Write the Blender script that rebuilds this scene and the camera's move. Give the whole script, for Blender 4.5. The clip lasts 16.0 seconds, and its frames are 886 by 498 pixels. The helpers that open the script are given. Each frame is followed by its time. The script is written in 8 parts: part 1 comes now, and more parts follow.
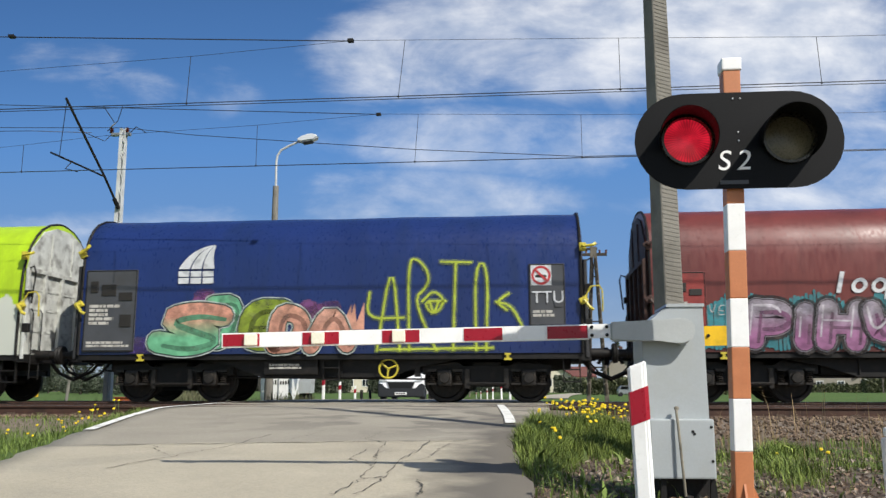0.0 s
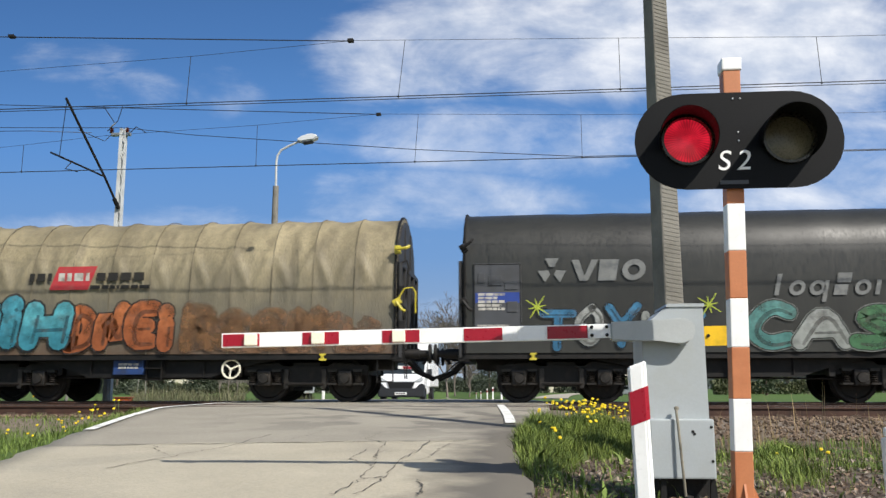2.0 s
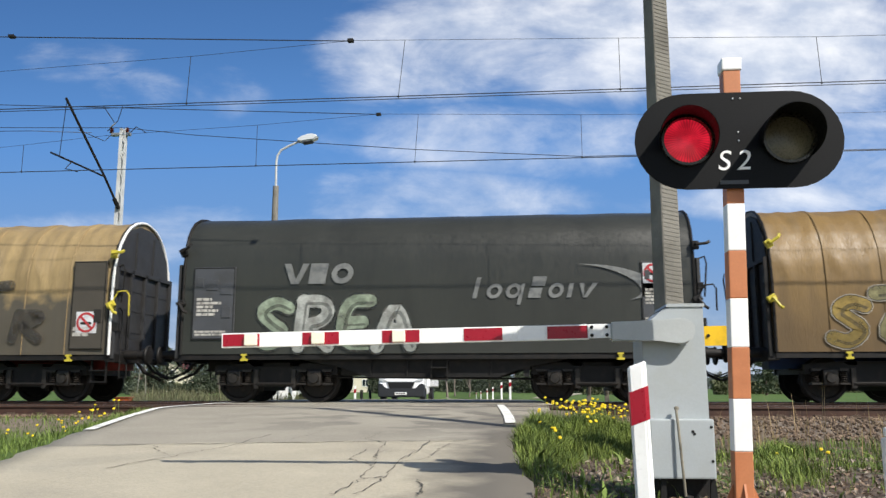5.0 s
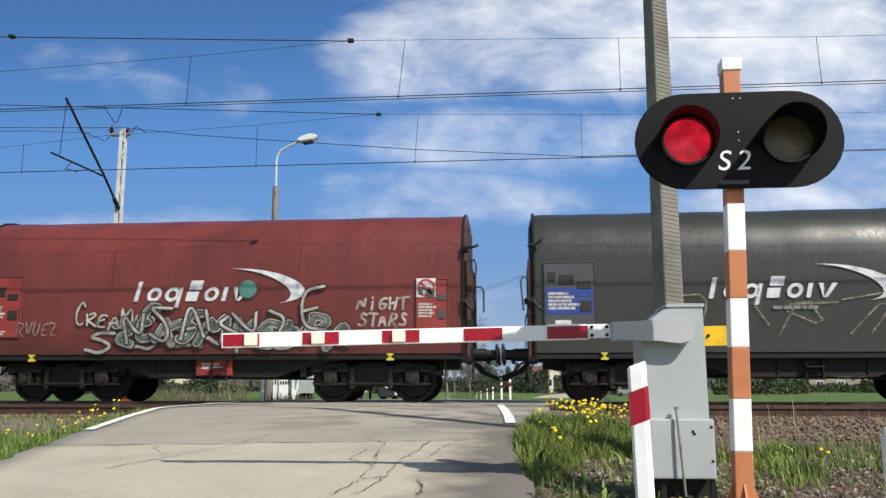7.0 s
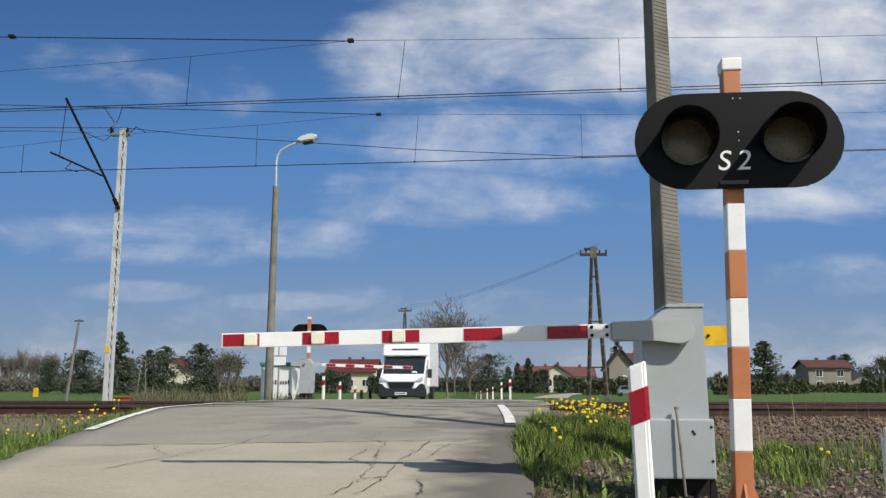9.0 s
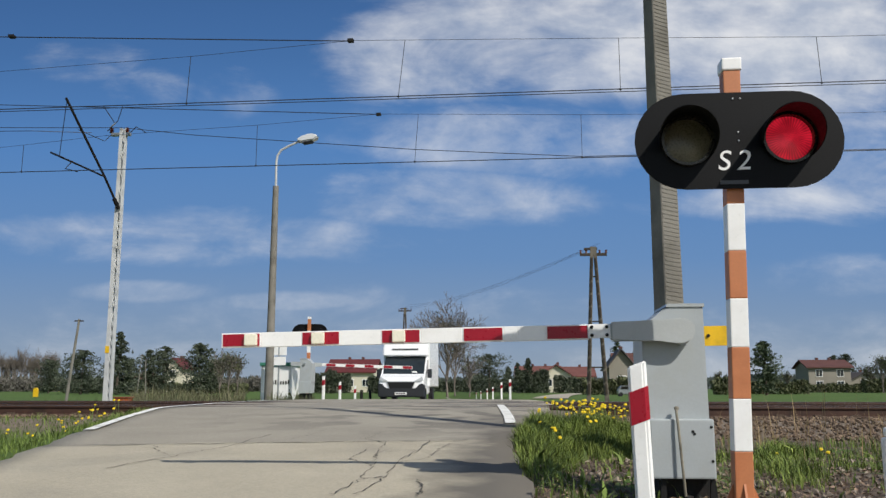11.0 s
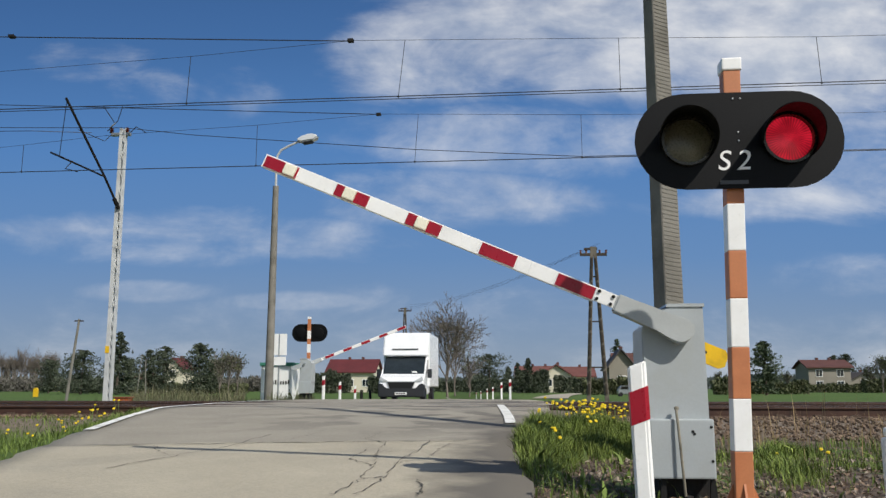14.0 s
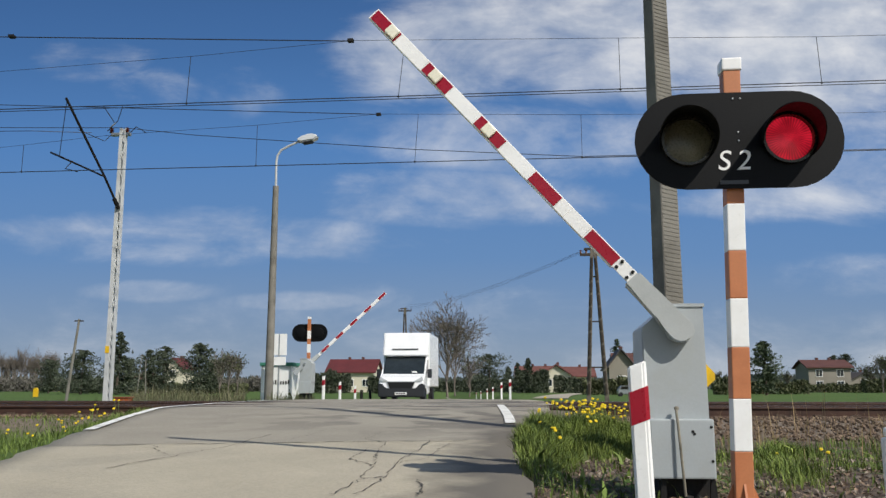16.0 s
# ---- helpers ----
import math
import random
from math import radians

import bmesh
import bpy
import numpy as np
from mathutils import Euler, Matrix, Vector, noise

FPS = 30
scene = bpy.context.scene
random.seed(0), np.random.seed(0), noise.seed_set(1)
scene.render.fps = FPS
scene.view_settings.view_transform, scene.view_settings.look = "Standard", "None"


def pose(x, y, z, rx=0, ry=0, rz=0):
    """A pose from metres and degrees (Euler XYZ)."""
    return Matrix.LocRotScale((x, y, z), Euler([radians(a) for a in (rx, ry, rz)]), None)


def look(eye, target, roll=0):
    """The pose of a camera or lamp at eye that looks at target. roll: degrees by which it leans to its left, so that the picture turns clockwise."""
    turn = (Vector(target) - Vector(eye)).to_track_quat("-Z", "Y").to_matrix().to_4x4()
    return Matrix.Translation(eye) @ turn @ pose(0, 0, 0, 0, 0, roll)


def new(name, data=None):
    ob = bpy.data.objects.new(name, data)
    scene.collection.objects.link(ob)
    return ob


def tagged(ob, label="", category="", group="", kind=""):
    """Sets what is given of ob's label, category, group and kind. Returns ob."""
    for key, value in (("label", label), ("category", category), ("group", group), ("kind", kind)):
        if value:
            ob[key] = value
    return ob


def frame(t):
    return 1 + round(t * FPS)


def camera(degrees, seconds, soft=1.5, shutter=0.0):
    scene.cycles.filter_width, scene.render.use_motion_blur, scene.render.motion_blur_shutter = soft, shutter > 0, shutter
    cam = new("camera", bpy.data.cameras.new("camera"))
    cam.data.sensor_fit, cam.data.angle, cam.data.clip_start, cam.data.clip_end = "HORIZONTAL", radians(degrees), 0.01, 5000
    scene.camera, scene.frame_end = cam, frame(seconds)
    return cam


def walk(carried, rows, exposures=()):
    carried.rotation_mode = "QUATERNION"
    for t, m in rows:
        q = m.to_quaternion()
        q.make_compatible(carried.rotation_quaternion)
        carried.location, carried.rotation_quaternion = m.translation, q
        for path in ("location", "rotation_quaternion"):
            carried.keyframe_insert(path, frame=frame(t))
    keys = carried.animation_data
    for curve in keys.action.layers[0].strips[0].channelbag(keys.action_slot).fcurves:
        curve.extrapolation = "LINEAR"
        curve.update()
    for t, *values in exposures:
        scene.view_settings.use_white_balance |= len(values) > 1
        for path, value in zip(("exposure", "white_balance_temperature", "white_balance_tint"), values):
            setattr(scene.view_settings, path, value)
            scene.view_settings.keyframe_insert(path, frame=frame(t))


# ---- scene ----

cam = camera(56.97, 16.0, soft=1.4, shutter=0.06)
EYE = pose(0, 0, 0.30, 90 + 9.70, 0, 5.3)
walk(cam, [(0, EYE), (16.0, EYE)], exposures=[(0, 0.17), (1.5, 0.22), (3.5, 0.34), (6.5, 0.28), (7.5, 0.3), (8.0, 0.36), (8.5, 0.06), (9.0, -0.07), (12.5, -0.15), (16.0, -0.16)])

# ---- light ----
SUN = Vector((0.522, -0.512, 0.685)).normalized()
world = bpy.data.worlds.new("world")
scene.world = world
world.use_nodes = True
wt = world.node_tree
sky = wt.nodes.new("ShaderNodeTexSky")
sky.sky_type = "NISHITA"
sky.sun_disc = False
sky.sun_elevation = math.asin(SUN.z)
sky.sun_rotation = math.atan2(SUN.x, SUN.y)
sky.air_density, sky.dust_density, sky.ozone_density = 1.0, 0.9, 1.3
wt.links.new(sky.outputs[0], wt.nodes["Background"].inputs[0])
wt.nodes["Background"].inputs[1].default_value = 0.095
sun_data = bpy.data.lights.new("sun", "SUN")
sun_data.energy, sun_data.angle, sun_data.color = 4.2, radians(0.53), (1.0, 0.95, 0.87)
sun = new("sun", sun_data)
sun.matrix_world = look(SUN * 60, (0, 0, 0))


# ---- materials ----
def lin(h):
    """A linear colour from a hex string."""
    c = [int(h[k:k + 2], 16) / 255 for k in (0, 2, 4)]
    return tuple(v / 12.92 if v < 0.04045 else ((v + 0.055) / 1.055) ** 2.4 for v in c)


def surface(name, rgb, rough=0.6, var=0.2, scale=2.0, fine=40.0, bump=0.15, metal=0.0, dirt=None, dirt_amount=0.5,
            stretch=(1, 1, 1), per="", vary=0.2, depth=0.01, spec=0.5, dirt_low=0.48, dirt_high=0.68):
    """A painted or grown surface: base colour, broad blotches, fine grain, dirt patches and relief."""
    rgb = lin(rgb) if isinstance(rgb, str) else rgb
    m = bpy.data.materials.new(name)
    m.use_nodes = True
    t = m.node_tree
    N, L = t.nodes.new, t.links.new
    b = t.nodes["Principled BSDF"]
    co = N("ShaderNodeTexCoord")
    mp = N("ShaderNodeMapping")
    mp.inputs["Scale"].default_value = stretch
    L(co.outputs["Object"], mp.inputs[0])

    def noise_node(sc, detail=4.0):
        n = N("ShaderNodeTexNoise")
        n.inputs["Scale"].default_value, n.inputs["Detail"].default_value = sc, detail
        L(mp.outputs[0], n.inputs["Vector"])
        return n
    broad, grain = noise_node(scale), noise_node(fine, 6.0)

    def ramp(src, lo, hi, a, z):
        r = N("ShaderNodeMapRange")
        r.inputs[1].default_value, r.inputs[2].default_value, r.inputs[3].default_value, r.inputs[4].default_value = lo, hi, a, z
        L(src, r.inputs[0])
        return r.outputs[0]
    v1 = ramp(broad.outputs[0], 0.3, 0.7, 1 - var, 1 + var)
    v2 = ramp(grain.outputs[0], 0.3, 0.7, 1 - var * 0.5, 1 + var * 0.5)
    mul = N("ShaderNodeMath")
    mul.operation = "MULTIPLY"
    L(v1, mul.inputs[0]), L(v2, mul.inputs[1])
    value = mul.outputs[0]
    if per:
        if per == "object":
            src = N("ShaderNodeObjectInfo").outputs["Random"]
        else:
            src = N("ShaderNodeNewGeometry").outputs["Random Per Island"]
        mul2 = N("ShaderNodeMath")
        mul2.operation = "MULTIPLY"
        L(ramp(src, 0, 1, 1 - vary, 1 + vary), mul2.inputs[0]), L(value, mul2.inputs[1])
        value = mul2.outputs[0]
    vm = N("ShaderNodeVectorMath")
    vm.operation = "SCALE"
    vm.inputs[0].default_value = rgb
    L(value, vm.inputs["Scale"])
    colour = vm.outputs[0]
    if dirt:
        dn = noise_node(scale * 1.7 + 0.3, 8.0)
        mix = N("ShaderNodeMix")
        mix.data_type = "RGBA"
        mix.inputs[7].default_value = (*(lin(dirt) if isinstance(dirt, str) else dirt), 1)
        L(ramp(dn.outputs[0], dirt_low, dirt_high, 0, dirt_amount), mix.inputs[0])
        L(colour, mix.inputs[6])
        colour = mix.outputs[2]
    L(colour, b.inputs["Base Color"])
    L(ramp(grain.outputs[0], 0.3, 0.7, max(0.02, rough - 0.1), min(1, rough + 0.1)), b.inputs["Roughness"])
    b.inputs["Metallic"].default_value = metal
    b.inputs["Specular IOR Level"].default_value = spec
    if bump:
        bp = N("ShaderNodeBump")
        bp.inputs["Strength"].default_value, bp.inputs["Distance"].default_value = bump, depth
        L(grain.outputs[0], bp.inputs["Height"])
        L(bp.outputs[0], b.inputs["Normal"])
    return m


def leafy(name, rgb, vary=0.35, scale=1.5):
    m = surface(name, rgb, rough=0.65, var=0.25, scale=scale, fine=20, bump=0, per="island", vary=vary, spec=0.25)
    b = m.node_tree.nodes["Principled BSDF"]
    b.inputs["Subsurface Weight"].default_value = 0.0
    return m


M_WHITE = surface("white_enamel", "f6f6f4", 0.35, 0.03, 3, 50, 0.05, dirt="d5d2c8", dirt_amount=0.2)
M_REFLECT_RED = surface("red_reflective_film", "990e26", 0.35, 0.08, 6, 60, 0.05)
M_ORANGE = surface("faded_orange_enamel", "c07a50", 0.5, 0.08, 4, 60, 0.08, dirt="a8623c", dirt_amount=0.4)
M_GREY = surface("pale_grey_enamel", "aab0b2", 0.4, 0.05, 3, 60, 0.06, dirt="a3a5a0", dirt_amount=0.35)
M_ARM = surface("grey_cast_arm", "b2b6b5", 0.42, 0.06, 5, 80, 0.08)
M_BLACK = surface("matt_black_board", "07080a", 0.55, 0.15, 4, 80, 0.03, spec=0.2)
M_RUBBER = surface("black_rubber", "15151a", 0.7, 0.1, 4, 60, 0.1)
M_YELLOW = surface("yellow_enamel", "e6b91c", 0.4, 0.08, 5, 60, 0.05, dirt="6d5a20", dirt_amount=0.3)
M_LEVER = surface("lemon_yellow_enamel", "c4b53c", 0.45, 0.1, 5, 60, 0.05, dirt="5d5a20", dirt_amount=0.35)
M_CREAM = surface("cream_lamp_plastic", "f0ebd6", 0.3, 0.04, 5, 60, 0.02)
M_GALV = surface("galvanised_steel", "9aa0a2", 0.45, 0.12, 5, 60, 0.05, metal=0.6)
M_DARKSTEEL = surface("dark_oily_steel", "121110", 0.65, 0.3, 4, 50, 0.2, metal=0.2, dirt="2a231e", dirt_amount=0.5)
M_WHEEL = surface("brown_wheel_steel", "191716", 0.65, 0.3, 5, 60, 0.15, metal=0.3, dirt="332a24", dirt_amount=0.5)
M_AXLE = surface("greased_axle_box", "2f2c29", 0.45, 0.35, 5, 60, 0.2, metal=0.4, dirt="4a423a", dirt_amount=0.4)
M_RAIL = surface("rusty_rail_side", "4a342a", 0.75, 0.25, 3, 60, 0.2, metal=0.2, dirt="2b221d", dirt_amount=0.6)
M_RAILTOP = surface("worn_rail_head", "8a8a8c", 0.28, 0.08, 3, 60, 0.03, metal=0.95)
M_POLE = surface("grey_spun_concrete", "7d7a72", 0.9, 0.18, 1.5, 40, 0.35, dirt="55524a", dirt_amount=0.6)
M_CONDUIT = surface("weathered_conduit", "857f70", 0.8, 0.25, 6, 60, 0.2, dirt="5a5448", dirt_amount=0.6)
M_GRAVEL = surface("grey_gravel", "867b6e", 0.92, 0.25, 8, 60, 0.3, per="island", vary=0.5)
M_LEG = surface("stained_concrete", "6e685d", 0.9, 0.25, 2, 30, 0.3, dirt="3f3b34", dirt_amount=0.6)
M_PALEPOLE = surface("pale_concrete", "c2c5c5", 0.85, 0.12, 1.5, 40, 0.25, dirt="939592", dirt_amount=0.4)
M_WOOD = surface("tarred_wood", "3b332b", 0.85, 0.3, 2, 30, 0.3, stretch=(1, 1, 0.15))
M_SLEEPER = surface("stained_sleeper", "5b4c40", 0.9, 0.25, 3, 40, 0.3)
M_STONE = surface("ballast_stone", "6e5d4d", 0.9, 0.25, 8, 60, 0.3, per="island", vary=0.4)
M_WIRE = surface("copper_wire", "3a3c3e", 0.5, 0.1, 3, 30, 0, metal=0.5)
M_INSUL = surface("brown_insulator", "5a2a1c", 0.25, 0.1, 5, 40, 0)
M_GLASSDARK = surface("dark_tinted_glass", "10161a", 0.06, 0.1, 1, 10, 0)
M_LINE = surface("worn_white_marking", "ecebe4", 0.8, 0.08, 2, 30, 0.2, dirt="a5a196", dirt_amount=0.55)
M_CRACK = surface("dark_crack", "4a4640", 0.95, 0.2, 5, 50, 0.2)
M_GRASS = leafy("grass_blade", (0.125, 0.175, 0.04), 0.55)
M_DRYGRASS = leafy("dry_stalk", (0.34, 0.25, 0.13), 0.35)
M_LITTER = leafy("dead_leaf", (0.22, 0.155, 0.105), 0.5)
M_DANDELION = surface("dandelion_yellow", (0.75, 0.55, 0.01), 0.7, 0.15, 30, 80, 0)
M_CONIFER = leafy("conifer_needles", (0.07, 0.086, 0.056), 0.3, 0.4)
M_PINE = leafy("pine_needles", (0.08, 0.105, 0.06), 0.3, 0.4)
M_THUJA = leafy("hedge_leaves", (0.066, 0.08, 0.052), 0.35, 0.5)
M_SPRING = leafy("young_leaves", (0.10, 0.11, 0.055), 0.4, 0.5)
M_REED = leafy("pale_reed", (0.13, 0.125, 0.07), 0.5)
M_GRASSTIP = leafy("young_grass_blade", (0.2, 0.255, 0.055), 0.5)
M_BARK = surface("grey_bark", "5c5248", 0.95, 0.25, 2, 20, 0.3)
M_SCRUB = leafy("leafless_scrub", (0.14, 0.132, 0.112), 0.15, 0.08)
M_TWIG = surface("bare_twigs", "746c64", 0.95, 0.2, 1, 20, 0)


# ---- mesh helpers ----
def box(bm, x0, x1, y0, y1, z0, z1, bevel=0.0):
    v = [bm.verts.new((x, y, z)) for x in (x0, x1) for y in (y0, y1) for z in (z0, z1)]
    faces = [bm.faces.new([v[k] for k in q]) for q in
             ((0, 1, 3, 2), (4, 6, 7, 5), (0, 4, 5, 1), (2, 3, 7, 6), (0, 2, 6, 4), (1, 5, 7, 3))]
    if bevel:
        edges = list({e for f in faces for e in f.edges})
        bmesh.ops.bevel(bm, geom=edges, offset=bevel, segments=2, affect="EDGES", profile=0.6)
    return v


def prism(bm, pts, place, a, b):
    """A solid from a closed outline; place(u, v, w) gives the point, w runs from a to b."""
    lo = [bm.verts.new(place(u, v, a)) for u, v in pts]
    hi = [bm.verts.new(place(u, v, b)) for u, v in pts]
    n = len(pts)
    bm.faces.new(lo[::-1]), bm.faces.new(hi)
    for k in range(n):
        bm.faces.new((lo[k], lo[(k + 1) % n], hi[(k + 1) % n], hi[k]))


def XZ(u, v, w):
    return (u, w, v)


def YZ(u, v, w):
    return (w, u, v)


def tube(bm, path, r, n=8, r1=None, caps=True):
    """A round bar along a path, tapering from r to r1."""
    path = [Vector(p) for p in path]
    r1 = r if r1 is None else r1
    rings = []
    side = None
    for k, p in enumerate(path):
        d = (path[min(k + 1, len(path) - 1)] - path[max(k - 1, 0)]).normalized()
        if side is None:
            side = d.orthogonal().normalized()
        side = (side - d * side.dot(d)).normalized()
        other = d.cross(side)
        rr = r + (r1 - r) * k / max(1, len(path) - 1)
        rings.append([bm.verts.new(p + (side * math.cos(a) + other * math.sin(a)) * rr)
                      for a in (math.tau * j / n for j in range(n))])
    for a, b in zip(rings, rings[1:]):
        for j in range(n):
            bm.faces.new((a[j], a[(j + 1) % n], b[(j + 1) % n], b[j]))
    if caps:
        bm.faces.new(rings[0][::-1]), bm.faces.new(rings[-1])


def lathe(bm, profile, n=24, m=Matrix()):
    """Turned about z, then placed by m; profile of (r, z)."""
    rings = []
    for r, z in profile:
        if r < 1e-6:
            rings.append([bm.verts.new(m @ Vector((0, 0, z)))])
        else:
            rings.append([bm.verts.new(m @ Vector((r * math.cos(math.tau * j / n), r * math.sin(math.tau * j / n), z))) for j in range(n)])
    for a, b in zip(rings, rings[1:]):
        for j in range(n):
            k = (j + 1) % n
            q = [a[j % len(a)], a[k % len(a)], b[k % len(b)], b[j % len(b)]]
            q = list(dict.fromkeys(q))
            if len(q) > 2:
                bm.faces.new(q)


def mesh_of(name, bm, material, smooth=False):
    me = bpy.data.meshes.new(name)
    bmesh.ops.recalc_face_normals(bm, faces=bm.faces)
    bm.to_mesh(me)
    bm.free()
    for mt in (material if isinstance(material, (list, tuple)) else [material]):
        me.materials.append(mt)
    if smooth:
        me.shade_smooth()
        me.set_sharp_from_angle(angle=radians(38))
    return me


def part(name, bm, material, parent, label="", smooth=False, m=None):
    me = bm if isinstance(bm, bpy.types.Mesh) else mesh_of(name, bm, material, smooth)
    ob = new(name, me)
    ob.parent = parent
    if m is not None:
        ob.matrix_basis = m
    return tagged(ob, label)


def thing(name, label, category, group="", m=Matrix(), kind=""):
    ob = new(name)
    ob.empty_display_size = 0.2
    ob.matrix_basis = m
    return tagged(ob, label, category, group, kind)


def single(name, bm, material, label, category, group="", m=Matrix(), kind="", smooth=False):
    ob = new(name, mesh_of(name, bm, material, smooth))
    ob.matrix_basis = m
    return tagged(ob, label, category, group, kind)


def raw_mesh(name, verts, faces, material, smooth=False):
    me = bpy.data.meshes.new(name)
    me.from_pydata(verts, [], faces)
    for mt in (material if isinstance(material, (list, tuple)) else [material]):
        me.materials.append(mt)
    if smooth:
        me.shade_smooth()
    me.update()
    return me


def lettering(body, size, material, shear=0.0):
    """The built-in font as a thin mesh, standing in the xz plane and facing -y, centred."""
    cu = bpy.data.curves.new("lettering", "FONT")
    cu.body, cu.size, cu.align_x, cu.align_y, cu.extrude, cu.shear = body, size, "CENTER", "CENTER", 0.001, shear
    ob = bpy.data.objects.new("lettering", cu)
    scene.collection.objects.link(ob)
    me = bpy.data.meshes.new_from_object(ob.evaluated_get(bpy.context.evaluated_depsgraph_get()))
    bpy.data.objects.remove(ob)
    me.transform(Matrix.Rotation(radians(90), 4, "X"))
    me.materials.clear()
    me.materials.append(material)
    return me


def ribbon(bm, pts, w, y, lift=0.0004):
    """A flat painted stroke in the xz plane at depth y, with round ends and joints."""
    k = 0
    for (x0, z0), (x1, z1) in zip(pts, pts[1:]):
        d = Vector((x1 - x0, z1 - z0))
        if d.length < 1e-6:
            continue
        a0 = math.atan2(d.y, d.x)
        h = w / 2
        ring = [(x1 + h * math.cos(a0 + a), z1 + h * math.sin(a0 + a)) for a in (-1.571, -0.8, 0, 0.8, 1.571)]
        ring += [(x0 + h * math.cos(a0 + a), z0 + h * math.sin(a0 + a)) for a in (1.571, 2.36, 3.1416, 3.93, 4.712)]
        bm.faces.new([bm.verts.new((x, y - k * lift, z)) for x, z in ring])
        k += 1


def wedge(bm, pts, widths, y):
    """A flat painted stroke in the xz plane whose width changes along it; sharp corners and cut ends."""
    rows = []
    for k, (x, z) in enumerate(pts):
        a, b = pts[max(0, k - 1)], pts[min(len(pts) - 1, k + 1)]
        d = Vector((b[0] - a[0], b[1] - a[1]))
        d = d.normalized() if d.length > 1e-6 else Vector((1, 0))
        n = Vector((-d.y, d.x)) * widths[k] * 0.5
        rows.append((bm.verts.new((x + n.x, y, z + n.y)), bm.verts.new((x - n.x, y, z - n.y))))
    for (a, b), (c, d) in zip(rows, rows[1:]):
        bm.faces.new((a, b, d, c))


def smoothstep(a, b, x):
    t = min(1, max(0, (x - a) / (b - a)))
    return t * t * (3 - 2 * t)


def lerp_table(rows, x):
    for (a, u), (b, v) in zip(rows, rows[1:]):
        if x <= b:
            return u + (v - u) * max(0, (x - a)) / (b - a)
    return rows[-1][1]


# ---- ground, road and tracks ----
NEAR_TRACK, FAR_TRACK = 14.85, 18.85
GAUGE = 1.5
ROAD_L = [(0, -3.3), (4, -3.5), (6.3, -4.1), (7.2, -4.36), (8.9, -4.85), (10.8, -5.35), (13.6, -5.95), (17, -6.4), (22, -6.5), (28, -6.35), (60, -6.6), (120, -11), (400, -40)]
ROAD_R = [(0, 0.3), (4, 0.12), (5.5, 0.05), (7.3, -0.06), (8.5, 0.0), (10.2, 0.16), (13, 0.45), (17, 0.62), (21, 0.62), (26, -0.1), (45, -0.6), (60, -1.4), (120, -6.2), (400, -34)]


def road_z(y):
    if y < 12.5:
        return -0.38 + 0.37 * max(0.0, (y - 4) / 8.5) ** 0.9 if y > 4 else -0.38
    if y < 21.5:
        return -0.01
    return -0.01 - 0.34 * smoothstep(23, 36, y) - 0.9 * smoothstep(42, 100, y) - 1.6 * smoothstep(90, 260, y)


def ground_z(x, y):
    z = -0.44 + 0.03 * noise.noise((x * 0.7, y * 0.7, 0.3))
    bed = smoothstep(11.6, 13.4, y) * (1 - smoothstep(21.0, 23.0, y))
    z += (-0.19 - z) * bed
    far = smoothstep(21.5, 24.5, y)
    z += (-0.40 + 0.10 * noise.noise((x * 0.02, y * 0.02, 2)) - z) * far
    z += 0.3 * smoothstep(100, 400, y)
    z += 0.26 * math.exp(-((x - 0.85) / 0.9) ** 2 - ((y - 10.0) / 1.5) ** 2)
    lft, rgt = lerp_table(ROAD_L, y), lerp_table(ROAD_R, y)
    inside = smoothstep(lft - 1.1, lft - 0.1, x) * (1 - smoothstep(rgt + 0.1, rgt + (0.5 if y < 12 else 1.1), x))
    rz = road_z(y) - 0.05
    return z + (rz - z) * inside


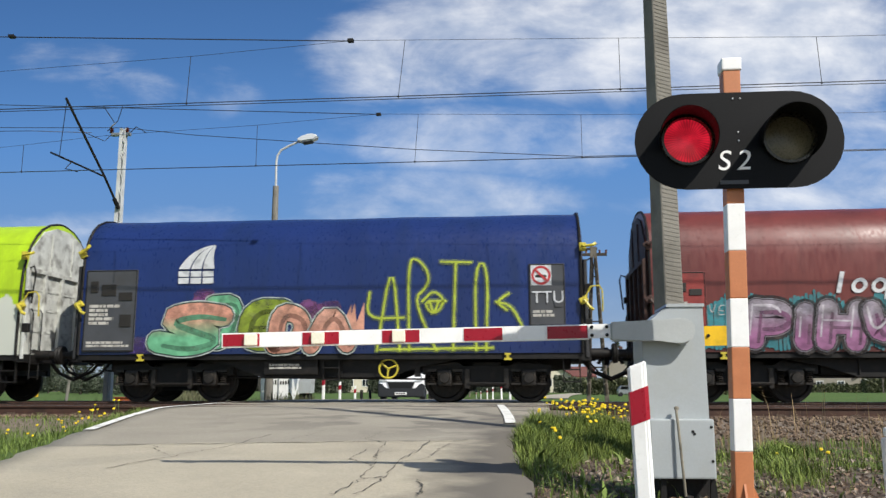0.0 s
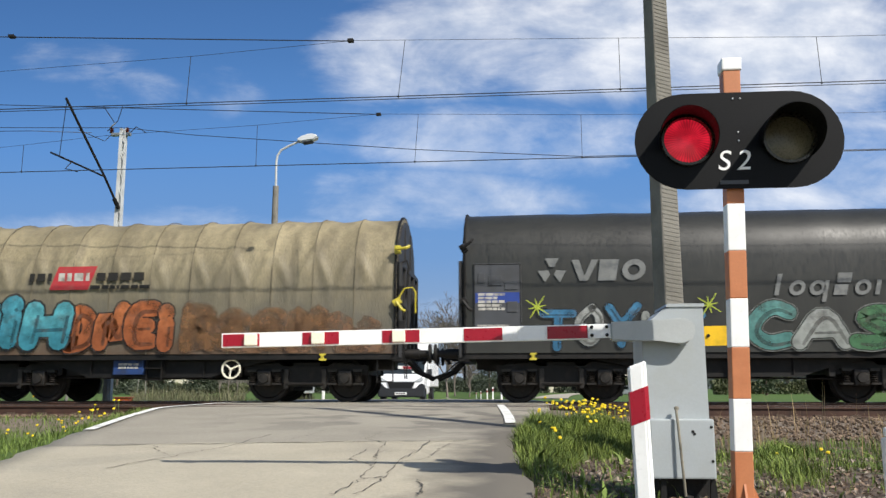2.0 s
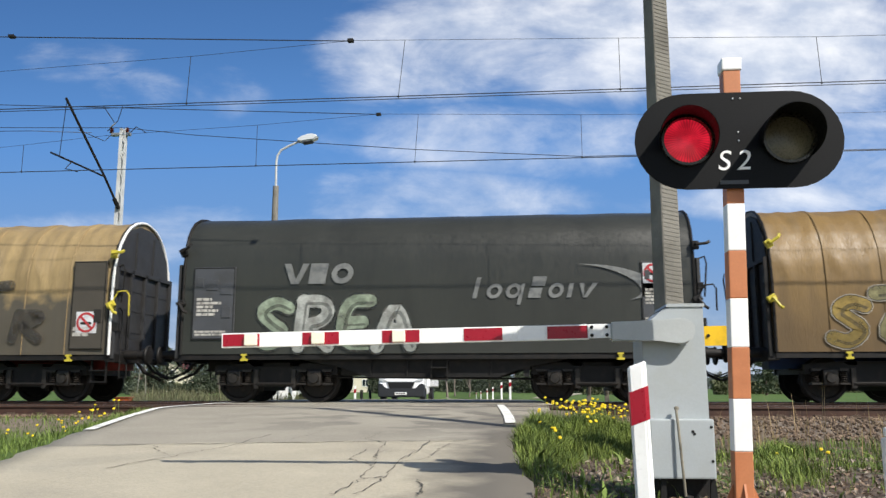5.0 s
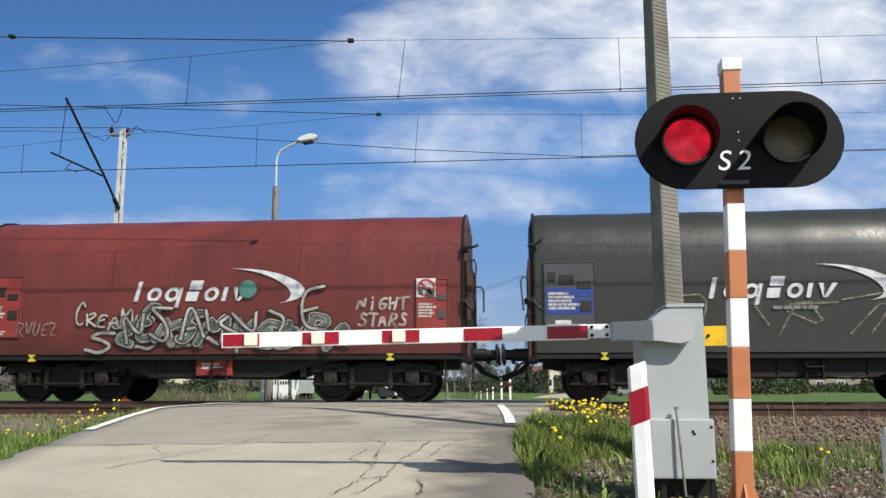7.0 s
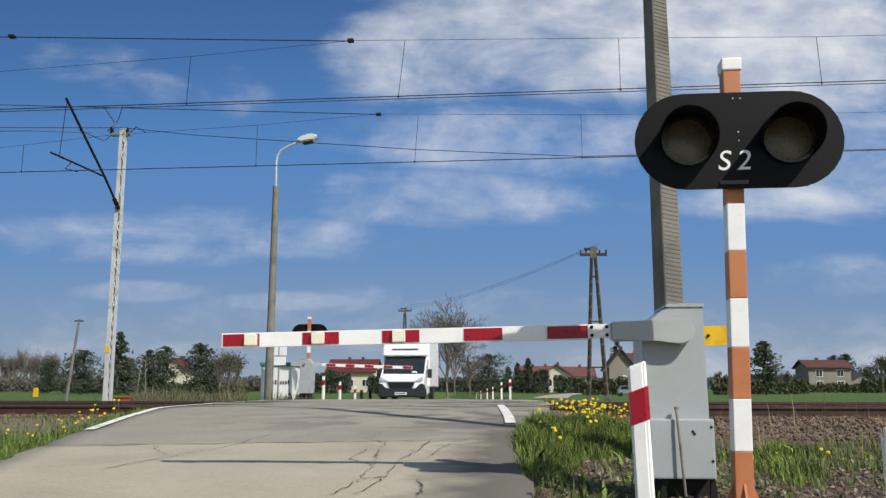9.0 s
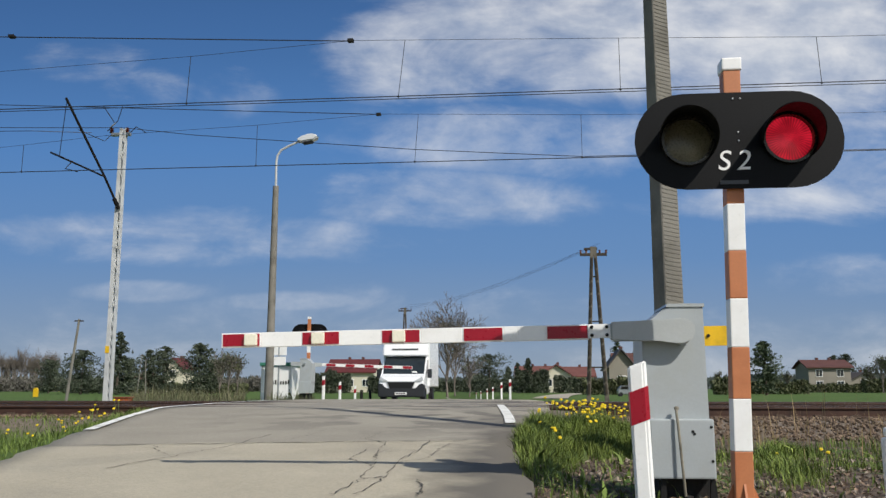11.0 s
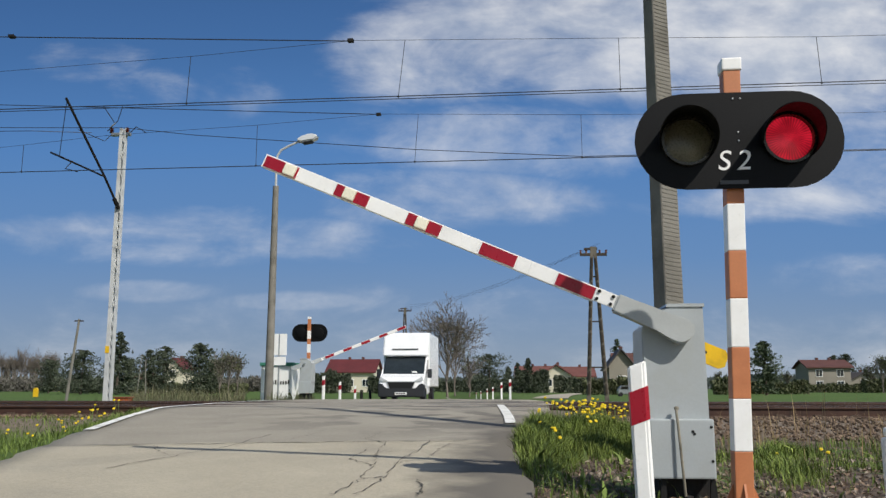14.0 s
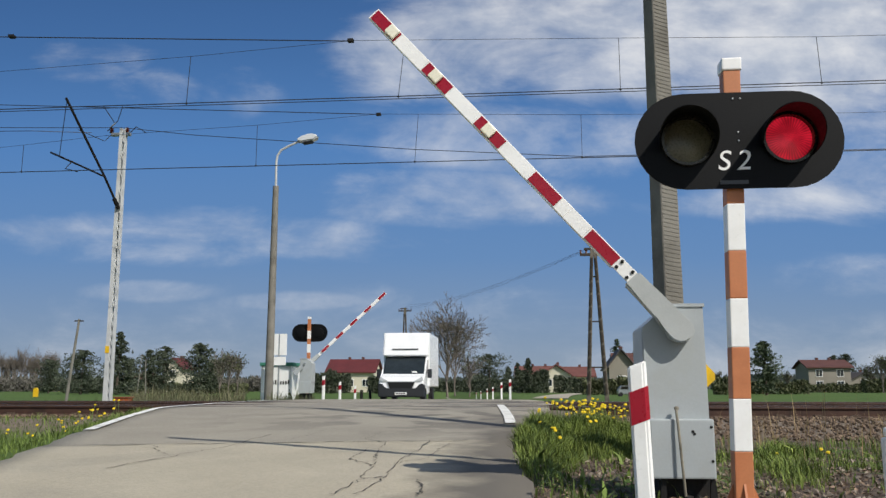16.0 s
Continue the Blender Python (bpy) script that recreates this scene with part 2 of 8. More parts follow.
def ground_material():
    m = bpy.data.materials.new("grass_and_soil")
    m.use_nodes = True
    t = m.node_tree
    N, L = t.nodes.new, t.links.new
    b = t.nodes["Principled BSDF"]
    geo = N("ShaderNodeNewGeometry")

    def nz(sc, det=6):
        n = N("ShaderNodeTexNoise")
        n.inputs["Scale"].default_value, n.inputs["Detail"].default_value = sc, det
        L(geo.outputs["Position"], n.inputs["Vector"])
        return n.outputs[0]

    def mr(src, lo, hi, a=0.0, z=1.0):
        r = N("ShaderNodeMapRange")
        for k, v in zip((1, 2, 3, 4), (lo, hi, a, z)):
            r.inputs[k].default_value = v
        L(src, r.inputs[0])
        return r.outputs[0]

    def mix(fac, a, c):
        n = N("ShaderNodeMix")
        n.data_type = "RGBA"
        L(fac, n.inputs[0])
        for k, v in ((6, a), (7, c)):
            if isinstance(v, tuple):
                n.inputs[k].default_value = (*v, 1)
            else:
                L(v, n.inputs[k])
        return n.outputs[2]
    sep = N("ShaderNodeSeparateXYZ")
    L(geo.outputs["Position"], sep.inputs[0])
    soil = mix(mr(nz(7, 9), 0.35, 0.65), (0.062, 0.045, 0.034), (0.16, 0.122, 0.095))
    green = mix(mr(nz(0.3), 0.35, 0.65), (0.072, 0.13, 0.03), (0.1, 0.165, 0.04))
    green = mix(mr(nz(4), 0.4, 0.7, 0, 0.5), green, (0.09, 0.11, 0.035))
    lush = N("ShaderNodeMath")
    lush.operation = "ADD"
    L(nz(1.6), lush.inputs[0]), L(mr(sep.outputs[0], -4.5, -2.5, 0.34, 0.0), lush.inputs[1])
    near = mix(mr(lush.outputs[0], 0.5, 0.66), soil, green)
    stone = mix(mr(nz(30), 0.3, 0.7), (0.10, 0.08, 0.065), (0.28, 0.23, 0.18))
    beds = N("ShaderNodeMath")
    beds.operation = "MULTIPLY"
    L(mr(sep.outputs[1], 11.6, 12.6), beds.inputs[0]), L(mr(sep.outputs[1], 21.6, 22.6, 1, 0), beds.inputs[1])
    c = mix(mr(sep.outputs[1], 21.5, 23.5), near, green)
    c = mix(beds.outputs[0], c, stone)
    L(c, b.inputs["Base Color"])
    b.inputs["Roughness"].default_value = 0.95
    b.inputs["Specular IOR Level"].default_value = 0.2
    bp = N("ShaderNodeBump")
    bp.inputs["Strength"].default_value, bp.inputs["Distance"].default_value = 0.6, 0.04
    L(nz(25), bp.inputs["Height"]), L(bp.outputs[0], b.inputs["Normal"])
    return m


def spaced(stops):
    out = []
    for a, b, step in stops:
        n = max(1, round((b - a) / step))
        out += [a + (b - a) * k / n for k in range(n)]
    return out + [stops[-1][1]]


def build_ground():
    xs = spaced([(-1500, -200, 200), (-200, -40, 16), (-40, -14, 2), (-14, -7, 0.5), (-7, 3, 0.2), (3, 12, 0.5), (12, 40, 2), (40, 200, 16), (200, 1500, 200)])
    ys = spaced([(-60, -10, 10), (-10, 2, 1), (2, 14, 0.2), (14, 30, 0.5), (30, 80, 2.5), (80, 300, 15), (300, 3000, 250)])
    verts = [(x, y, ground_z(x, y)) for y in ys for x in xs]
    n = len(xs)
    faces = [(j * n + i, j * n + i + 1, (j + 1) * n + i + 1, (j + 1) * n + i) for j in range(len(ys) - 1) for i in range(n - 1)]
    tagged(new("ground", raw_mesh("ground", verts, faces, ground_material(), True)), "grassy trackside ground with bare brown soil and green field", "ground", kind="structure")


def road_material():
    m = bpy.data.materials.new("worn_asphalt")
    m.use_nodes = True
    t = m.node_tree
    N, L = t.nodes.new, t.links.new
    b = t.nodes["Principled BSDF"]
    geo = N("ShaderNodeNewGeometry")

    def nz(sc, det=6):
        n = N("ShaderNodeTexNoise")
        n.inputs["Scale"].default_value, n.inputs["Detail"].default_value = sc, det
        L(geo.outputs["Position"], n.inputs["Vector"])
        return n.outputs[0]

    def mr(src, lo, hi, a=0.0, z=1.0):
        r = N("ShaderNodeMapRange")
        for k, v in zip((1, 2, 3, 4), (lo, hi, a, z)):
            r.inputs[k].default_value = v
        L(src, r.inputs[0])
        return r.outputs[0]

    def mix(fac, a, c):
        n = N("ShaderNodeMix")
        n.data_type = "RGBA"
        L(fac, n.inputs[0])
        for k, v in ((6, a), (7, c)):
            if isinstance(v, tuple):
                n.inputs[k].default_value = (*v, 1)
            else:
                L(v, n.inputs[k])
        return n.outputs[2]
    sep = N("ShaderNodeSeparateXYZ")
    L(geo.outputs["Position"], sep.inputs[0])
    wob = N("ShaderNodeMath")
    wob.operation = "ADD"
    L(sep.outputs[1], wob.inputs[0]), L(mr(nz(1.2), 0.3, 0.7, -0.12, 0.12), wob.inputs[1])
    slant = N("ShaderNodeMath")
    slant.operation = "MULTIPLY_ADD"
    slant.inputs[1].default_value = -0.2
    L(sep.outputs[0], slant.inputs[0]), L(wob.outputs[0], slant.inputs[2])
    old = mix(mr(nz(0.9), 0.35, 0.65), (0.51, 0.455, 0.335), (0.59, 0.53, 0.395))
    newer = mix(mr(nz(0.8), 0.35, 0.65), (0.35, 0.318, 0.25), (0.425, 0.386, 0.305))
    base = mix(mr(slant.outputs[0], 8.08, 8.16), old, newer)
    blot = N("ShaderNodeMath")
    blot.operation = "MULTIPLY"
    L(mr(nz(1.4, 12), 0.5, 0.56, 0, 0.8), blot.inputs[0])
    worn = N("ShaderNodeMath")
    worn.operation = "MULTIPLY"
    L(mr(sep.outputs[1], 8.2, 10.0, 0.1, 1), worn.inputs[0]), L(mr(sep.outputs[0], -4.2, -1.6, 0.12, 1), worn.inputs[1])
    L(worn.outputs[0], blot.inputs[1])
    base = mix(blot.outputs[0], base, (0.12, 0.11, 0.094))
    base = mix(mr(nz(0.55), 0.56, 0.7, 0, 0.4), base, (0.24, 0.22, 0.19))
    base = mix(mr(nz(160, 2), 0.35, 0.7, 0, 0.5), base, (0.2, 0.185, 0.16))
    base = mix(mr(nz(38, 4), 0.4, 0.7, 0, 0.28), base, (0.24, 0.22, 0.185))
    base = mix(mr(nz(55, 3), 0.55, 0.75, 0, 0.4), base, (0.62, 0.57, 0.47))
    # right edge darkened in colour: dirt plus shadow of signal and cabinet
    soiled_shaded = N("ShaderNodeMath")
    soiled_shaded.operation = "MULTIPLY_ADD"
    soiled_shaded.inputs[1].default_value = 0.9
    L(nz(2.6), soiled_shaded.inputs[0]), L(sep.outputs[0], soiled_shaded.inputs[2])
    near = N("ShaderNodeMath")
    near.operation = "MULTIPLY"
    L(mr(soiled_shaded.outputs[0], -0.35, 0.2, 0, 0.92), near.inputs[0]), L(mr(sep.outputs[1], 9.5, 12.5, 1, 0), near.inputs[1])
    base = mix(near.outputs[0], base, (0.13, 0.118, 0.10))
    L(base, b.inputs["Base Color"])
    b.inputs["Roughness"].default_value = 0.88
    b.inputs["Specular IOR Level"].default_value = 0.3
    bp = N("ShaderNodeBump")
    bp.inputs["Strength"].default_value, bp.inputs["Distance"].default_value = 0.5, 0.006
    L(nz(140, 3), bp.inputs["Height"]), L(bp.outputs[0], b.inputs["Normal"])
    return m


def build_road():
    ys = spaced([(-6, 3, 1), (3, 13, 0.25), (13, 30, 0.5), (30, 120, 5), (120, 400, 20)])
    verts, faces = [], []
    rng = random.Random(4)
    n = 14
    for y in ys:
        a, c = lerp_table(ROAD_L, y), lerp_table(ROAD_R, y)
        a += rng.uniform(-0.04, 0.04) * (y < 30)
        c += rng.uniform(-0.04, 0.04) * (y < 30)
        row = [(a - 0.02, y, road_z(y) - 0.1)] + [(a + (c - a) * k / n, y, road_z(y) + 0.012 * math.sin(math.pi * k / n) + 0.006 * noise.noise((k * 0.5, y * 0.6, 1))) for k in range(n + 1)] + [(c + 0.02, y, road_z(y) - 0.1)]
        verts += row
    w = n + 3
    faces = [(j * w + i, j * w + i + 1, (j + 1) * w + i + 1, (j + 1) * w + i) for j in range(len(ys) - 1) for i in range(w - 1)]
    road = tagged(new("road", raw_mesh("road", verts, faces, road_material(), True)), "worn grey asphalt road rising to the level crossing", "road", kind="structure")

    def strip(name, rows, material, label, up=0.016):
        bm = bmesh.new()
        prev = None
        for x0, x1, y in rows:
            cur = [bm.verts.new((x0, y, road_z(y) + up)), bm.verts.new((x1, y, road_z(y) + up))]
            if prev:
                bm.faces.new((prev[0], prev[1], cur[1], cur[0]))
            prev = cur
        part(name, bm, material, road, label)
    rows = []
    for k in range(30):
        y = 8.8 + k * 0.42
        a = lerp_table(ROAD_L, y)
        rows.append((a + 0.03, a + 0.15, y))
    strip("edge_line", rows, M_LINE, "worn white edge line")
    rows = []
    for k in range(12):
        y = 9.9 + k * 0.5
        x = lerp_table([(9.9, -0.02), (11, -0.06), (12.5, -0.15), (16, -0.3)], y)
        rows.append((x - 0.16, x - 0.03, y))
    strip("edge_line", rows, M_LINE, "worn white edge line")

    def crack(pts, w, seed):
        r = random.Random(seed)
        bm = bmesh.new()
        fine = []
        for (x0, y0), (x1, y1) in zip(pts, pts[1:]):
            for k in range(11):
                u = k / 11
                fine.append((x0 + (x1 - x0) * u + r.uniform(-0.022, 0.022), y0 + (y1 - y0) * u + r.uniform(-0.03, 0.03)))
        fine.append(pts[-1])
        prev = None
        for q, (x, y) in enumerate(fine):
            (xa, ya), (xb, yb) = fine[max(0, q - 1)], fine[min(len(fine) - 1, q + 1)]
            d = Vector((xb - xa, yb - ya)).normalized()
            ww = w * r.uniform(0.25, 1.3) * (1 + 1.2 * abs(d.x))
            cur = [bm.verts.new((x - d.y * ww, y + d.x * ww, road_z(y) + 0.0165)), bm.verts.new((x + d.y * ww, y - d.x * ww, road_z(y) + 0.0165))]
            if prev:
                bm.faces.new((prev[0], prev[1], cur[1], cur[0]))
            prev = cur
        part("crack", bm, M_CRACK, road, "dark open crack in the asphalt")
    crack([(-1.12, 4.9), (-1.05, 5.5), (-1.1, 6.2), (-1.2, 7.0), (-1.25, 7.7)], 0.004, 1)
    crack([(-0.98, 4.9), (-0.9, 5.6), (-0.95, 6.3), (-0.88, 7.1), (-0.86, 7.9)], 0.0045, 2)
    crack([(-0.6, 4.9), (-0.62, 5.2), (-0.68, 5.5)], 0.004, 3)
    crack([(-1.1, 6.2), (-1.35, 6.5), (-1.32, 7.2)], 0.004, 4)
    crack([(-1.05, 5.5), (-0.9, 5.6)], 0.004, 5)
    crack([(-1.2, 7.0), (-0.88, 7.1)], 0.0035, 6)
    crack([(-0.95, 6.3), (-0.72, 6.6), (-0.7, 7.3), (-0.6, 7.9)], 0.003, 11)
    crack([(-1.25, 7.7), (-1.5, 8.0), (-1.45, 8.6)], 0.003, 12)
    crack([(-2.8, 6.6), (-3.1, 6.9), (-3.3, 7.3)], 0.003, 13)
    crack([(-2.6, 7.3), (-2.2, 7.9), (-2.1, 8.8)], 0.003, 14)
    crack([(-3.0, 5.9), (-2.8, 6.6), (-2.6, 7.3), (-2.55, 8.4)], 0.005, 7)
    crack([(-4.3, 7.25), (-3.4, 7.4), (-2.4, 7.55), (-1.4, 7.75), (-0.5, 7.95)], 0.008, 8)
    crack([(-6.1, 16.85), (-3, 16.8), (0.4, 16.85)], 0.03, 9)


def rail_thing(y, label):
    prof = [(-0.07, -0.172), (0.07, -0.172), (0.07, -0.16), (0.012, -0.14), (0.012, -0.045), (0.036, -0.03), (0.036, -0.004), (0.028, 0), (-0.028, 0), (-0.036, -0.004), (-0.036, -0.03), (-0.012, -0.045), (-0.012, -0.14), (-0.07, -0.16)]
    rail = thing("rail", label, "rail", "rails of the two tracks", pose(0, y, 0), kind="structure")
    bm = bmesh.new()
    prism(bm, prof, YZ, -300, 300)
    part("rail_web", bm, M_RAIL, rail)
    bm = bmesh.new()
    box(bm, -300, 300, -0.027, 0.027, 0.0, 0.003)
    part("rail_head", bm, M_RAILTOP, rail, "shiny worn running surface")


def build_tracks():
    for yc in (NEAR_TRACK, FAR_TRACK):
        for s in (-1, 1):
            rail_thing(yc + s * GAUGE / 2, "rusty brown steel rail with polished head")
    bm = bmesh.new()
    prism(bm, [(-1.25, -0.36), (1.25, -0.36), (1.25, -0.2), (1.2, -0.175), (-1.2, -0.175), (-1.25, -0.2)], YZ, -0.13, 0.13)
    for y in (-0.75, 0.75):
        for s in (-1, 1):
            box(bm, -0.06, 0.06, y + s * 0.1 - 0.03, y + s * 0.1 + 0.03, -0.175, -0.12)
    me = mesh_of("sleeper", bm, M_SLEEPER)
    for yc in (NEAR_TRACK, FAR_TRACK):
        bed = thing("railway_track", "row of stained sleepers bedded in brown ballast", "railway track", "tracks", pose(0, yc, 0), kind="structure")
        for k in range(-30, 26):
            x = k * 0.6
            if -6.3 < x < 0.6:
                continue
            part("sleeper", me, None, bed, m=pose(x, 0, 0))
    # crushed stone
    rng = random.Random(11)
    verts, faces = [], []
    base = [Vector(v) for v in ((1, 0, 0), (-1, 0, 0), (0, 1, 0), (0, -1, 0), (0, 0, 1), (0, 0, -1))]
    tri = [(0, 2, 4), (2, 1, 4), (1, 3, 4), (3, 0, 4), (2, 0, 5), (1, 2, 5), (3, 1, 5), (0, 3, 5)]
    for _ in range(14000):
        x = rng.uniform(0.9, 10) if rng.random() < 0.6 else rng.uniform(-15, -6.2)
        y = rng.uniform(11.9 if x > 0 else 13.3, 17.0)
        s = rng.uniform(0.018, 0.042)
        rot = Euler((rng.uniform(0, 6), rng.uniform(0, 6), rng.uniform(0, 6))).to_matrix()
        o = len(verts)
        c = Vector((x, y, ground_z(x, y) + s * 0.4 + 0.03 * max(0, noise.noise((x * 3, y * 3, 0)))))
        for v in base:
            verts.append(c + rot @ (v * s * rng.uniform(0.6, 1.35)))
        faces += [(o + a, o + b2, o + c2) for a, b2, c2 in tri]
    spread = (verts, faces)
    verts, faces = [], []
    for _ in range(3000):
        x, y = rng.uniform(0.3, 4.2), rng.uniform(4.7, 9.4)
        if rng.random() > 0.25 + 0.75 * smoothstep(-0.15, 0.15, noise.noise((x * 1.7, y * 1.3, 3)) + 0.1):
            continue
        s = 0.006 + 0.03 * rng.random() ** 3
        rot = Euler((rng.uniform(0, 6), rng.uniform(0, 6), rng.uniform(0, 6))).to_matrix()
        o = len(verts)
        c = Vector((x, y, ground_z(x, y) + s * 0.3))
        for v in base:
            verts.append(c + rot @ (v * s * rng.uniform(0.6, 1.35)))
        faces += [(o + a, o + b2, o + c2) for a, b2, c2 in tri]
    tagged(new("gravel", raw_mesh("gravel", verts, faces, M_GRAVEL)), "loose grey gravel on bare trackside soil", "gravel", kind="stuff")
    verts, faces = spread
    tagged(new("ballast", raw_mesh("ballast", verts, faces, M_STONE)), "loose brown crushed stone along the tracks", "ballast", kind="stuff")


build_ground()
build_road()
build_tracks()


# ---- sky ----
def build_clouds():
    m = bpy.data.materials.new("drifting_cloud")
    m.use_nodes = True
    t = m.node_tree
    t.nodes.clear()
    N, L = t.nodes.new, t.links.new
    co = N("ShaderNodeTexCoord")
    out = N("ShaderNodeOutputMaterial")

    def math_node(op, a, b=None, clamp=False):
        n = N("ShaderNodeMath")
        n.operation, n.use_clamp = op, clamp
        for k, v in enumerate((a, b)):
            if v is None:
                continue
            if isinstance(v, (int, float)):
                n.inputs[k].default_value = v
            else:
                L(v, n.inputs[k])
        return n.outputs[0]

    def fbm(scale, stretch, shift=(0, 0, 0), det=9, rough=0.58, dist=0.0):
        mp = N("ShaderNodeMapping")
        mp.inputs["Scale"].default_value, mp.inputs["Location"].default_value = stretch, shift
        L(co.outputs["Object"], mp.inputs[0])
        n = N("ShaderNodeTexNoise")
        n.inputs["Scale"].default_value, n.inputs["Detail"].default_value, n.inputs["Roughness"].default_value = scale, det, rough
        n.inputs["Distortion"].default_value = dist
        L(mp.outputs[0], n.inputs["Vector"])
        return n.outputs[0]

    def blob(cx, cz, rx, rz):
        mp = N("ShaderNodeMapping")
        mp.inputs["Scale"].default_value = (1 / rx, 0, 1 / rz)
        mp.inputs["Location"].default_value = (-cx / rx, 0, -cz / rz)
        L(co.outputs["Object"], mp.inputs[0])
        g = N("ShaderNodeTexGradient")
        g.gradient_type = "SPHERICAL"
        L(mp.outputs[0], g.inputs[0])
        soft = N("ShaderNodeMapRange")
        soft.interpolation_type = "SMOOTHSTEP"
        soft.inputs[1].default_value, soft.inputs[2].default_value = 0.0, 0.62
        L(g.outputs[1], soft.inputs[0])
        return soft.outputs[0]
    K = 2600.0
    u = K / 1445
    cover = None
    for px_x, px_y, rx, ry, w in CLOUDS:
        b = math_node("MULTIPLY", blob((px_x - 784) * u, (688 - px_y) * u, rx * u, ry * u), w)
        cover = b if cover is None else math_node("MAXIMUM", cover, b)
    n1 = fbm(0.0022, (1, 1, 2.1), det=11, rough=0.6, dist=0.5)
    n2 = fbm(0.0009, (1, 1, 4.5), (400, 0, 90), det=8, dist=0.4)
    n3 = fbm(0.008, (1, 1, 1.7), (70, 0, 300), det=8, rough=0.65)
    d = math_node("ADD", math_node("MULTIPLY", n1, 1.25), math_node("MULTIPLY", n2, 0.8))
    d = math_node("ADD", d, math_node("MULTIPLY", n3, 0.35))
    d = math_node("ADD", math_node("SUBTRACT", d, 1.2), cover)
    r = N("ShaderNodeMapRange")
    r.interpolation_type = "SMOOTHSTEP"
    r.inputs[1].default_value, r.inputs[2].default_value, r.inputs[4].default_value = 0.24, 1.3, 0.92
    L(d, r.inputs[0])
    shade = fbm(0.0035, (1, 1, 1.7), (50, 0, 70), det=7)
    col = N("ShaderNodeMix")
    col.data_type = "RGBA"
    sr = N("ShaderNodeMapRange")
    sr.inputs[1].default_value, sr.inputs[2].default_value = 0.36, 0.6
    L(shade, sr.inputs[0])
    L(sr.outputs[0], col.inputs[0])
    col.inputs[6].default_value = (0.52, 0.58, 0.69, 1)
    col.inputs[7].default_value = (0.88, 0.89, 0.91, 1)
    # the clear sky behind, paler towards the horizon
    sep = N("ShaderNodeSeparateXYZ")
    L(co.outputs["Object"], sep.inputs[0])
    grad = N("ShaderNodeValToRGB")
    L(math_node("DIVIDE", sep.outputs[2], 1300.0, True), grad.inputs[0])
    stops = SKY
    el = grad.color_ramp.elements
    while len(el) < len(stops):
        el.new(0.5)
    for e, (p, c) in zip(el, stops):
        e.position, e.color = p, (*c, 1)
    both = N("ShaderNodeMix")
    both.data_type = "RGBA"
    L(r.outputs[0], both.inputs[0]), L(grad.outputs[0], both.inputs[6]), L(col.outputs[2], both.inputs[7])
    em = N("ShaderNodeEmission")
    L(both.outputs[2], em.inputs[0])
    L(em.outputs[0], out.inputs[0])
    verts = [(-3600, 0, -60), (3600, 0, -60), (3600, 0, 2600), (-3600, 0, 2600)]
    ob = new("cloud_backdrop", raw_mesh("cloud_backdrop", verts, [(0, 1, 2, 3)], m))
    return tagged(ob, "blue sky with white broken clouds drifting across", "sky", kind="structure")


SKY = [(0.0, (0.33, 0.395, 0.475)), (0.12, (0.25, 0.35, 0.50)), (0.32, (0.15, 0.29, 0.545)), (0.6, (0.098, 0.245, 0.545)), (0.85, (0.066, 0.175, 0.415)), (1.0, (0.055, 0.148, 0.365))]
CLOUDS = [(1050, 20, 560, 220, 1.0), (1430, 50, 440, 240, 1.05), (740, 70, 280, 150, 0.8), (900, 235, 520, 110, 0.62), (760, 345, 380, 85, 0.62), (330, 420, 560, 80, 0.5), (240, 518, 190, 34, 0.58),
          (500, 535, 210, 30, 0.52), (1500, 250, 330, 220, 0.66), (1480, 490, 260, 70, 0.56), (1400, 355, 330, 60, 0.54), (110, 80, 170, 80, 0.46), (225, 140, 150, 65, 0.48), (390, 140, 130, 75, 0.4), (784, 610, 2000, 150, 0.4)]
clouds = build_clouds()


# ---- wagons ----
ARCH = {
    "square": [(1.45, 1.04), (1.455, 1.6), (1.46, 2.4), (1.45, 3.05), (1.41, 3.35), (1.32, 3.62), (1.17, 3.85), (0.95, 4.04), (0.65, 4.17), (0.3, 4.24), (0, 4.26)],
    "round": [(1.45, 1.04), (1.46, 1.7), (1.45, 2.5), (1.42, 2.9), (1.34, 3.25), (1.2, 3.55), (1.02, 3.8), (0.8, 4.0), (0.52, 4.15), (0.25, 4.22), (0, 4.25)],
}
LENGTH = 11.1
# where each wagon's rear end stands at the start
ORIGINS = (-22.27, -9.754, 2.744, 15.295, 27.866, 40.409, 53.15, 65.9, 78.536, 91.068, 103.648)
SHARED = {}


def shared(key, build, material, smooth=False):
    if key not in SHARED:
        bm = bmesh.new()
        build(bm)
        SHARED[key] = mesh_of(key, bm, material, smooth)
    return SHARED[key]


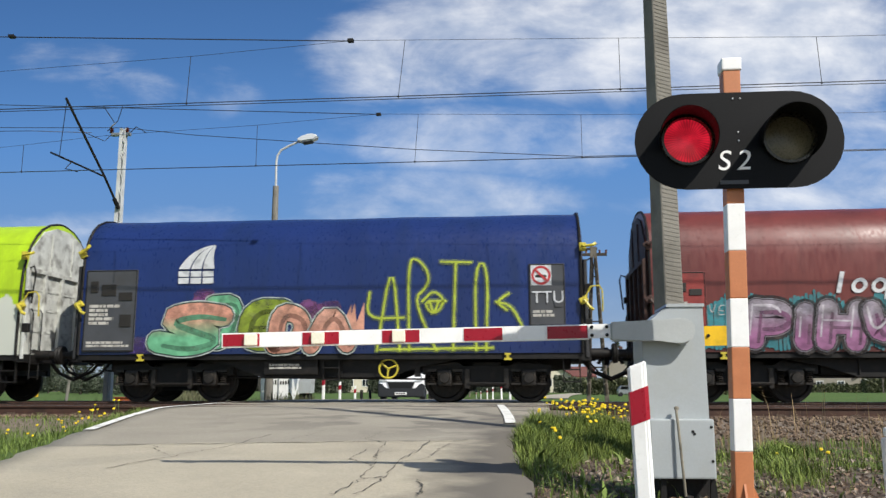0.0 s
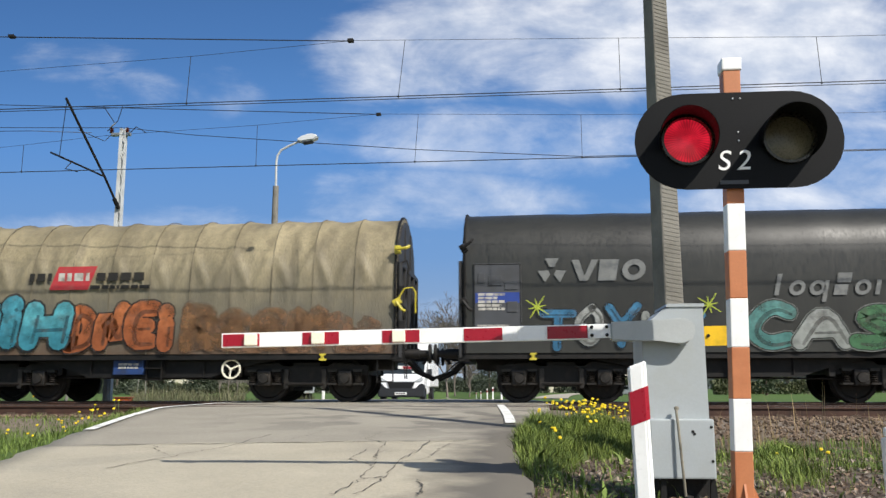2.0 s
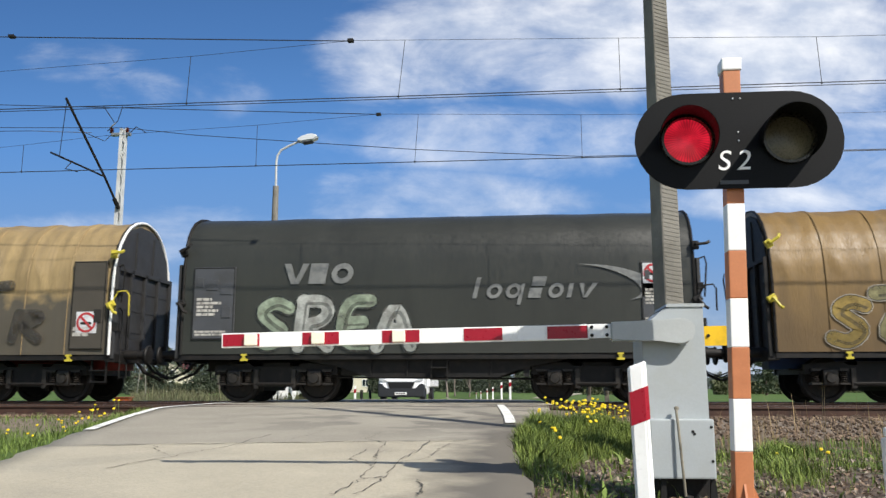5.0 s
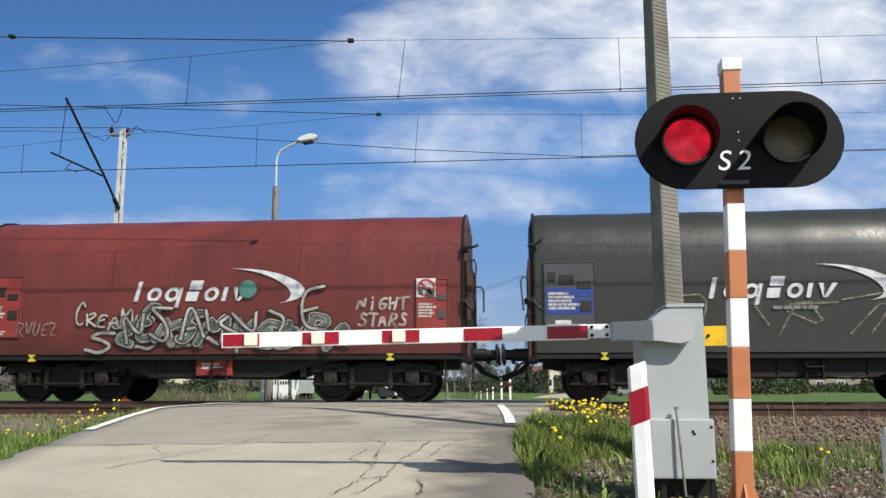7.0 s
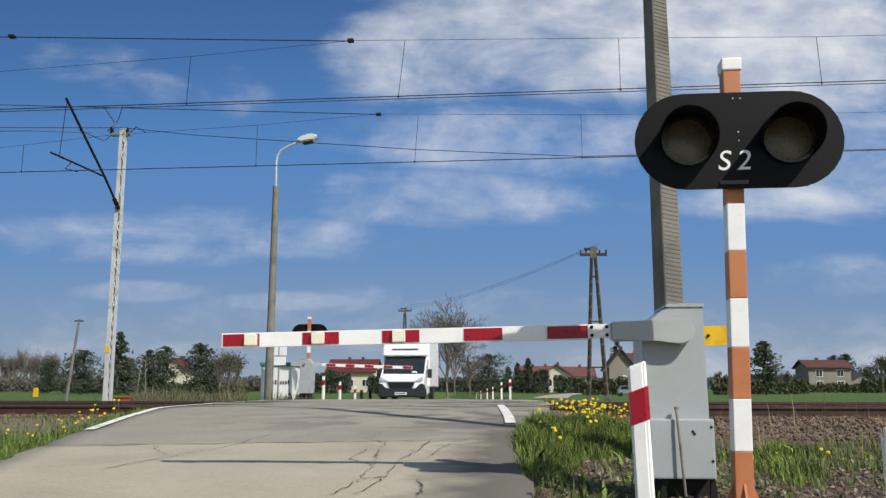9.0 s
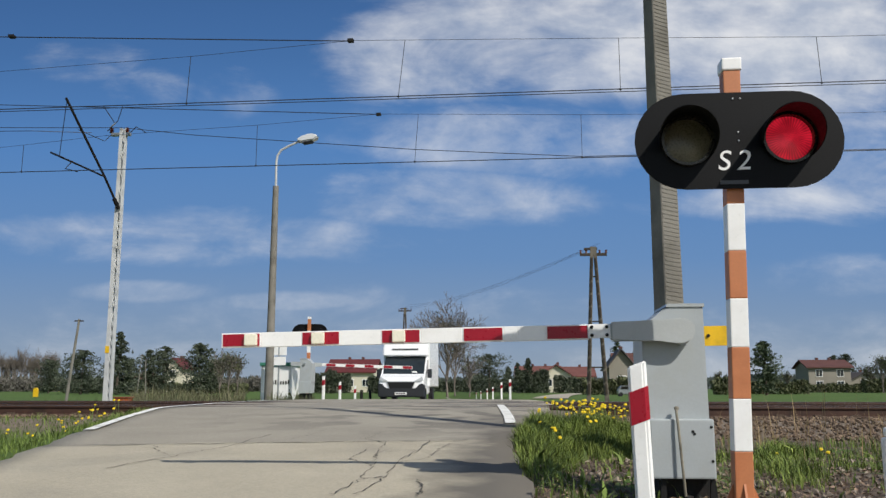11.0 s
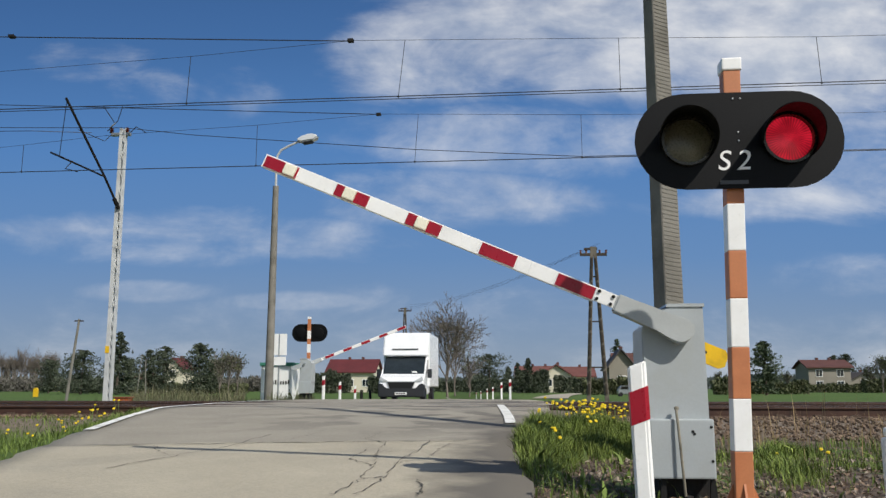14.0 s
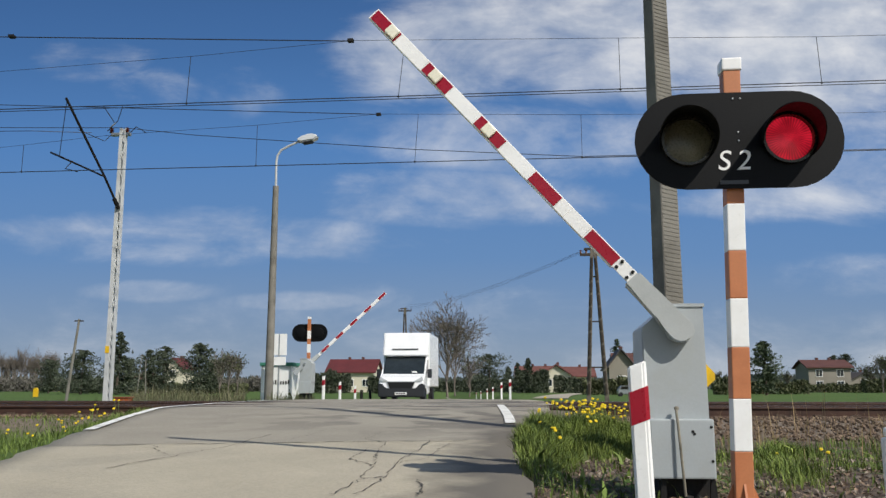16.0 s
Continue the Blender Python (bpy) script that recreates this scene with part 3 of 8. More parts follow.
def tarp_material(name, rgb, grime, lower=None, rough=0.4, wrinkle=(1, 1, 0.22), relief=0.05, var=0.16):
    m = surface(name, rgb, rough, var, 0.9, 26, relief, stretch=wrinkle, dirt=grime, dirt_amount=0.6, depth=0.02)
    t = m.node_tree
    N, L = t.nodes.new, t.links.new
    b = t.nodes["Principled BSDF"]
    src = b.inputs["Base Color"].links[0].from_socket
    co = N("ShaderNodeTexCoord")
    sep = N("ShaderNodeSeparateXYZ")
    L(co.outputs["Object"], sep.inputs[0])
    nz = N("ShaderNodeTexNoise")
    nz.inputs["Scale"].default_value = 2.2
    nz.inputs["Detail"].default_value = 8
    L(co.outputs["Object"], nz.inputs["Vector"])
    add = N("ShaderNodeMath")
    add.operation = "MULTIPLY_ADD"
    add.inputs[1].default_value = -1.1
    L(nz.outputs[0], add.inputs[0]), L(sep.outputs[2], add.inputs[2])
    for colour, z0, z1, amount in (lower or [(grime, 0.5, 1.1, 0.6)]):
        r = N("ShaderNodeMapRange")
        for k, v in zip((1, 2, 3, 4), (z0, z1, amount, 0)):
            r.inputs[k].default_value = v
        L(add.outputs[0], r.inputs[0])
        mix = N("ShaderNodeMix")
        mix.data_type = "RGBA"
        L(r.outputs[0], mix.inputs[0]), L(src, mix.inputs[6])
        mix.inputs[7].default_value = (*lin(colour), 1)
        src = mix.outputs[2]
    L(src, b.inputs["Base Color"])
    return m


def tarp_mesh(style, hoops, seed, slack=0.05):
    rng = random.Random(seed)
    half = ARCH[style]
    if hoops:
        half = [half[0]] + [(a[0] + (b[0] - a[0]) * e, a[1] + (b[1] - a[1]) * e) for a, b in zip(half, half[1:]) for e in (0.33, 0.67, 1.0)]
    prof = [(-y, z) for y, z in half] + [(y, z) for y, z in half[-2::-1]]
    nx = 216 if hoops else 60
    verts, faces = [], []
    for i in range(nx + 1):
        x = LENGTH * i / nx
        if hoops:
            ph = (x / LENGTH * hoops) % 1.0
            sag = math.sin(math.pi * ph) ** 0.7
        for j, (y, z) in enumerate(prof):
            roof = smoothstep(2.2, 3.6, z)
            n = noise.noise((x * 1.3, z * 0.8, seed)) * 0.012
            if hoops:
                n += noise.noise((x * 4, z * 1.6 + y, seed + 3)) * 0.02 * (0.35 + 0.65 * roof)
                q = (3.35 - z) / 1.0
                if 0 < q < 1:
                    n += slack * 1.5 * math.exp(-((abs(2 * ph - 1) - (1 - q)) / 0.2) ** 2) * math.sin(math.pi * q)
                k = 1 - (slack * sag * (0.45 + 0.55 * roof)) / 1.45 + n / 1.45
            else:
                k = 1 + n / 1.45
            verts.append((x, y * k, 2.2 + (z - 2.2) * k if z > 2.2 else z))
    w = len(prof)
    faces = [(i * w + j, i * w + j + 1, (i + 1) * w + j + 1, (i + 1) * w + j) for i in range(nx) for j in range(w - 1)]
    o = len(verts)
    verts += [verts[j] for j in range(w)] + [verts[nx * w + j] for j in range(w)]
    faces += [tuple(range(o, o + w))[::-1], tuple(range(o + w, o + 2 * w))]
    me = raw_mesh("tarpaulin", verts, faces, [])
    me.shade_smooth()
    me.set_sharp_from_angle(angle=radians(50))
    return me


def g_bogie_frame(bm):
    for s in (-1, 1):
        y0, y1 = (s * 1.0 - 0.06, s * 1.0 + 0.06)
        prism(bm, [(-1.38, 0.6), (-1.38, 0.8), (-0.62, 0.86), (-0.5, 0.78), (0.5, 0.78), (0.62, 0.86), (1.38, 0.8), (1.38, 0.6), (0.62, 0.56), (0.46, 0.34), (-0.46, 0.34), (-0.62, 0.56)], XZ, y0, y1)
    box(bm, -0.3, 0.3, -1.0, 1.0, 0.45, 0.86)
    for x in (-1.3, 1.3):
        box(bm, x - 0.05, x + 0.05, -1.0, 1.0, 0.6, 0.72)


def g_brake_hanger(bm):
    box(bm, -0.05, 0.05, -0.03, 0.03, 0.3, 0.72, 0.008)


def g_tie_rod(bm):
    tube(bm, [(-0.42, 0, 0.4), (0.42, 0, 0.4)], 0.03, 6)


def g_brake_beam(bm):
    box(bm, -0.04, 0.04, -0.85, 0.85, 0.25, 0.7)


def g_wheel(bm):
    turn = Matrix.Rotation(radians(90), 4, "X")
    for y in (-0.75, 0.75):
        lathe(bm, [(0, -0.03), (0.12, -0.09), (0.14, -0.03), (0.36, -0.02), (0.39, -0.065), (0.46, -0.065), (0.465, 0.03), (0.49, 0.05), (0.49, 0.07), (0.38, 0.07), (0.36, 0.02), (0, 0.02)] if y < 0 else
              [(0, 0.03), (0.12, 0.09), (0.14, 0.03), (0.36, 0.02), (0.39, 0.065), (0.46, 0.065), (0.465, -0.03), (0.49, -0.05), (0.49, -0.07), (0.38, -0.07), (0.36, -0.02), (0, -0.02)], 28, Matrix.Translation((0, y, 0)) @ turn @ Matrix.Scale(-1, 4, (0, 0, 1)))
    tube(bm, [(0, -0.9, 0), (0, 0.9, 0)], 0.08, 10)


def g_axle_box(bm):
    box(bm, -0.15, 0.15, -0.14, 0.1, -0.16, 0.17, 0.03)
    lathe(bm, [(0, -0.19), (0.1, -0.19), (0.12, -0.14), (0.12, 0)], 14, Matrix.Rotation(radians(90), 4, "X") @ Matrix.Scale(-1, 4, (0, 0, 1)))
    for s in (-1, 1):
        box(bm, s * 0.28 - 0.1, s * 0.28 + 0.1, -0.12, 0.1, -0.14, -0.1)
        for k in range(5):
            lathe(bm, [(0.06, 0), (0.085, 0.018), (0.06, 0.036)], 10, Matrix.Translation((s * 0.28, -0.02, -0.09 + k * 0.045)))
        box(bm, s * 0.28 - 0.1, s * 0.28 + 0.1, -0.12, 0.1, 0.14, 0.19)


def g_solebar(bm):
    prism(bm, [(0, 0), (0.13, 0), (0.13, 0.02), (0.02, 0.02), (0.02, 0.12), (0.13, 0.12), (0.13, 0.14), (0, 0.14)], lambda u, v, w: (w, u, v), 0.02, LENGTH - 0.02)


def g_belly(bm):
    for y in (-1.18, 1.18):
        prism(bm, [(2.6, 0.93), (LENGTH - 2.6, 0.93), (LENGTH - 3.5, 0.76), (LENGTH - 4.1, 0.56), (4.1, 0.56), (3.5, 0.76)], XZ, y - 0.02, y + 0.02)
        prism(bm, [(4.1, 0.54), (LENGTH - 4.1, 0.54), (LENGTH - 4.1, 0.57), (4.1, 0.57)], XZ, y - 0.07, y + 0.07)
        for x in (4.2, 5.0, 5.9, 6.8):
            box(bm, x - 0.015, x + 0.015, y - 0.06, y + 0.06, 0.57, 0.92)
    for x in (4.4, 5.5, 6.7):
        box(bm, x - 0.03, x + 0.03, -1.1, 1.1, 0.62, 0.95)
    box(bm, 0.2, LENGTH - 0.2, -0.25, 0.25, 0.72, 1.0)


def g_equipment(bm):
    tube(bm, [(4.7, -0.6, 0.7), (6.0, -0.6, 0.7)], 0.15, 14)
    box(bm, 3.5, 4.1, -1.0, -0.6, 0.58, 0.86, 0.02)
    box(bm, 6.6, 7.1, -1.05, -0.7, 0.55, 0.85, 0.02)
    tube(bm, [(0.4, -0.9, 0.7), (3.0, -0.95, 0.55), (8.0, -0.95, 0.5), (10.6, -0.9, 0.7)], 0.02, 6)
    box(bm, 7.5, 7.62, -1.2, -1.0, 0.55, 0.95)


def g_buffer(bm):
    m = Matrix.Rotation(radians(90), 4, "Y")
    lathe(bm, [(0.0, -0.02), (0.15, -0.02), (0.15, 0.03), (0.11, 0.05), (0.11, 0.3), (0.085, 0.3), (0.085, 0.42), (0.2, 0.43), (0.22, 0.45), (0.2, 0.47), (0, 0.475)], 16, m)


def g_coupler(bm):
    tube(bm, [(0, 0, 1.0), (0.25, 0, 1.0), (0.32, 0, 0.93), (0.28, 0, 0.85)], 0.035, 8)
    tube(bm, [(0.05, 0.25, 0.95), (0.2, 0.22, 0.7), (0.47, 0.2, 0.52)], 0.03, 8)
    tube(bm, [(0.05, -0.25, 0.95), (0.2, -0.22, 0.66), (0.47, -0.2, 0.48)], 0.03, 8)


def g_hose(bm):
    tube(bm, [(0.05, 0, 0.95), (0.22, 0, 0.86), (0.4, 0, 0.66), (0.7, 0, 0.54), (1.0, 0, 0.66), (1.2, 0, 0.86), (1.4, 0, 0.95)], 0.017, 7)


def g_end_plate(bm):
    box(bm, 0.0, 0.05, -1.36, 1.36, 1.05, 2.95)


def g_end_top(bm):
    prism(bm, [(-1.36, 2.95), (1.36, 2.95), (1.22, 3.5), (0.8, 3.95), (0.3, 4.12), (-0.3, 4.12), (-0.8, 3.95), (-1.22, 3.5)], YZ, 0.0, 0.04)


def g_end_post(bm):
    box(bm, 0.05, 0.12, -0.05, 0.05, 0.95, 3.02, 0.01)


def g_end_rail(bm):
    box(bm, 0.04, 0.12, -1.38, 1.38, -0.05, 0.05, 0.01)


def g_crease(bm):
    box(bm, 0.048, 0.062, -1.3, 1.3, -0.02, 0.02)


def g_ladder(bm):
    for y in (-1.2, -0.85):
        tube(bm, [(0.16, y, 0.5), (0.16, y, 2.0), (0.1, y, 2.1)], 0.014, 6)
    for z in (0.55, 0.85, 1.15):
        tube(bm, [(0.16, -1.2, z), (0.16, -0.85, z)], 0.014, 6)
    tube(bm, [(0.1, -1.4, 3.0), (0.22, -1.42, 3.05), (0.26, -1.4, 2.9), (0.2, -1.38, 2.2)], 0.02, 6)
    box(bm, 0.05, 0.2, -1.44, -1.34, 1.55, 1.75, 0.015)
    box(bm, 0.05, 0.18, -1.44, -1.34, 2.35, 2.5, 0.015)


def g_headstock(bm):
    box(bm, -0.1, 0.14, -1.4, 1.4, 0.88, 1.06, 0.01)


def g_top_rib(bm):
    box(bm, 0.04, 0.07, -0.03, 0.03, 3.0, 3.95)


def end_wall(parent, m, material, hood):
    k = material.name
    e = part("end_wall", shared("end_plate" + k, g_end_plate, material), None, parent, m=m)
    part("end_gable", shared("end_top" + hood.name, g_end_top, hood), None, e)
    for y in (-1.38, -0.7, 0, 0.7, 1.38):
        part("end_post", shared("end_post" + k, g_end_post, material), None, e, m=pose(0, y, 0))
    for z in (1.05, 2.98):
        part("end_rail", shared("end_rail" + k, g_end_rail, material), None, e, m=pose(0, 0, z))
    for y in (-0.45, 0.45):
        part("gable_rib", shared("top_rib" + k, g_top_rib, material), None, e, m=pose(0, y, 0))
    for z in (1.6, 2.1, 2.55):
        part("end_crease", shared("end_crease" + k, g_crease, material), None, e, m=pose(0, 0, z))
    part("ladder", shared("end_ladder", g_ladder, M_DARKSTEEL), None, e)
    part("headstock", shared("headstock", g_headstock, M_DARKSTEEL), None, e)


def g_hoop(bm, style):
    half = ARCH[style]
    path = [(-y * 1.012, z) for y, z in half] + [(y * 1.012, z) for y, z in half[-2::-1]]
    tube(bm, [(0, y, 2.2 + (z - 2.2) * 1.008) for y, z in path], 0.03, 6)


def g_seam(bm):
    half = ARCH["round"]
    path = [(-y * 1.004, z) for y, z in half] + [(y * 1.004, z) for y, z in half[-2::-1]]
    tube(bm, [(0, y, 2.2 + (z - 2.2) * 1.003 if z > 2.2 else z) for y, z in path], 0.010, 5)


SEAM = {"beige_tarpaulin": "5f5846", "tan_tarpaulin": "947e58", "ochre_tarpaulin": "6c5630"}


def g_handle(bm):
    tube(bm, [(0, 0, 0), (0.02, -0.1, 0.03), (0.02, -0.14, 0.0), (0.22, -0.16, 0.02), (0.28, -0.12, 0.06)], 0.035, 6)
    box(bm, -0.06, 0.08, -0.08, 0.02, -0.09, 0.09, 0.015)


def g_grip(bm):
    tube(bm, [(0, 0, 0), (0, -0.1, 0.03), (0.0, -0.12, 0.2), (0.1, -0.12, 0.38), (0.28, -0.1, 0.4), (0.34, -0.08, 0.3), (0.34, -0.05, -0.15)], 0.018, 6)


def g_hook(bm):
    prism(bm, [(-0.09, 0.1), (0.09, 0.1), (0.09, 0.05), (0.04, 0.04), (0.04, -0.04), (0.11, -0.05), (0.11, -0.11), (-0.1, -0.11), (-0.1, -0.05), (-0.04, -0.04), (-0.04, 0.04), (-0.09, 0.05)], XZ, -0.05, 0.03)


def g_handwheel(bm):
    pts = [(0.2 * math.cos(a), 0, 0.2 * math.sin(a)) for a in (math.tau * k / 20 for k in range(21))]
    tube(bm, pts, 0.022, 6, caps=False)
    for k in range(3):
        a = math.tau * k / 3 + 0.4
        tube(bm, [(0, 0, 0), (0.2 * math.cos(a), 0, 0.2 * math.sin(a))], 0.02, 6)
    tube(bm, [(0, -0.03, 0), (0, 0.3, 0)], 0.03, 8)


def g_step(bm):
    for x in (-0.17, 0.17):
        box(bm, x - 0.012, x + 0.012, -0.03, 0.03, 0.42, 1.0)
    for z in (0.43, 0.68):
        box(bm, -0.18, 0.18, -0.12, 0.06, z, z + 0.025)


SIDE = -1.475
M_PLATE = surface("grey_panel", "46484c", 0.5, 0.12, 2, 40, 0.1, dirt="3d3c3a", dirt_amount=0.5)
M_REDPLATE = surface("red_panel", "8c3530", 0.5, 0.12, 2, 40, 0.1, dirt="4a2724", dirt_amount=0.4)
M_DECAL = surface("white_decal", "cfd2d4", 0.5, 0.12, 3, 40, 0, dirt="7b7f86", dirt_amount=0.6)
M_DIRTYDECAL = surface("dusty_white_decal", "b9b6ae", 0.55, 0.15, 3, 40, 0, dirt="6a6660", dirt_amount=0.75)
M_DIMDECAL = surface("dim_grey_decal", "767876", 0.55, 0.15, 3, 40, 0, dirt="55585a", dirt_amount=0.75)
M_BLUEDECAL = surface("blue_decal", "27408a", 0.5, 0.1, 3, 40, 0)
M_REDDECAL = surface("red_decal", "b3343a", 0.5, 0.1, 3, 40, 0, dirt="8d5b52", dirt_amount=0.5)
M_BLACKDECAL = surface("black_decal", "26231f", 0.6, 0.1, 3, 40, 0)
M_SPRAYYELLOW = surface("yellow_spray", "b5c440", 0.6, 0.18, 5, 60, 0)


def thin_coat(m, amount, scale=60.0, detail=3):
    """Lets the surface beneath show through a thin speckled coat."""
    t = m.node_tree
    tr, mx, nz, co, r = (t.nodes.new(n) for n in ("ShaderNodeBsdfTransparent", "ShaderNodeMixShader", "ShaderNodeTexNoise", "ShaderNodeTexCoord", "ShaderNodeMapRange"))
    nz.inputs["Scale"].default_value, nz.inputs["Detail"].default_value = scale, detail
    r.inputs[1].default_value, r.inputs[2].default_value, r.inputs[3].default_value, r.inputs[4].default_value = 0.35, 0.65, amount - 0.3, min(1, amount + 0.3)
    t.links.new(co.outputs["Object"], nz.inputs["Vector"]), t.links.new(nz.outputs[0], r.inputs[0]), t.links.new(r.outputs[0], mx.inputs[0])
    t.links.new(tr.outputs[0], mx.inputs[1]), t.links.new(t.nodes["Principled BSDF"].outputs[0], mx.inputs[2])
    t.links.new(mx.outputs[0], t.nodes["Material Output"].inputs[0])
    return m


M_FAINT = thin_coat(surface("worn_chalk_line", "8f8a78", 0.7, 0.2, 3, 40, 0), 0.5, 9.0, 6)
M_YELLOWMIST = thin_coat(surface("yellow_spray_mist", "a9b844", 0.6, 0.18, 5, 60, 0), 0.25)
thin_coat(M_SPRAYYELLOW, 0.8)
SPRAY = {}


def spray(hexa, coat=1.0):
    """Sprayed paint; two colours with a slash fade from the first at the top to the second below."""
    if (hexa, coat) not in SPRAY:
        a, _, b = hexa.partition("/")
        m = surface("spray_paint", tuple(0.78 * v for v in lin(a)), 0.6, 0.3, 2.5, 40, 0, dirt="5a524c", dirt_amount=0.4)
        if b:
            t = m.node_tree
            bs = t.nodes["Principled BSDF"]
            src = bs.inputs["Base Color"].links[0].from_socket
            co, sep, r, mx = (t.nodes.new(n) for n in ("ShaderNodeTexCoord", "ShaderNodeSeparateXYZ", "ShaderNodeMapRange", "ShaderNodeMix"))
            mx.data_type = "RGBA"
            t.links.new(co.outputs["Object"], sep.inputs[0])
            t.links.new(sep.outputs[2], r.inputs[0])
            r.inputs[1].default_value, r.inputs[2].default_value, r.inputs[3].default_value, r.inputs[4].default_value = 1.4, 1.85, 1, 0
            t.links.new(r.outputs[0], mx.inputs[0]), t.links.new(src, mx.inputs[6])
            mx.inputs[7].default_value = (*(0.78 * v for v in lin(b)), 1)
            t.links.new(mx.outputs[2], bs.inputs["Base Color"])
        SPRAY[hexa, coat] = thin_coat(m, coat, 5.0, 9) if coat < 1 else m
    return SPRAY[hexa, coat]


GLYPHS = {
    "A": [[(0.02, 0), (0.45, 1), (0.95, 0)], [(0.25, 0.35), (0.72, 0.35)]],
    "B": [[(0.15, 0), (0.15, 1), (0.7, 0.95), (0.75, 0.6), (0.2, 0.52), (0.85, 0.4), (0.75, 0.05), (0.15, 0)]],
    "C": [[(0.9, 0.85), (0.5, 1), (0.12, 0.7), (0.12, 0.3), (0.5, 0), (0.92, 0.15)]],
    "D": [[(0.15, 0), (0.15, 0.95), (0.7, 0.85), (0.9, 0.45), (0.65, 0.05), (0.15, 0)]],
    "E": [[(0.88, 0.95), (0.2, 0.95), (0.15, 0.05), (0.92, 0.05)], [(0.2, 0.5), (0.7, 0.52)]],
    "F": [[(0.95, 1), (0.2, 0.92), (0.18, 0)], [(0.2, 0.5), (0.75, 0.55)]],
    "G": [[(0.9, 0.85), (0.45, 1), (0.1, 0.55), (0.4, 0), (0.9, 0.2), (0.88, 0.48), (0.55, 0.46)]],
    "H": [[(0.12, 0), (0.15, 1)], [(0.85, 0), (0.88, 0.95)], [(0.15, 0.5), (0.85, 0.52)]],
    "I": [[(0.5, 0), (0.5, 0.66)], [(0.48, 0.92), (0.52, 0.97)]],
    "J": [[(0.2, 0.95), (0.85, 1), (0.7, 0.2), (0.4, 0), (0.05, 0.2)]],
    "K": [[(0.12, 0), (0.15, 1)], [(0.9, 1), (0.2, 0.48), (0.95, 0)]],
    "M": [[(0.05, 0), (0.15, 0.95), (0.48, 0.35), (0.82, 0.95), (0.95, 0)]],
    "N": [[(0.1, 0), (0.15, 0.95), (0.8, 0.05), (0.88, 0.95)]],
    "O": [[(0.5, 1), (0.1, 0.7), (0.12, 0.25), (0.5, 0), (0.88, 0.28), (0.9, 0.72), (0.5, 1)]],
    "P": [[(0.12, 0), (0.15, 1)], [(0.15, 0.95), (0.75, 0.97), (0.92, 0.7), (0.7, 0.42), (0.2, 0.42)]],
    "R": [[(0.12, 0), (0.15, 1)], [(0.15, 0.95), (0.75, 0.97), (0.9, 0.72), (0.65, 0.48), (0.25, 0.46), (0.95, 0)]],
    "S": [[(0.9, 0.85), (0.5, 1), (0.12, 0.78), (0.45, 0.54), (0.88, 0.3), (0.5, 0), (0.06, 0.12)]],
    "T": [[(0, 0.95), (1, 0.97)], [(0.5, 0.95), (0.48, 0)]],
    "U": [[(0.1, 1), (0.12, 0.25), (0.5, 0), (0.88, 0.25), (0.9, 1)]],
    "V": [[(0.02, 1), (0.48, 0), (0.98, 1)]],
    "W": [[(0.02, 0.95), (0.2, 0.05), (0.5, 0.65), (0.74, 0.05), (0.98, 0.95)]],
    "Y": [[(0.05, 1), (0.5, 0.45), (0.95, 1)], [(0.5, 0.45), (0.45, 0)]],
    "Z": [[(0.05, 0.95), (0.95, 0.95), (0.1, 0.05), (0.95, 0.05)]],
}


def rounded(pts, times=2):
    """Corner cutting: a soft curve along a chain of points."""
    for _ in range(times):
        if len(pts) < 3:
            break
        out = [pts[0]]
        for (a, b), (c, d) in zip(pts, pts[1:]):
            out += [(a * 0.75 + c * 0.25, b * 0.75 + d * 0.25), (a * 0.25 + c * 0.75, b * 0.25 + d * 0.75)]
        pts = out + [pts[-1]]
    return pts


def stroke(bm, pts, w, y, taper=0.0):
    """One sprayed stroke of even width with half-round ends."""
    n = len(pts)
    wedge(bm, pts, [w * (1 - taper * (1 - math.sin(math.pi * (0.12 + 0.76 * q / max(1, n - 1))))) for q in range(n)], y)
    if taper > 0.5:
        return
    for (x0, z0), (x1, z1) in ((pts[1], pts[0]), (pts[-2], pts[-1])):
        a0 = math.atan2(z1 - z0, x1 - x0)
        bm.faces.new([bm.verts.new((x1 + w / 2 * math.cos(a0 + a), y, z1 + w / 2 * math.sin(a0 + a))) for a in (-1.571, -0.9, -0.3, 0.3, 0.9, 1.571)])


def halftone(hexa):
    h = hexa.split("/")[-1]
    return "".join("%02x" % int(int(h[k:k + 2], 16) * 0.7) for k in (0, 2, 4))


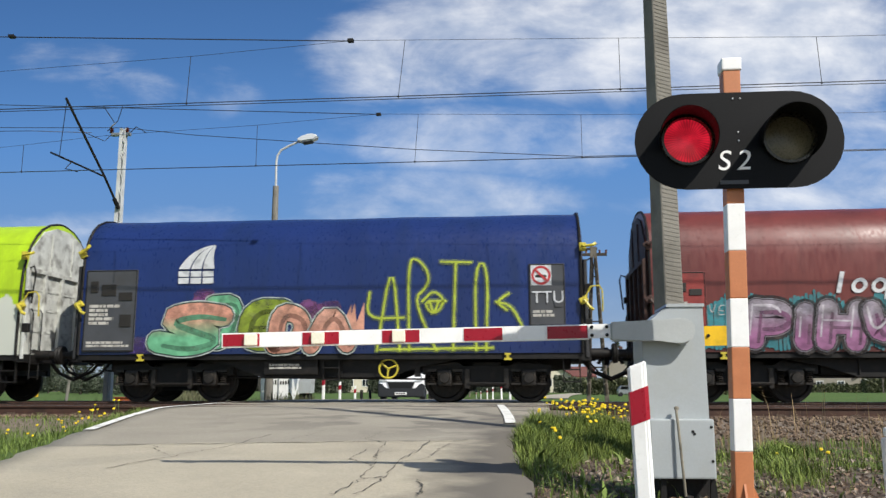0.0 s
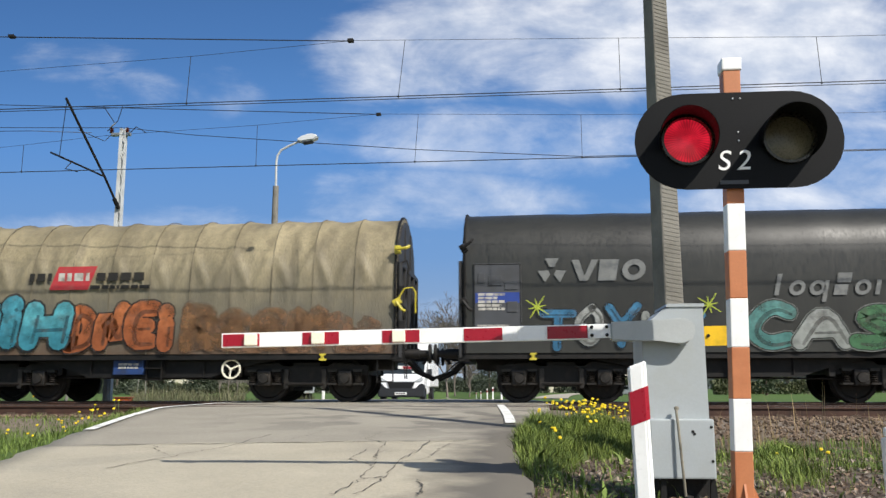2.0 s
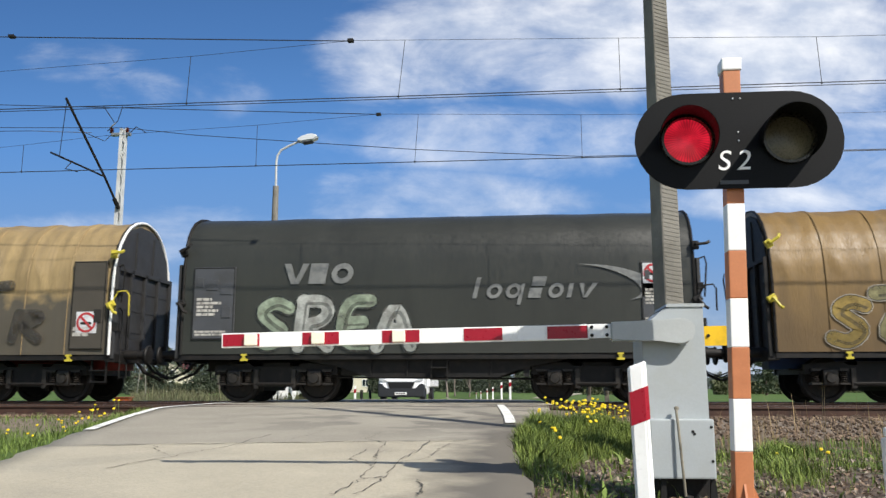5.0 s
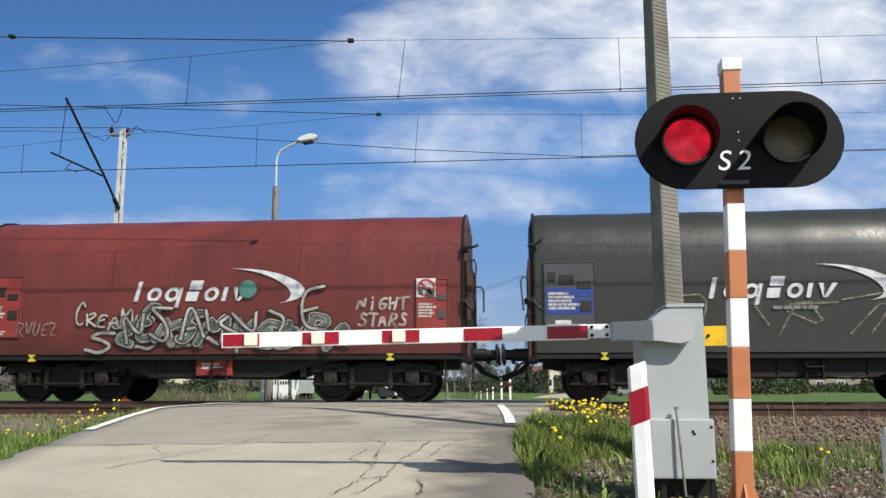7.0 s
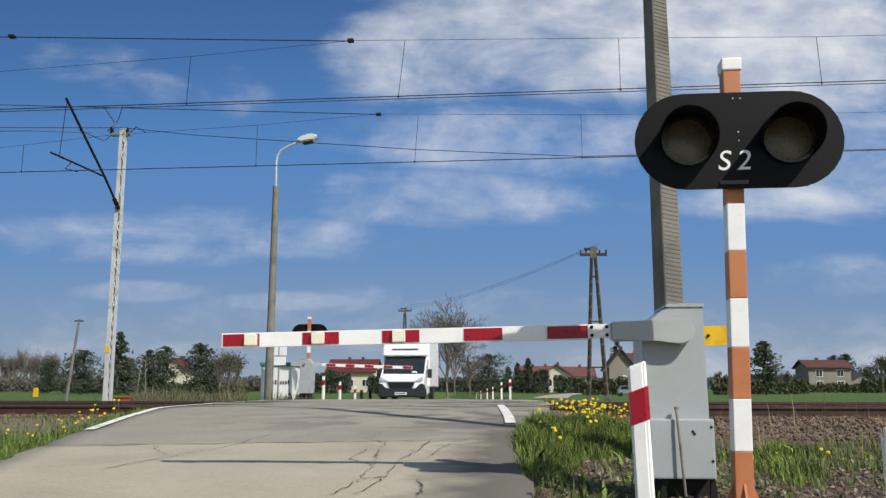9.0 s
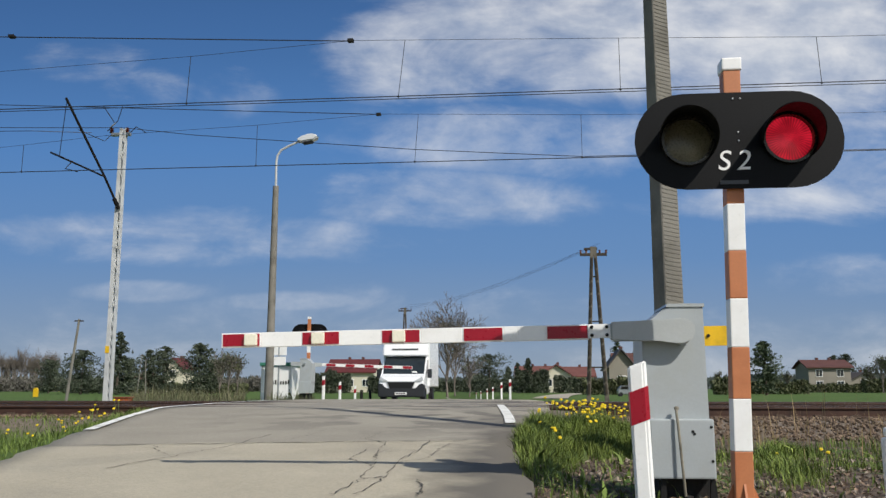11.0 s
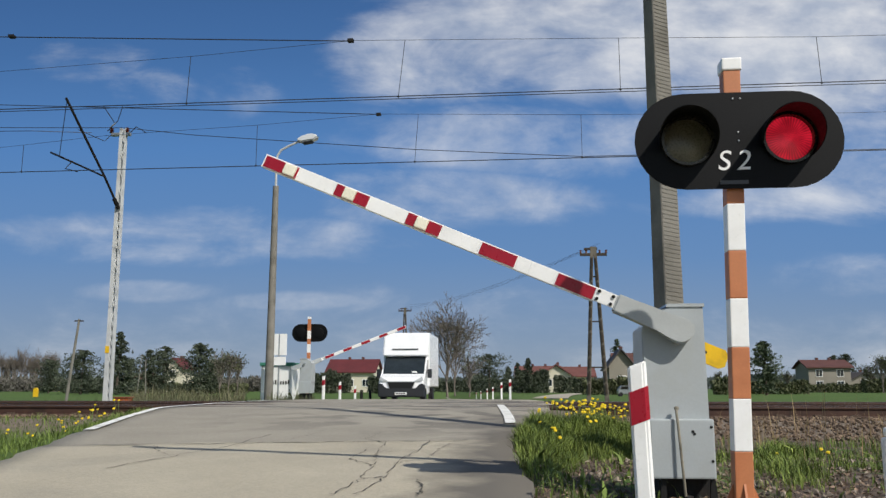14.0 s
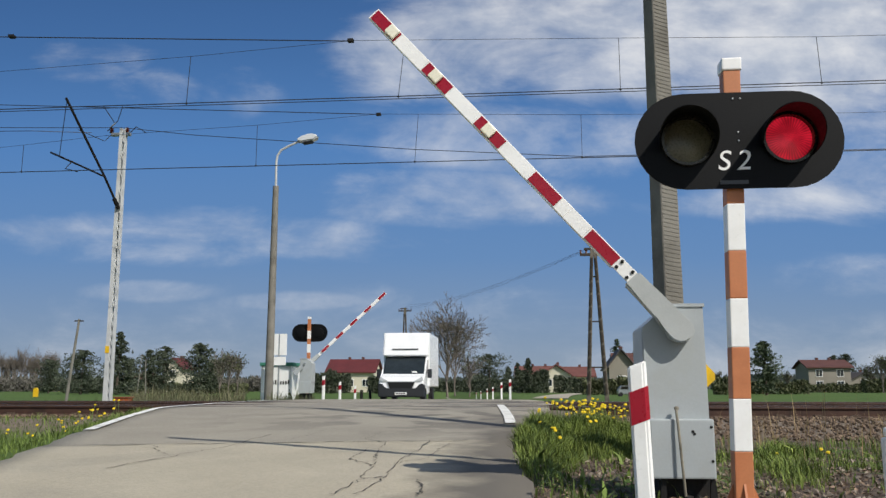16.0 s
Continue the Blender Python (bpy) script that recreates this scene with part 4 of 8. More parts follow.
def piece(parent, text, x0, x1, z0, z1, fat, fills, rims, seed, shine="", shade=True, lean=0.08, lift=0.0, jitter=0.05, widths=None, coat=0.9):
    """A sprayed word: each letter is a fat filled stroke on wider rims, with shade and shine, in thin layers of paint."""
    rng = random.Random(seed)
    widths = widths or [0.55 if c == "I" else 1.25 if c in "MW" else 1.0 for c in text]
    unit = (x1 - x0) / sum(widths)
    x = x0
    for k, (c, wd) in enumerate(zip(text, widths)):
        y = SIDE - lift - 0.005 * (k % 5)
        bw, top = unit * wd, z1 + rng.uniform(-1, 1) * jitter * 1.5
        low = z0 + max(0, rng.uniform(-0.5, 1) * jitter)
        chains = []
        for st in GLYPHS[c]:
            chains.append(rounded([(x + bw * (0.06 + 0.88 * u) + lean * v * bw + rng.uniform(-1, 1) * jitter * 0.4, low + (top - low) * v + rng.uniform(-1, 1) * jitter * 0.4) for u, v in st]))
        x += bw
        fill = fills[k % len(fills)]
        fill_bm = bmesh.new()
        for q, ch in enumerate(chains):
            stroke(fill_bm, ch, fat, y - 0.0036 - 0.0003 * q)
        ob = part("graffiti_letter", fill_bm, spray(fill, coat), parent)
        for r, (colour, extra) in enumerate(rims):
            bm = bmesh.new()
            for q, ch in enumerate(chains):
                stroke(bm, ch, fat + extra, y - 0.0011 * r - 0.0003 * q)
            part("graffiti_outline", bm, spray(colour, coat), ob)
        if shade:
            bm = bmesh.new()
            for q, ch in enumerate(chains):
                stroke(bm, [(u + fat * 0.2, v - fat * 0.18) for u, v in ch], fat * 0.3, y - 0.0046 - 0.0002 * q, 0.7)
            part("graffiti_shade", bm, spray(halftone(fill), coat), ob)
        if shine:
            bm = bmesh.new()
            for q, ch in enumerate(chains):
                stroke(bm, [(u - fat * 0.24, v + fat * 0.22) for u, v in ch[:max(3, len(ch) // 2)]], fat * 0.16, y - 0.0056 - 0.0002 * q, 0.7)
            part("graffiti_highlight", bm, spray(shine, coat), ob)


def thin_tag(parent, text, x0, x1, z0, z1, w, colour, seed, label="thin sprayed tag", lean=0.15):
    """Quick thin lettering in one colour."""
    rng = random.Random(seed)
    bm = bmesh.new()
    step = (x1 - x0) / len(text)
    q = 0
    for k, c in enumerate(text):
        for st in GLYPHS[c]:
            pts = [(x0 + step * (k + 0.08 + 0.8 * u + lean * v) + rng.uniform(-0.02, 0.02), z0 + (z1 - z0) * v + rng.uniform(-0.02, 0.02)) for u, v in st]
            stroke(bm, rounded(pts, 1), w, SIDE - 0.03 - 0.0002 * q)
            q += 1
    part("spray_tag", bm, spray(colour, 0.75), parent, label)


def hatched_cloud(parent, x0, x1, z0, z1, colour, seed):
    """A backing cloud of close upright sprayed dashes under a scalloped top."""
    rng = random.Random(seed)
    bm = bmesh.new()
    x, k = x0, 0
    while x < x1:
        top = z0 + (z1 - z0) * (0.72 + 0.28 * abs(math.sin((x - x0) * 2.1)) + rng.uniform(-0.05, 0.05))
        ribbon(bm, [(x, z0 + rng.uniform(0, 0.1)), (x + 0.02, top)], rng.uniform(0.05, 0.085), SIDE + 0.004 - 0.0003 * (k % 6))
        x += rng.uniform(0.055, 0.09)
        k += 1
    tagged(part("graffiti_cloud", bm, spray(colour), parent, "teal sprayed hatching"), kind="stuff")


def blotches(parent, x0, x1, z0, z1, n, r, colour, seed, label):
    """Ragged overlapping patches of sprayed or rubbed-off paint."""
    rng = random.Random(seed)
    bm = bmesh.new()
    for k in range(n):
        cx, cz, rr = rng.uniform(x0, x1), rng.uniform(z0, z1), r * rng.uniform(0.4, 1.1)
        bm.faces.new([bm.verts.new((cx + rr * 1.3 * math.cos(a) * e, SIDE + 0.004 - 0.00012 * k, max(1.06, cz + rr * math.sin(a) * e))) for a, e in ((math.tau * j / 13, rng.uniform(0.75, 1.15)) for j in range(13))])
    tagged(part("paint_patch", bm, spray(colour, 0.6), parent, label), kind="stuff")


def spikes(parent, x0, x1, z0, z1, n, colour, seed):
    rng = random.Random(seed)
    bm = bmesh.new()
    for k in range(n):
        cx = x0 + (x1 - x0) * (k + 0.5) / n
        h = z0 + (z1 - z0) * rng.uniform(0.5, 1)
        w = (x1 - x0) / n * 0.75
        bm.faces.new([bm.verts.new((u, SIDE - 0.001 * k, v)) for u, v in ((cx - w, z0), (cx + w, z0), (cx + w * rng.uniform(0.2, 1.4), h))])
    part("graffiti_spikes", bm, spray(colour), parent)


def bars(parent, name, x0, x1, z0, z1, rows, material, seed, y=SIDE - 0.02, fill=0.85, cell=0.6):
    """Rows of plain bars for small unreadable writing."""
    rng = random.Random(seed)
    single_blocks = name == "name_block"
    bm = bmesh.new()
    h = (z1 - z0) / rows
    for k in range(rows):
        x = x0
        end = x1 if single_blocks else x0 + (x1 - x0) * rng.uniform(0.6, 1)
        while x < end:
            w = h * rng.uniform(cell, cell * 4)
            xx = min(end, x + w)
            za = z0 + h * k
            bm.faces.new([bm.verts.new(p) for p in ((x, y, za + h * 0.15), (xx, y, za + h * 0.15), (xx, y, za + h * fill), (x, y, za + h * fill))])
            if single_blocks:
                part(name, bm, material, parent)
                bm = bmesh.new()
            x = xx + h * 0.25
    if single_blocks:
        bm.free()
    else:
        tagged(part(name, bm, material, parent), kind="stuff")


def plate(parent, x0, x1, z0, z1, material, seed, decal=M_DIRTYDECAL, rows=5, low=False):
    bm = bmesh.new()
    box(bm, x0, x1, SIDE - 0.012, -1.40, z0, z1, 0.01)
    p = part("data_panel", bm, material, parent, "flat side panel with small lettering bars")
    w, h = x1 - x0, z1 - z0
    a, b = (0.14, 0.26) if low else (0.32, 0.58)
    bars(p, "small_writing", x0 + 0.1 * w, x1 - 0.3 * w, z0 + a * h, z0 + b * h, 2 if low else rows, decal, seed)
    if not low:
        bars(p, "small_writing", x0 + 0.08 * w, x1 - 0.08 * w, z0 + 0.05 * h, z0 + 0.13 * h, 2, decal, seed + 1)
    for u0, u1, v0, v1 in ((0.1, 0.24, 0.72, 0.86), (0.32, 0.6, 0.68, 0.82), (0.66, 0.92, 0.62, 0.72), (0.7, 0.92, 0.3, 0.45)):
        if low and v0 > 0.3:
            continue
        bm = bmesh.new()
        box(bm, x0 + u0 * w, x0 + u1 * w, SIDE - 0.03, SIDE - 0.012, z0 + v0 * h, z0 + v1 * h, 0.006)
        part("panel_box", bm, M_BLACKDECAL if seed % 2 else M_PLATE, p, "small dark ticket holder")
    bm = bmesh.new()
    edge = [(x0 + 0.02, z0 + 0.02), (x1 - 0.02, z0 + 0.02), (x1 - 0.02, z1 - 0.02), (x0 + 0.02, z1 - 0.02), (x0 + 0.02, z0 + 0.02)]
    ribbon(bm, edge, 0.02, SIDE - 0.016)
    part("panel_edge", bm, M_DARKSTEEL, p)
    return p


def no_smoking(parent, x, z, r):
    bm = bmesh.new()
    box(bm, x - r * 1.2, x + r * 1.2, SIDE - 0.02, SIDE - 0.012, z - r * 1.2, z + r * 1.2)
    part("sign_plate", bm, M_DECAL, parent, "white warning plate")
    bm = bmesh.new()
    pts = [(x + r * math.cos(a), z + r * math.sin(a)) for a in (math.tau * k / 20 for k in range(21))]
    ribbon(bm, pts, 0.05, SIDE - 0.024, 0.0001)
    ribbon(bm, [(x - r * 0.7, z + r * 0.7), (x + r * 0.7, z - r * 0.7)], 0.05, SIDE - 0.03)
    part("warning_ring", bm, M_REDDECAL, parent, "red prohibition ring")
    bm = bmesh.new()
    ribbon(bm, [(x - r * 0.55, z - 0.02), (x + r * 0.5, z - 0.02)], 0.06, SIDE - 0.022)
    part("warning_symbol", bm, M_BLACKDECAL, parent)


def bezier(p, u):
    v = 1 - u
    return tuple(v ** 3 * p[0][k] + 3 * v * v * u * p[1][k] + 3 * v * u * u * p[2][k] + u ** 3 * p[3][k] for k in (0, 1))


def flat_ring(bm, cx, cz, rx, rz, w, slant, y, n=16):
    """A slanted oval ring."""
    rows = []
    for k in range(n):
        a = math.tau * k / n
        c, d = math.cos(a), math.sin(a)
        rows.append([bm.verts.new((cx + (rx + e) * c + slant * (rz + e) * d, y, cz + (rz + e) * d)) for e in (-w / 2, w / 2)])
    for k in range(n):
        a, b = rows[k], rows[(k + 1) % n]
        bm.faces.new((a[0], a[1], b[1], b[0]))


def swoosh_logo(parent, x, z, s, material):
    """A crescent swoosh after a row of slanted bars and rings."""
    y = SIDE - 0.012
    bm = bmesh.new()
    n = 18
    outer = [bezier(((2.15, 0.70), (3.5, 0.74), (4.45, 0.08), (3.25, -0.06)), k / n) for k in range(n + 1)]
    inner = [bezier(((2.15, 0.70), (3.05, 0.68), (3.95, 0.10), (3.25, -0.06)), k / n) for k in range(n + 1)]
    for k in range(n):
        bm.faces.new([bm.verts.new((x + u * s, y, z + v * s)) for u, v in dict.fromkeys((outer[k], outer[k + 1], inner[k + 1], inner[k]))])
    part("swoosh_mark", bm, material, parent, "pale crescent swoosh")
    bx = x
    for kind, w in (("tall", 0.26), ("ring", 0.42), ("low", 0.44), ("double", 0.42), ("ring", 0.40), ("bar", 0.24), ("wedge", 0.38)):
        bm = bmesh.new()

        def quad(pts):
            bm.faces.new([bm.verts.new((bx + (u + 0.25 * v) * s, y, z + v * s)) for u, v in pts])
        if kind == "tall":
            quad([(0, 0), (0.09, 0), (0.09, 0.44), (0, 0.44)])
        elif kind == "ring":
            flat_ring(bm, bx + 0.21 * s, z + 0.15 * s, 0.12 * s, 0.12 * s, 0.075 * s, 0.25, y)
        elif kind == "low":
            flat_ring(bm, bx + 0.19 * s, z + 0.15 * s, 0.12 * s, 0.12 * s, 0.075 * s, 0.25, y)
            quad([(0.28, -0.14), (0.36, -0.14), (0.36, 0.3), (0.28, 0.3)])
        elif kind == "double":
            quad([(0.04, 0), (0.3, 0), (0.3, 0.21), (0.04, 0.21)])
            quad([(0.06, 0.25), (0.34, 0.25), (0.34, 0.45), (0.06, 0.45)])
        elif kind == "bar":
            quad([(0.02, 0), (0.11, 0), (0.11, 0.3), (0.02, 0.3)])
        else:
            quad([(0.13, 0), (0.2, 0), (0.36, 0.3), (0.25, 0.3)])
            quad([(0.12, 0), (0.13, 0.02), (0.08, 0.3), (-0.02, 0.3)])
        part("name_block", bm, material, parent, "pale slanted mark")
        bx += w * s


def sail_logo(parent, x, z, s, material):
    """Three curved fins over a row of three blocks."""
    left = ((0.0, 0.40), (0.2, 0.78), (0.55, 1.02), (1.03, 1.06))
    right = ((1.0, 0.40), (0.94, 0.66), (0.96, 0.88), (1.03, 1.06))
    for k, (f0, f1) in enumerate(((0.0, 0.30), (0.34, 0.64), (0.68, 1.0))):
        bm = bmesh.new()
        rows = []
        for q in range(11):
            a, b = bezier(left, q / 10.5), bezier(right, q / 10.5)
            rows.append([bm.verts.new((x + s * (a[0] + (b[0] - a[0]) * f), SIDE - 0.012, z + s * (a[1] + (b[1] - a[1]) * f))) for f in (f0, f1)])
        for a, b in zip(rows, rows[1:]):
            bm.faces.new((a[0], a[1], b[1], b[0]))
        part("sail_mark", bm, material, parent, "white curved fin")
    for k in range(3):
        bx = x + k * 0.34 * s
        bm = bmesh.new()
        for a, b in ((0.0, 0.16), (0.19, 0.34)):
            bm.faces.new([bm.verts.new((u, SIDE - 0.0135, v)) for u, v in ((bx, z + a * s), (bx + 0.3 * s, z + a * s), (bx + 0.3 * s, z + b * s), (bx, z + b * s))])
        part("name_block", bm, material, parent, "white block")


def three_blocks(parent, x, z, s, material):
    """A wedge, a slanted block and a thick oval ring."""
    y = SIDE - 0.012
    shapes = [[((0.0, 0.42), (0.14, 0.42), (0.24, 0.1), (0.22, 0.0), (0.14, 0.0))], [((0.55, 0.42), (0.92, 0.42), (0.84, 0.0), (0.5, 0.0))]]
    shapes[0].append(((0.221, 0.0), (0.3, 0.0), (0.52, 0.42), (0.39, 0.42), (0.241, 0.1)))
    for sh in shapes:
        bm = bmesh.new()
        for pts in sh:
            bm.faces.new([bm.verts.new((x + u * s, y, z + v * s)) for u, v in pts])
        part("name_block", bm, material, parent, "pale block")
    bm = bmesh.new()
    flat_ring(bm, x + 1.2 * s, z + 0.21 * s, 0.17 * s, 0.155 * s, 0.11 * s, 0.15, y)
    part("name_block", bm, material, parent, "pale block")


def underframe_box(parent, x0, x1, z0, z1, material, seed, label):
    bm = bmesh.new()
    box(bm, x0, x1, -1.30, -1.05, z0, z1, 0.015)
    p = part("underframe_box", bm, material, parent, label)
    bars(p, "small_writing", x0 + 0.12, x1 - 0.1, z0 + 0.35 * (z1 - z0), z0 + 0.75 * (z1 - z0), 2, M_DIRTYDECAL, seed, y=-1.304)


def freight_bands(parent, x, z, s):
    """A slanted red panel between short bars of dark writing."""
    bm = bmesh.new()
    bm.faces.new([bm.verts.new((a, SIDE - 0.02, b)) for a, b in ((x, z), (x + 0.95 * s, z), (x + 1.15 * s, z + 0.55 * s), (x + 0.2 * s, z + 0.55 * s))])
    part("red_parallelogram", bm, M_REDDECAL, parent, "faded red slanted panel")
    bars(parent, "name_block", x - 0.5 * s, x + 0.05 * s, z + 0.17 * s, z + 0.42 * s, 1, M_BLACKDECAL, 3, fill=0.9, cell=0.3)
    bars(parent, "name_block", x + 1.15 * s, x + 2.3 * s, z + 0.17 * s, z + 0.42 * s, 1, M_BLACKDECAL, 5, fill=0.9, cell=0.3)
    bars(parent, "name_block", x + 0.22 * s, x + 0.98 * s, z + 0.17 * s, z + 0.42 * s, 1, M_DIRTYDECAL, 7, y=SIDE - 0.024, fill=0.9, cell=0.3)
    bars(parent, "small_writing", x + 1.0 * s, x + 2.6 * s, z, z + 0.12 * s, 1, M_BLACKDECAL, 6)


def freight_wagon(label, style, hoops, tarp, end_material, seed, accent=M_LEVER, sill=M_DARKSTEEL, gable=None, hooks=(1.45, 9.51), last=False):
    w = thing("freight_wagon", label, "freight wagon", "wagons of the passing train")
    me = tarp_mesh(style, hoops, seed, {"tan_tarpaulin": 0.014, "ochre_tarpaulin": 0.012}.get(tarp.name, 0.034))
    me.materials.append(tarp)
    part("tarpaulin", me, None, w, m=Matrix())
    for k in range(1, hoops):
        part("hoop_seam", shared("hoop_seam" + tarp.name, g_seam, surface("seam", SEAM.get(tarp.name, "5a5140"), 0.7, 0.3, 2, 30, 0)), None, w, m=pose(LENGTH * k / hoops, 0, 0))
    for x in (0.02, LENGTH - 0.02):
        part("end_hoop", shared("end_hoop_" + style, lambda bm: g_hoop(bm, style), M_DARKSTEEL), None, w, m=pose(x, 0, 0))
    end_wall(w, pose(LENGTH, 0, 0), end_material, end_material if hoops else gable or end_material)
    end_wall(w, pose(0, 0, 0, 0, 0, 180), end_material, end_material)
    for y, turn in ((-1.42, 0), (1.42, 180)):
        part("solebar", shared("solebar", g_solebar, M_DARKSTEEL), None, w, m=pose(0 if y < 0 else LENGTH, y, 0.92, 0, 0, turn))
    if sill is M_DARKSTEEL:
        part("centre_sill", shared("belly", g_belly, M_DARKSTEEL), None, w)
    else:
        bm = bmesh.new()
        g_belly(bm)
        part("centre_sill", bm, sill, w, "coloured fish-bellied centre sill")
    part("brake_gear", shared("equipment", g_equipment, M_DARKSTEEL, True), None, w)
    for x in (2.05, LENGTH - 2.05):
        b = part("bogie", shared("bogie", g_bogie_frame, M_DARKSTEEL), None, w, m=pose(x, 0, 0))
        for s in (-1, 1):
            part("tie_rod", shared("tie_rod", g_tie_rod, M_DARKSTEEL), None, b, m=pose(0, s * 1.12, 0))
            part("brake_beam", shared("brake_beam", g_brake_beam, M_DARKSTEEL), None, b, m=pose(s * 0.36, 0, 0))
            for dx in (-0.42, 0.42):
                part("brake_hanger", shared("brake_hanger", g_brake_hanger, M_AXLE), None, b, m=pose(dx, s * 1.09, 0))
        for dx in (-0.9, 0.9):
            part("wheelset", shared("wheelset", g_wheel, M_WHEEL, True), None, b, m=pose(dx, 0, 0.47))
            part("axle_box", shared("axle_box", g_axle_box, M_AXLE), None, b, m=pose(dx, -1.06, 0.52))
    for y in (-0.875, 0.875):
        part("buffer", shared("buffer", g_buffer, M_DARKSTEEL, True), None, w, m=pose(LENGTH, y, 1.05) @ Matrix.Diagonal((1.5, 1, 1, 1)))
        part("buffer", shared("buffer", g_buffer, M_DARKSTEEL, True), None, w, m=pose(0, y, 1.05, 0, 0, 180) @ Matrix.Diagonal((1.5, 1, 1, 1)))
    part("coupler", shared("coupler", g_coupler, M_DARKSTEEL), None, w, m=pose(LENGTH, 0, 0) @ Matrix.Diagonal((1.5, 1, 1, 1)))
    part("coupler", shared("coupler", g_coupler, M_DARKSTEEL), None, w, m=pose(0, 0, 0, 0, 0, 180) @ Matrix.Diagonal((1.5, 1, 1, 1)))
    for y in () if last else (-0.3, 0.35):
        part("brake_hose", shared("hose", g_hose, M_RUBBER, True), None, w, "hanging black air hose", m=pose(LENGTH, y, 0))
    key = accent.name
    for x in (-0.02, LENGTH + 0.02):
        part("locking_lever", shared("lever" + key, g_handle, accent), None, w, m=pose(x, -1.46, 3.28) if x > 1 else pose(x, -1.46, 3.28) @ Matrix.Rotation(radians(-30), 4, "Y"))
        part("locking_lever", shared("lever" + key, g_handle, accent), None, w, m=pose(x, -1.46, 2.15, 0, 60, 0))
    part("grab_rail", shared("grip" + key, g_grip, accent), None, w, m=pose(LENGTH + 0.08, -1.38, 2.05))
    for x in hooks:
        part("lashing_hook", shared("hook", g_hook, M_LEVER), None, w, m=pose(x, -1.44, 0.97) @ Matrix.Scale(0.72, 4))
    part("footstep", shared("step", g_step, M_DARKSTEEL), None, w, m=pose(LENGTH - 0.25, -1.3, 0))
    part("footstep", shared("step", g_step, M_DARKSTEEL), None, w, m=pose(5.7, -1.3, 0.05))
    return w


M_ENDBROWN = surface("rusty_brown_end_steel", "452c24", 0.65, 0.3, 2, 40, 0.2, dirt="2a1f1a", dirt_amount=0.6)
M_ENDGREY = surface("grimy_grey_end_steel", "313132", 0.6, 0.25, 2, 40, 0.15, dirt="2c2825", dirt_amount=0.6)
M_ENDPALE = surface("pale_grey_end_steel", "c6c8c2", 0.6, 0.2, 2, 40, 0.15, dirt="5d5a52", dirt_amount=0.7)
M_ENDBLUE = surface("faded_blue_gable", "34405f", 0.55, 0.2, 2, 40, 0.1, dirt="2c3038", dirt_amount=0.5)
M_REDSILL = surface("red_brown_sill", "8a3a34", 0.6, 0.2, 2, 40, 0.1, dirt="4a2c28", dirt_amount=0.5)
M_BLUESILL = surface("blue_sill", "27457c", 0.6, 0.2, 2, 40, 0.1, dirt="2a2a30", dirt_amount=0.5)

T_LIME = tarp_material("lime_tarpaulin", "a8c91f", "93b020", [("c4c8bd", 1.75, 1.8, 1.0)])
M_BLUEPLATE = surface("blue_grey_panel", "3d4a63", 0.55, 0.15, 3, 40, 0.1, dirt="2c3140", dirt_amount=0.4)
T_BLUE = tarp_material("blue_tarpaulin", "1b2e63", "18294f", [("1a2440", 0.4, 1.0, 0.6)], 0.34)
T_RED = tarp_material("red_brown_tarpaulin", "6a302b", "4a2420", [("43211f", 0.5, 1.15, 0.7)], 0.4, (0.6, 1, 0.12), 0.02, 0.2)
T_BEIGE = tarp_material("beige_tarpaulin", "8f8468", "5a5242", [("5f5c52", 1.2, 2.8, 0.92), ("5a4230", 0.5, 1.0, 0.75)], 0.6, (1.3, 1, 0.35), 0.5, 0.36)
T_GREY = tarp_material("dark_grey_tarpaulin", "2e2e2a", "222220", [("3a3a36", 0.4, 1.2, 0.5)], 0.42)
T_TAN = tarp_material("tan_tarpaulin", "958059", "7c6b4e", [("4b4841", 1.62, 1.86, 0.92)], 0.5, (3.2, 1, 0.35), 0.6, 0.26)
T_OCHRE = tarp_material("ochre_tarpaulin", "7d6336", "5b4a2e", [("584730", 0.9, 2.4, 0.7)], 0.5, (1.4, 1, 0.25), 0.3, 0.2)
T_SLATE = tarp_material("slate_grey_tarpaulin", "31322d", "272824", [("363733", 0.4, 1.3, 0.6)], 0.4)


def brake_wheel(w, x, material):
    part("brake_handwheel", shared("handwheel" + material.name, g_handwheel, material), None, w, m=pose(x, -1.32, 0.72))


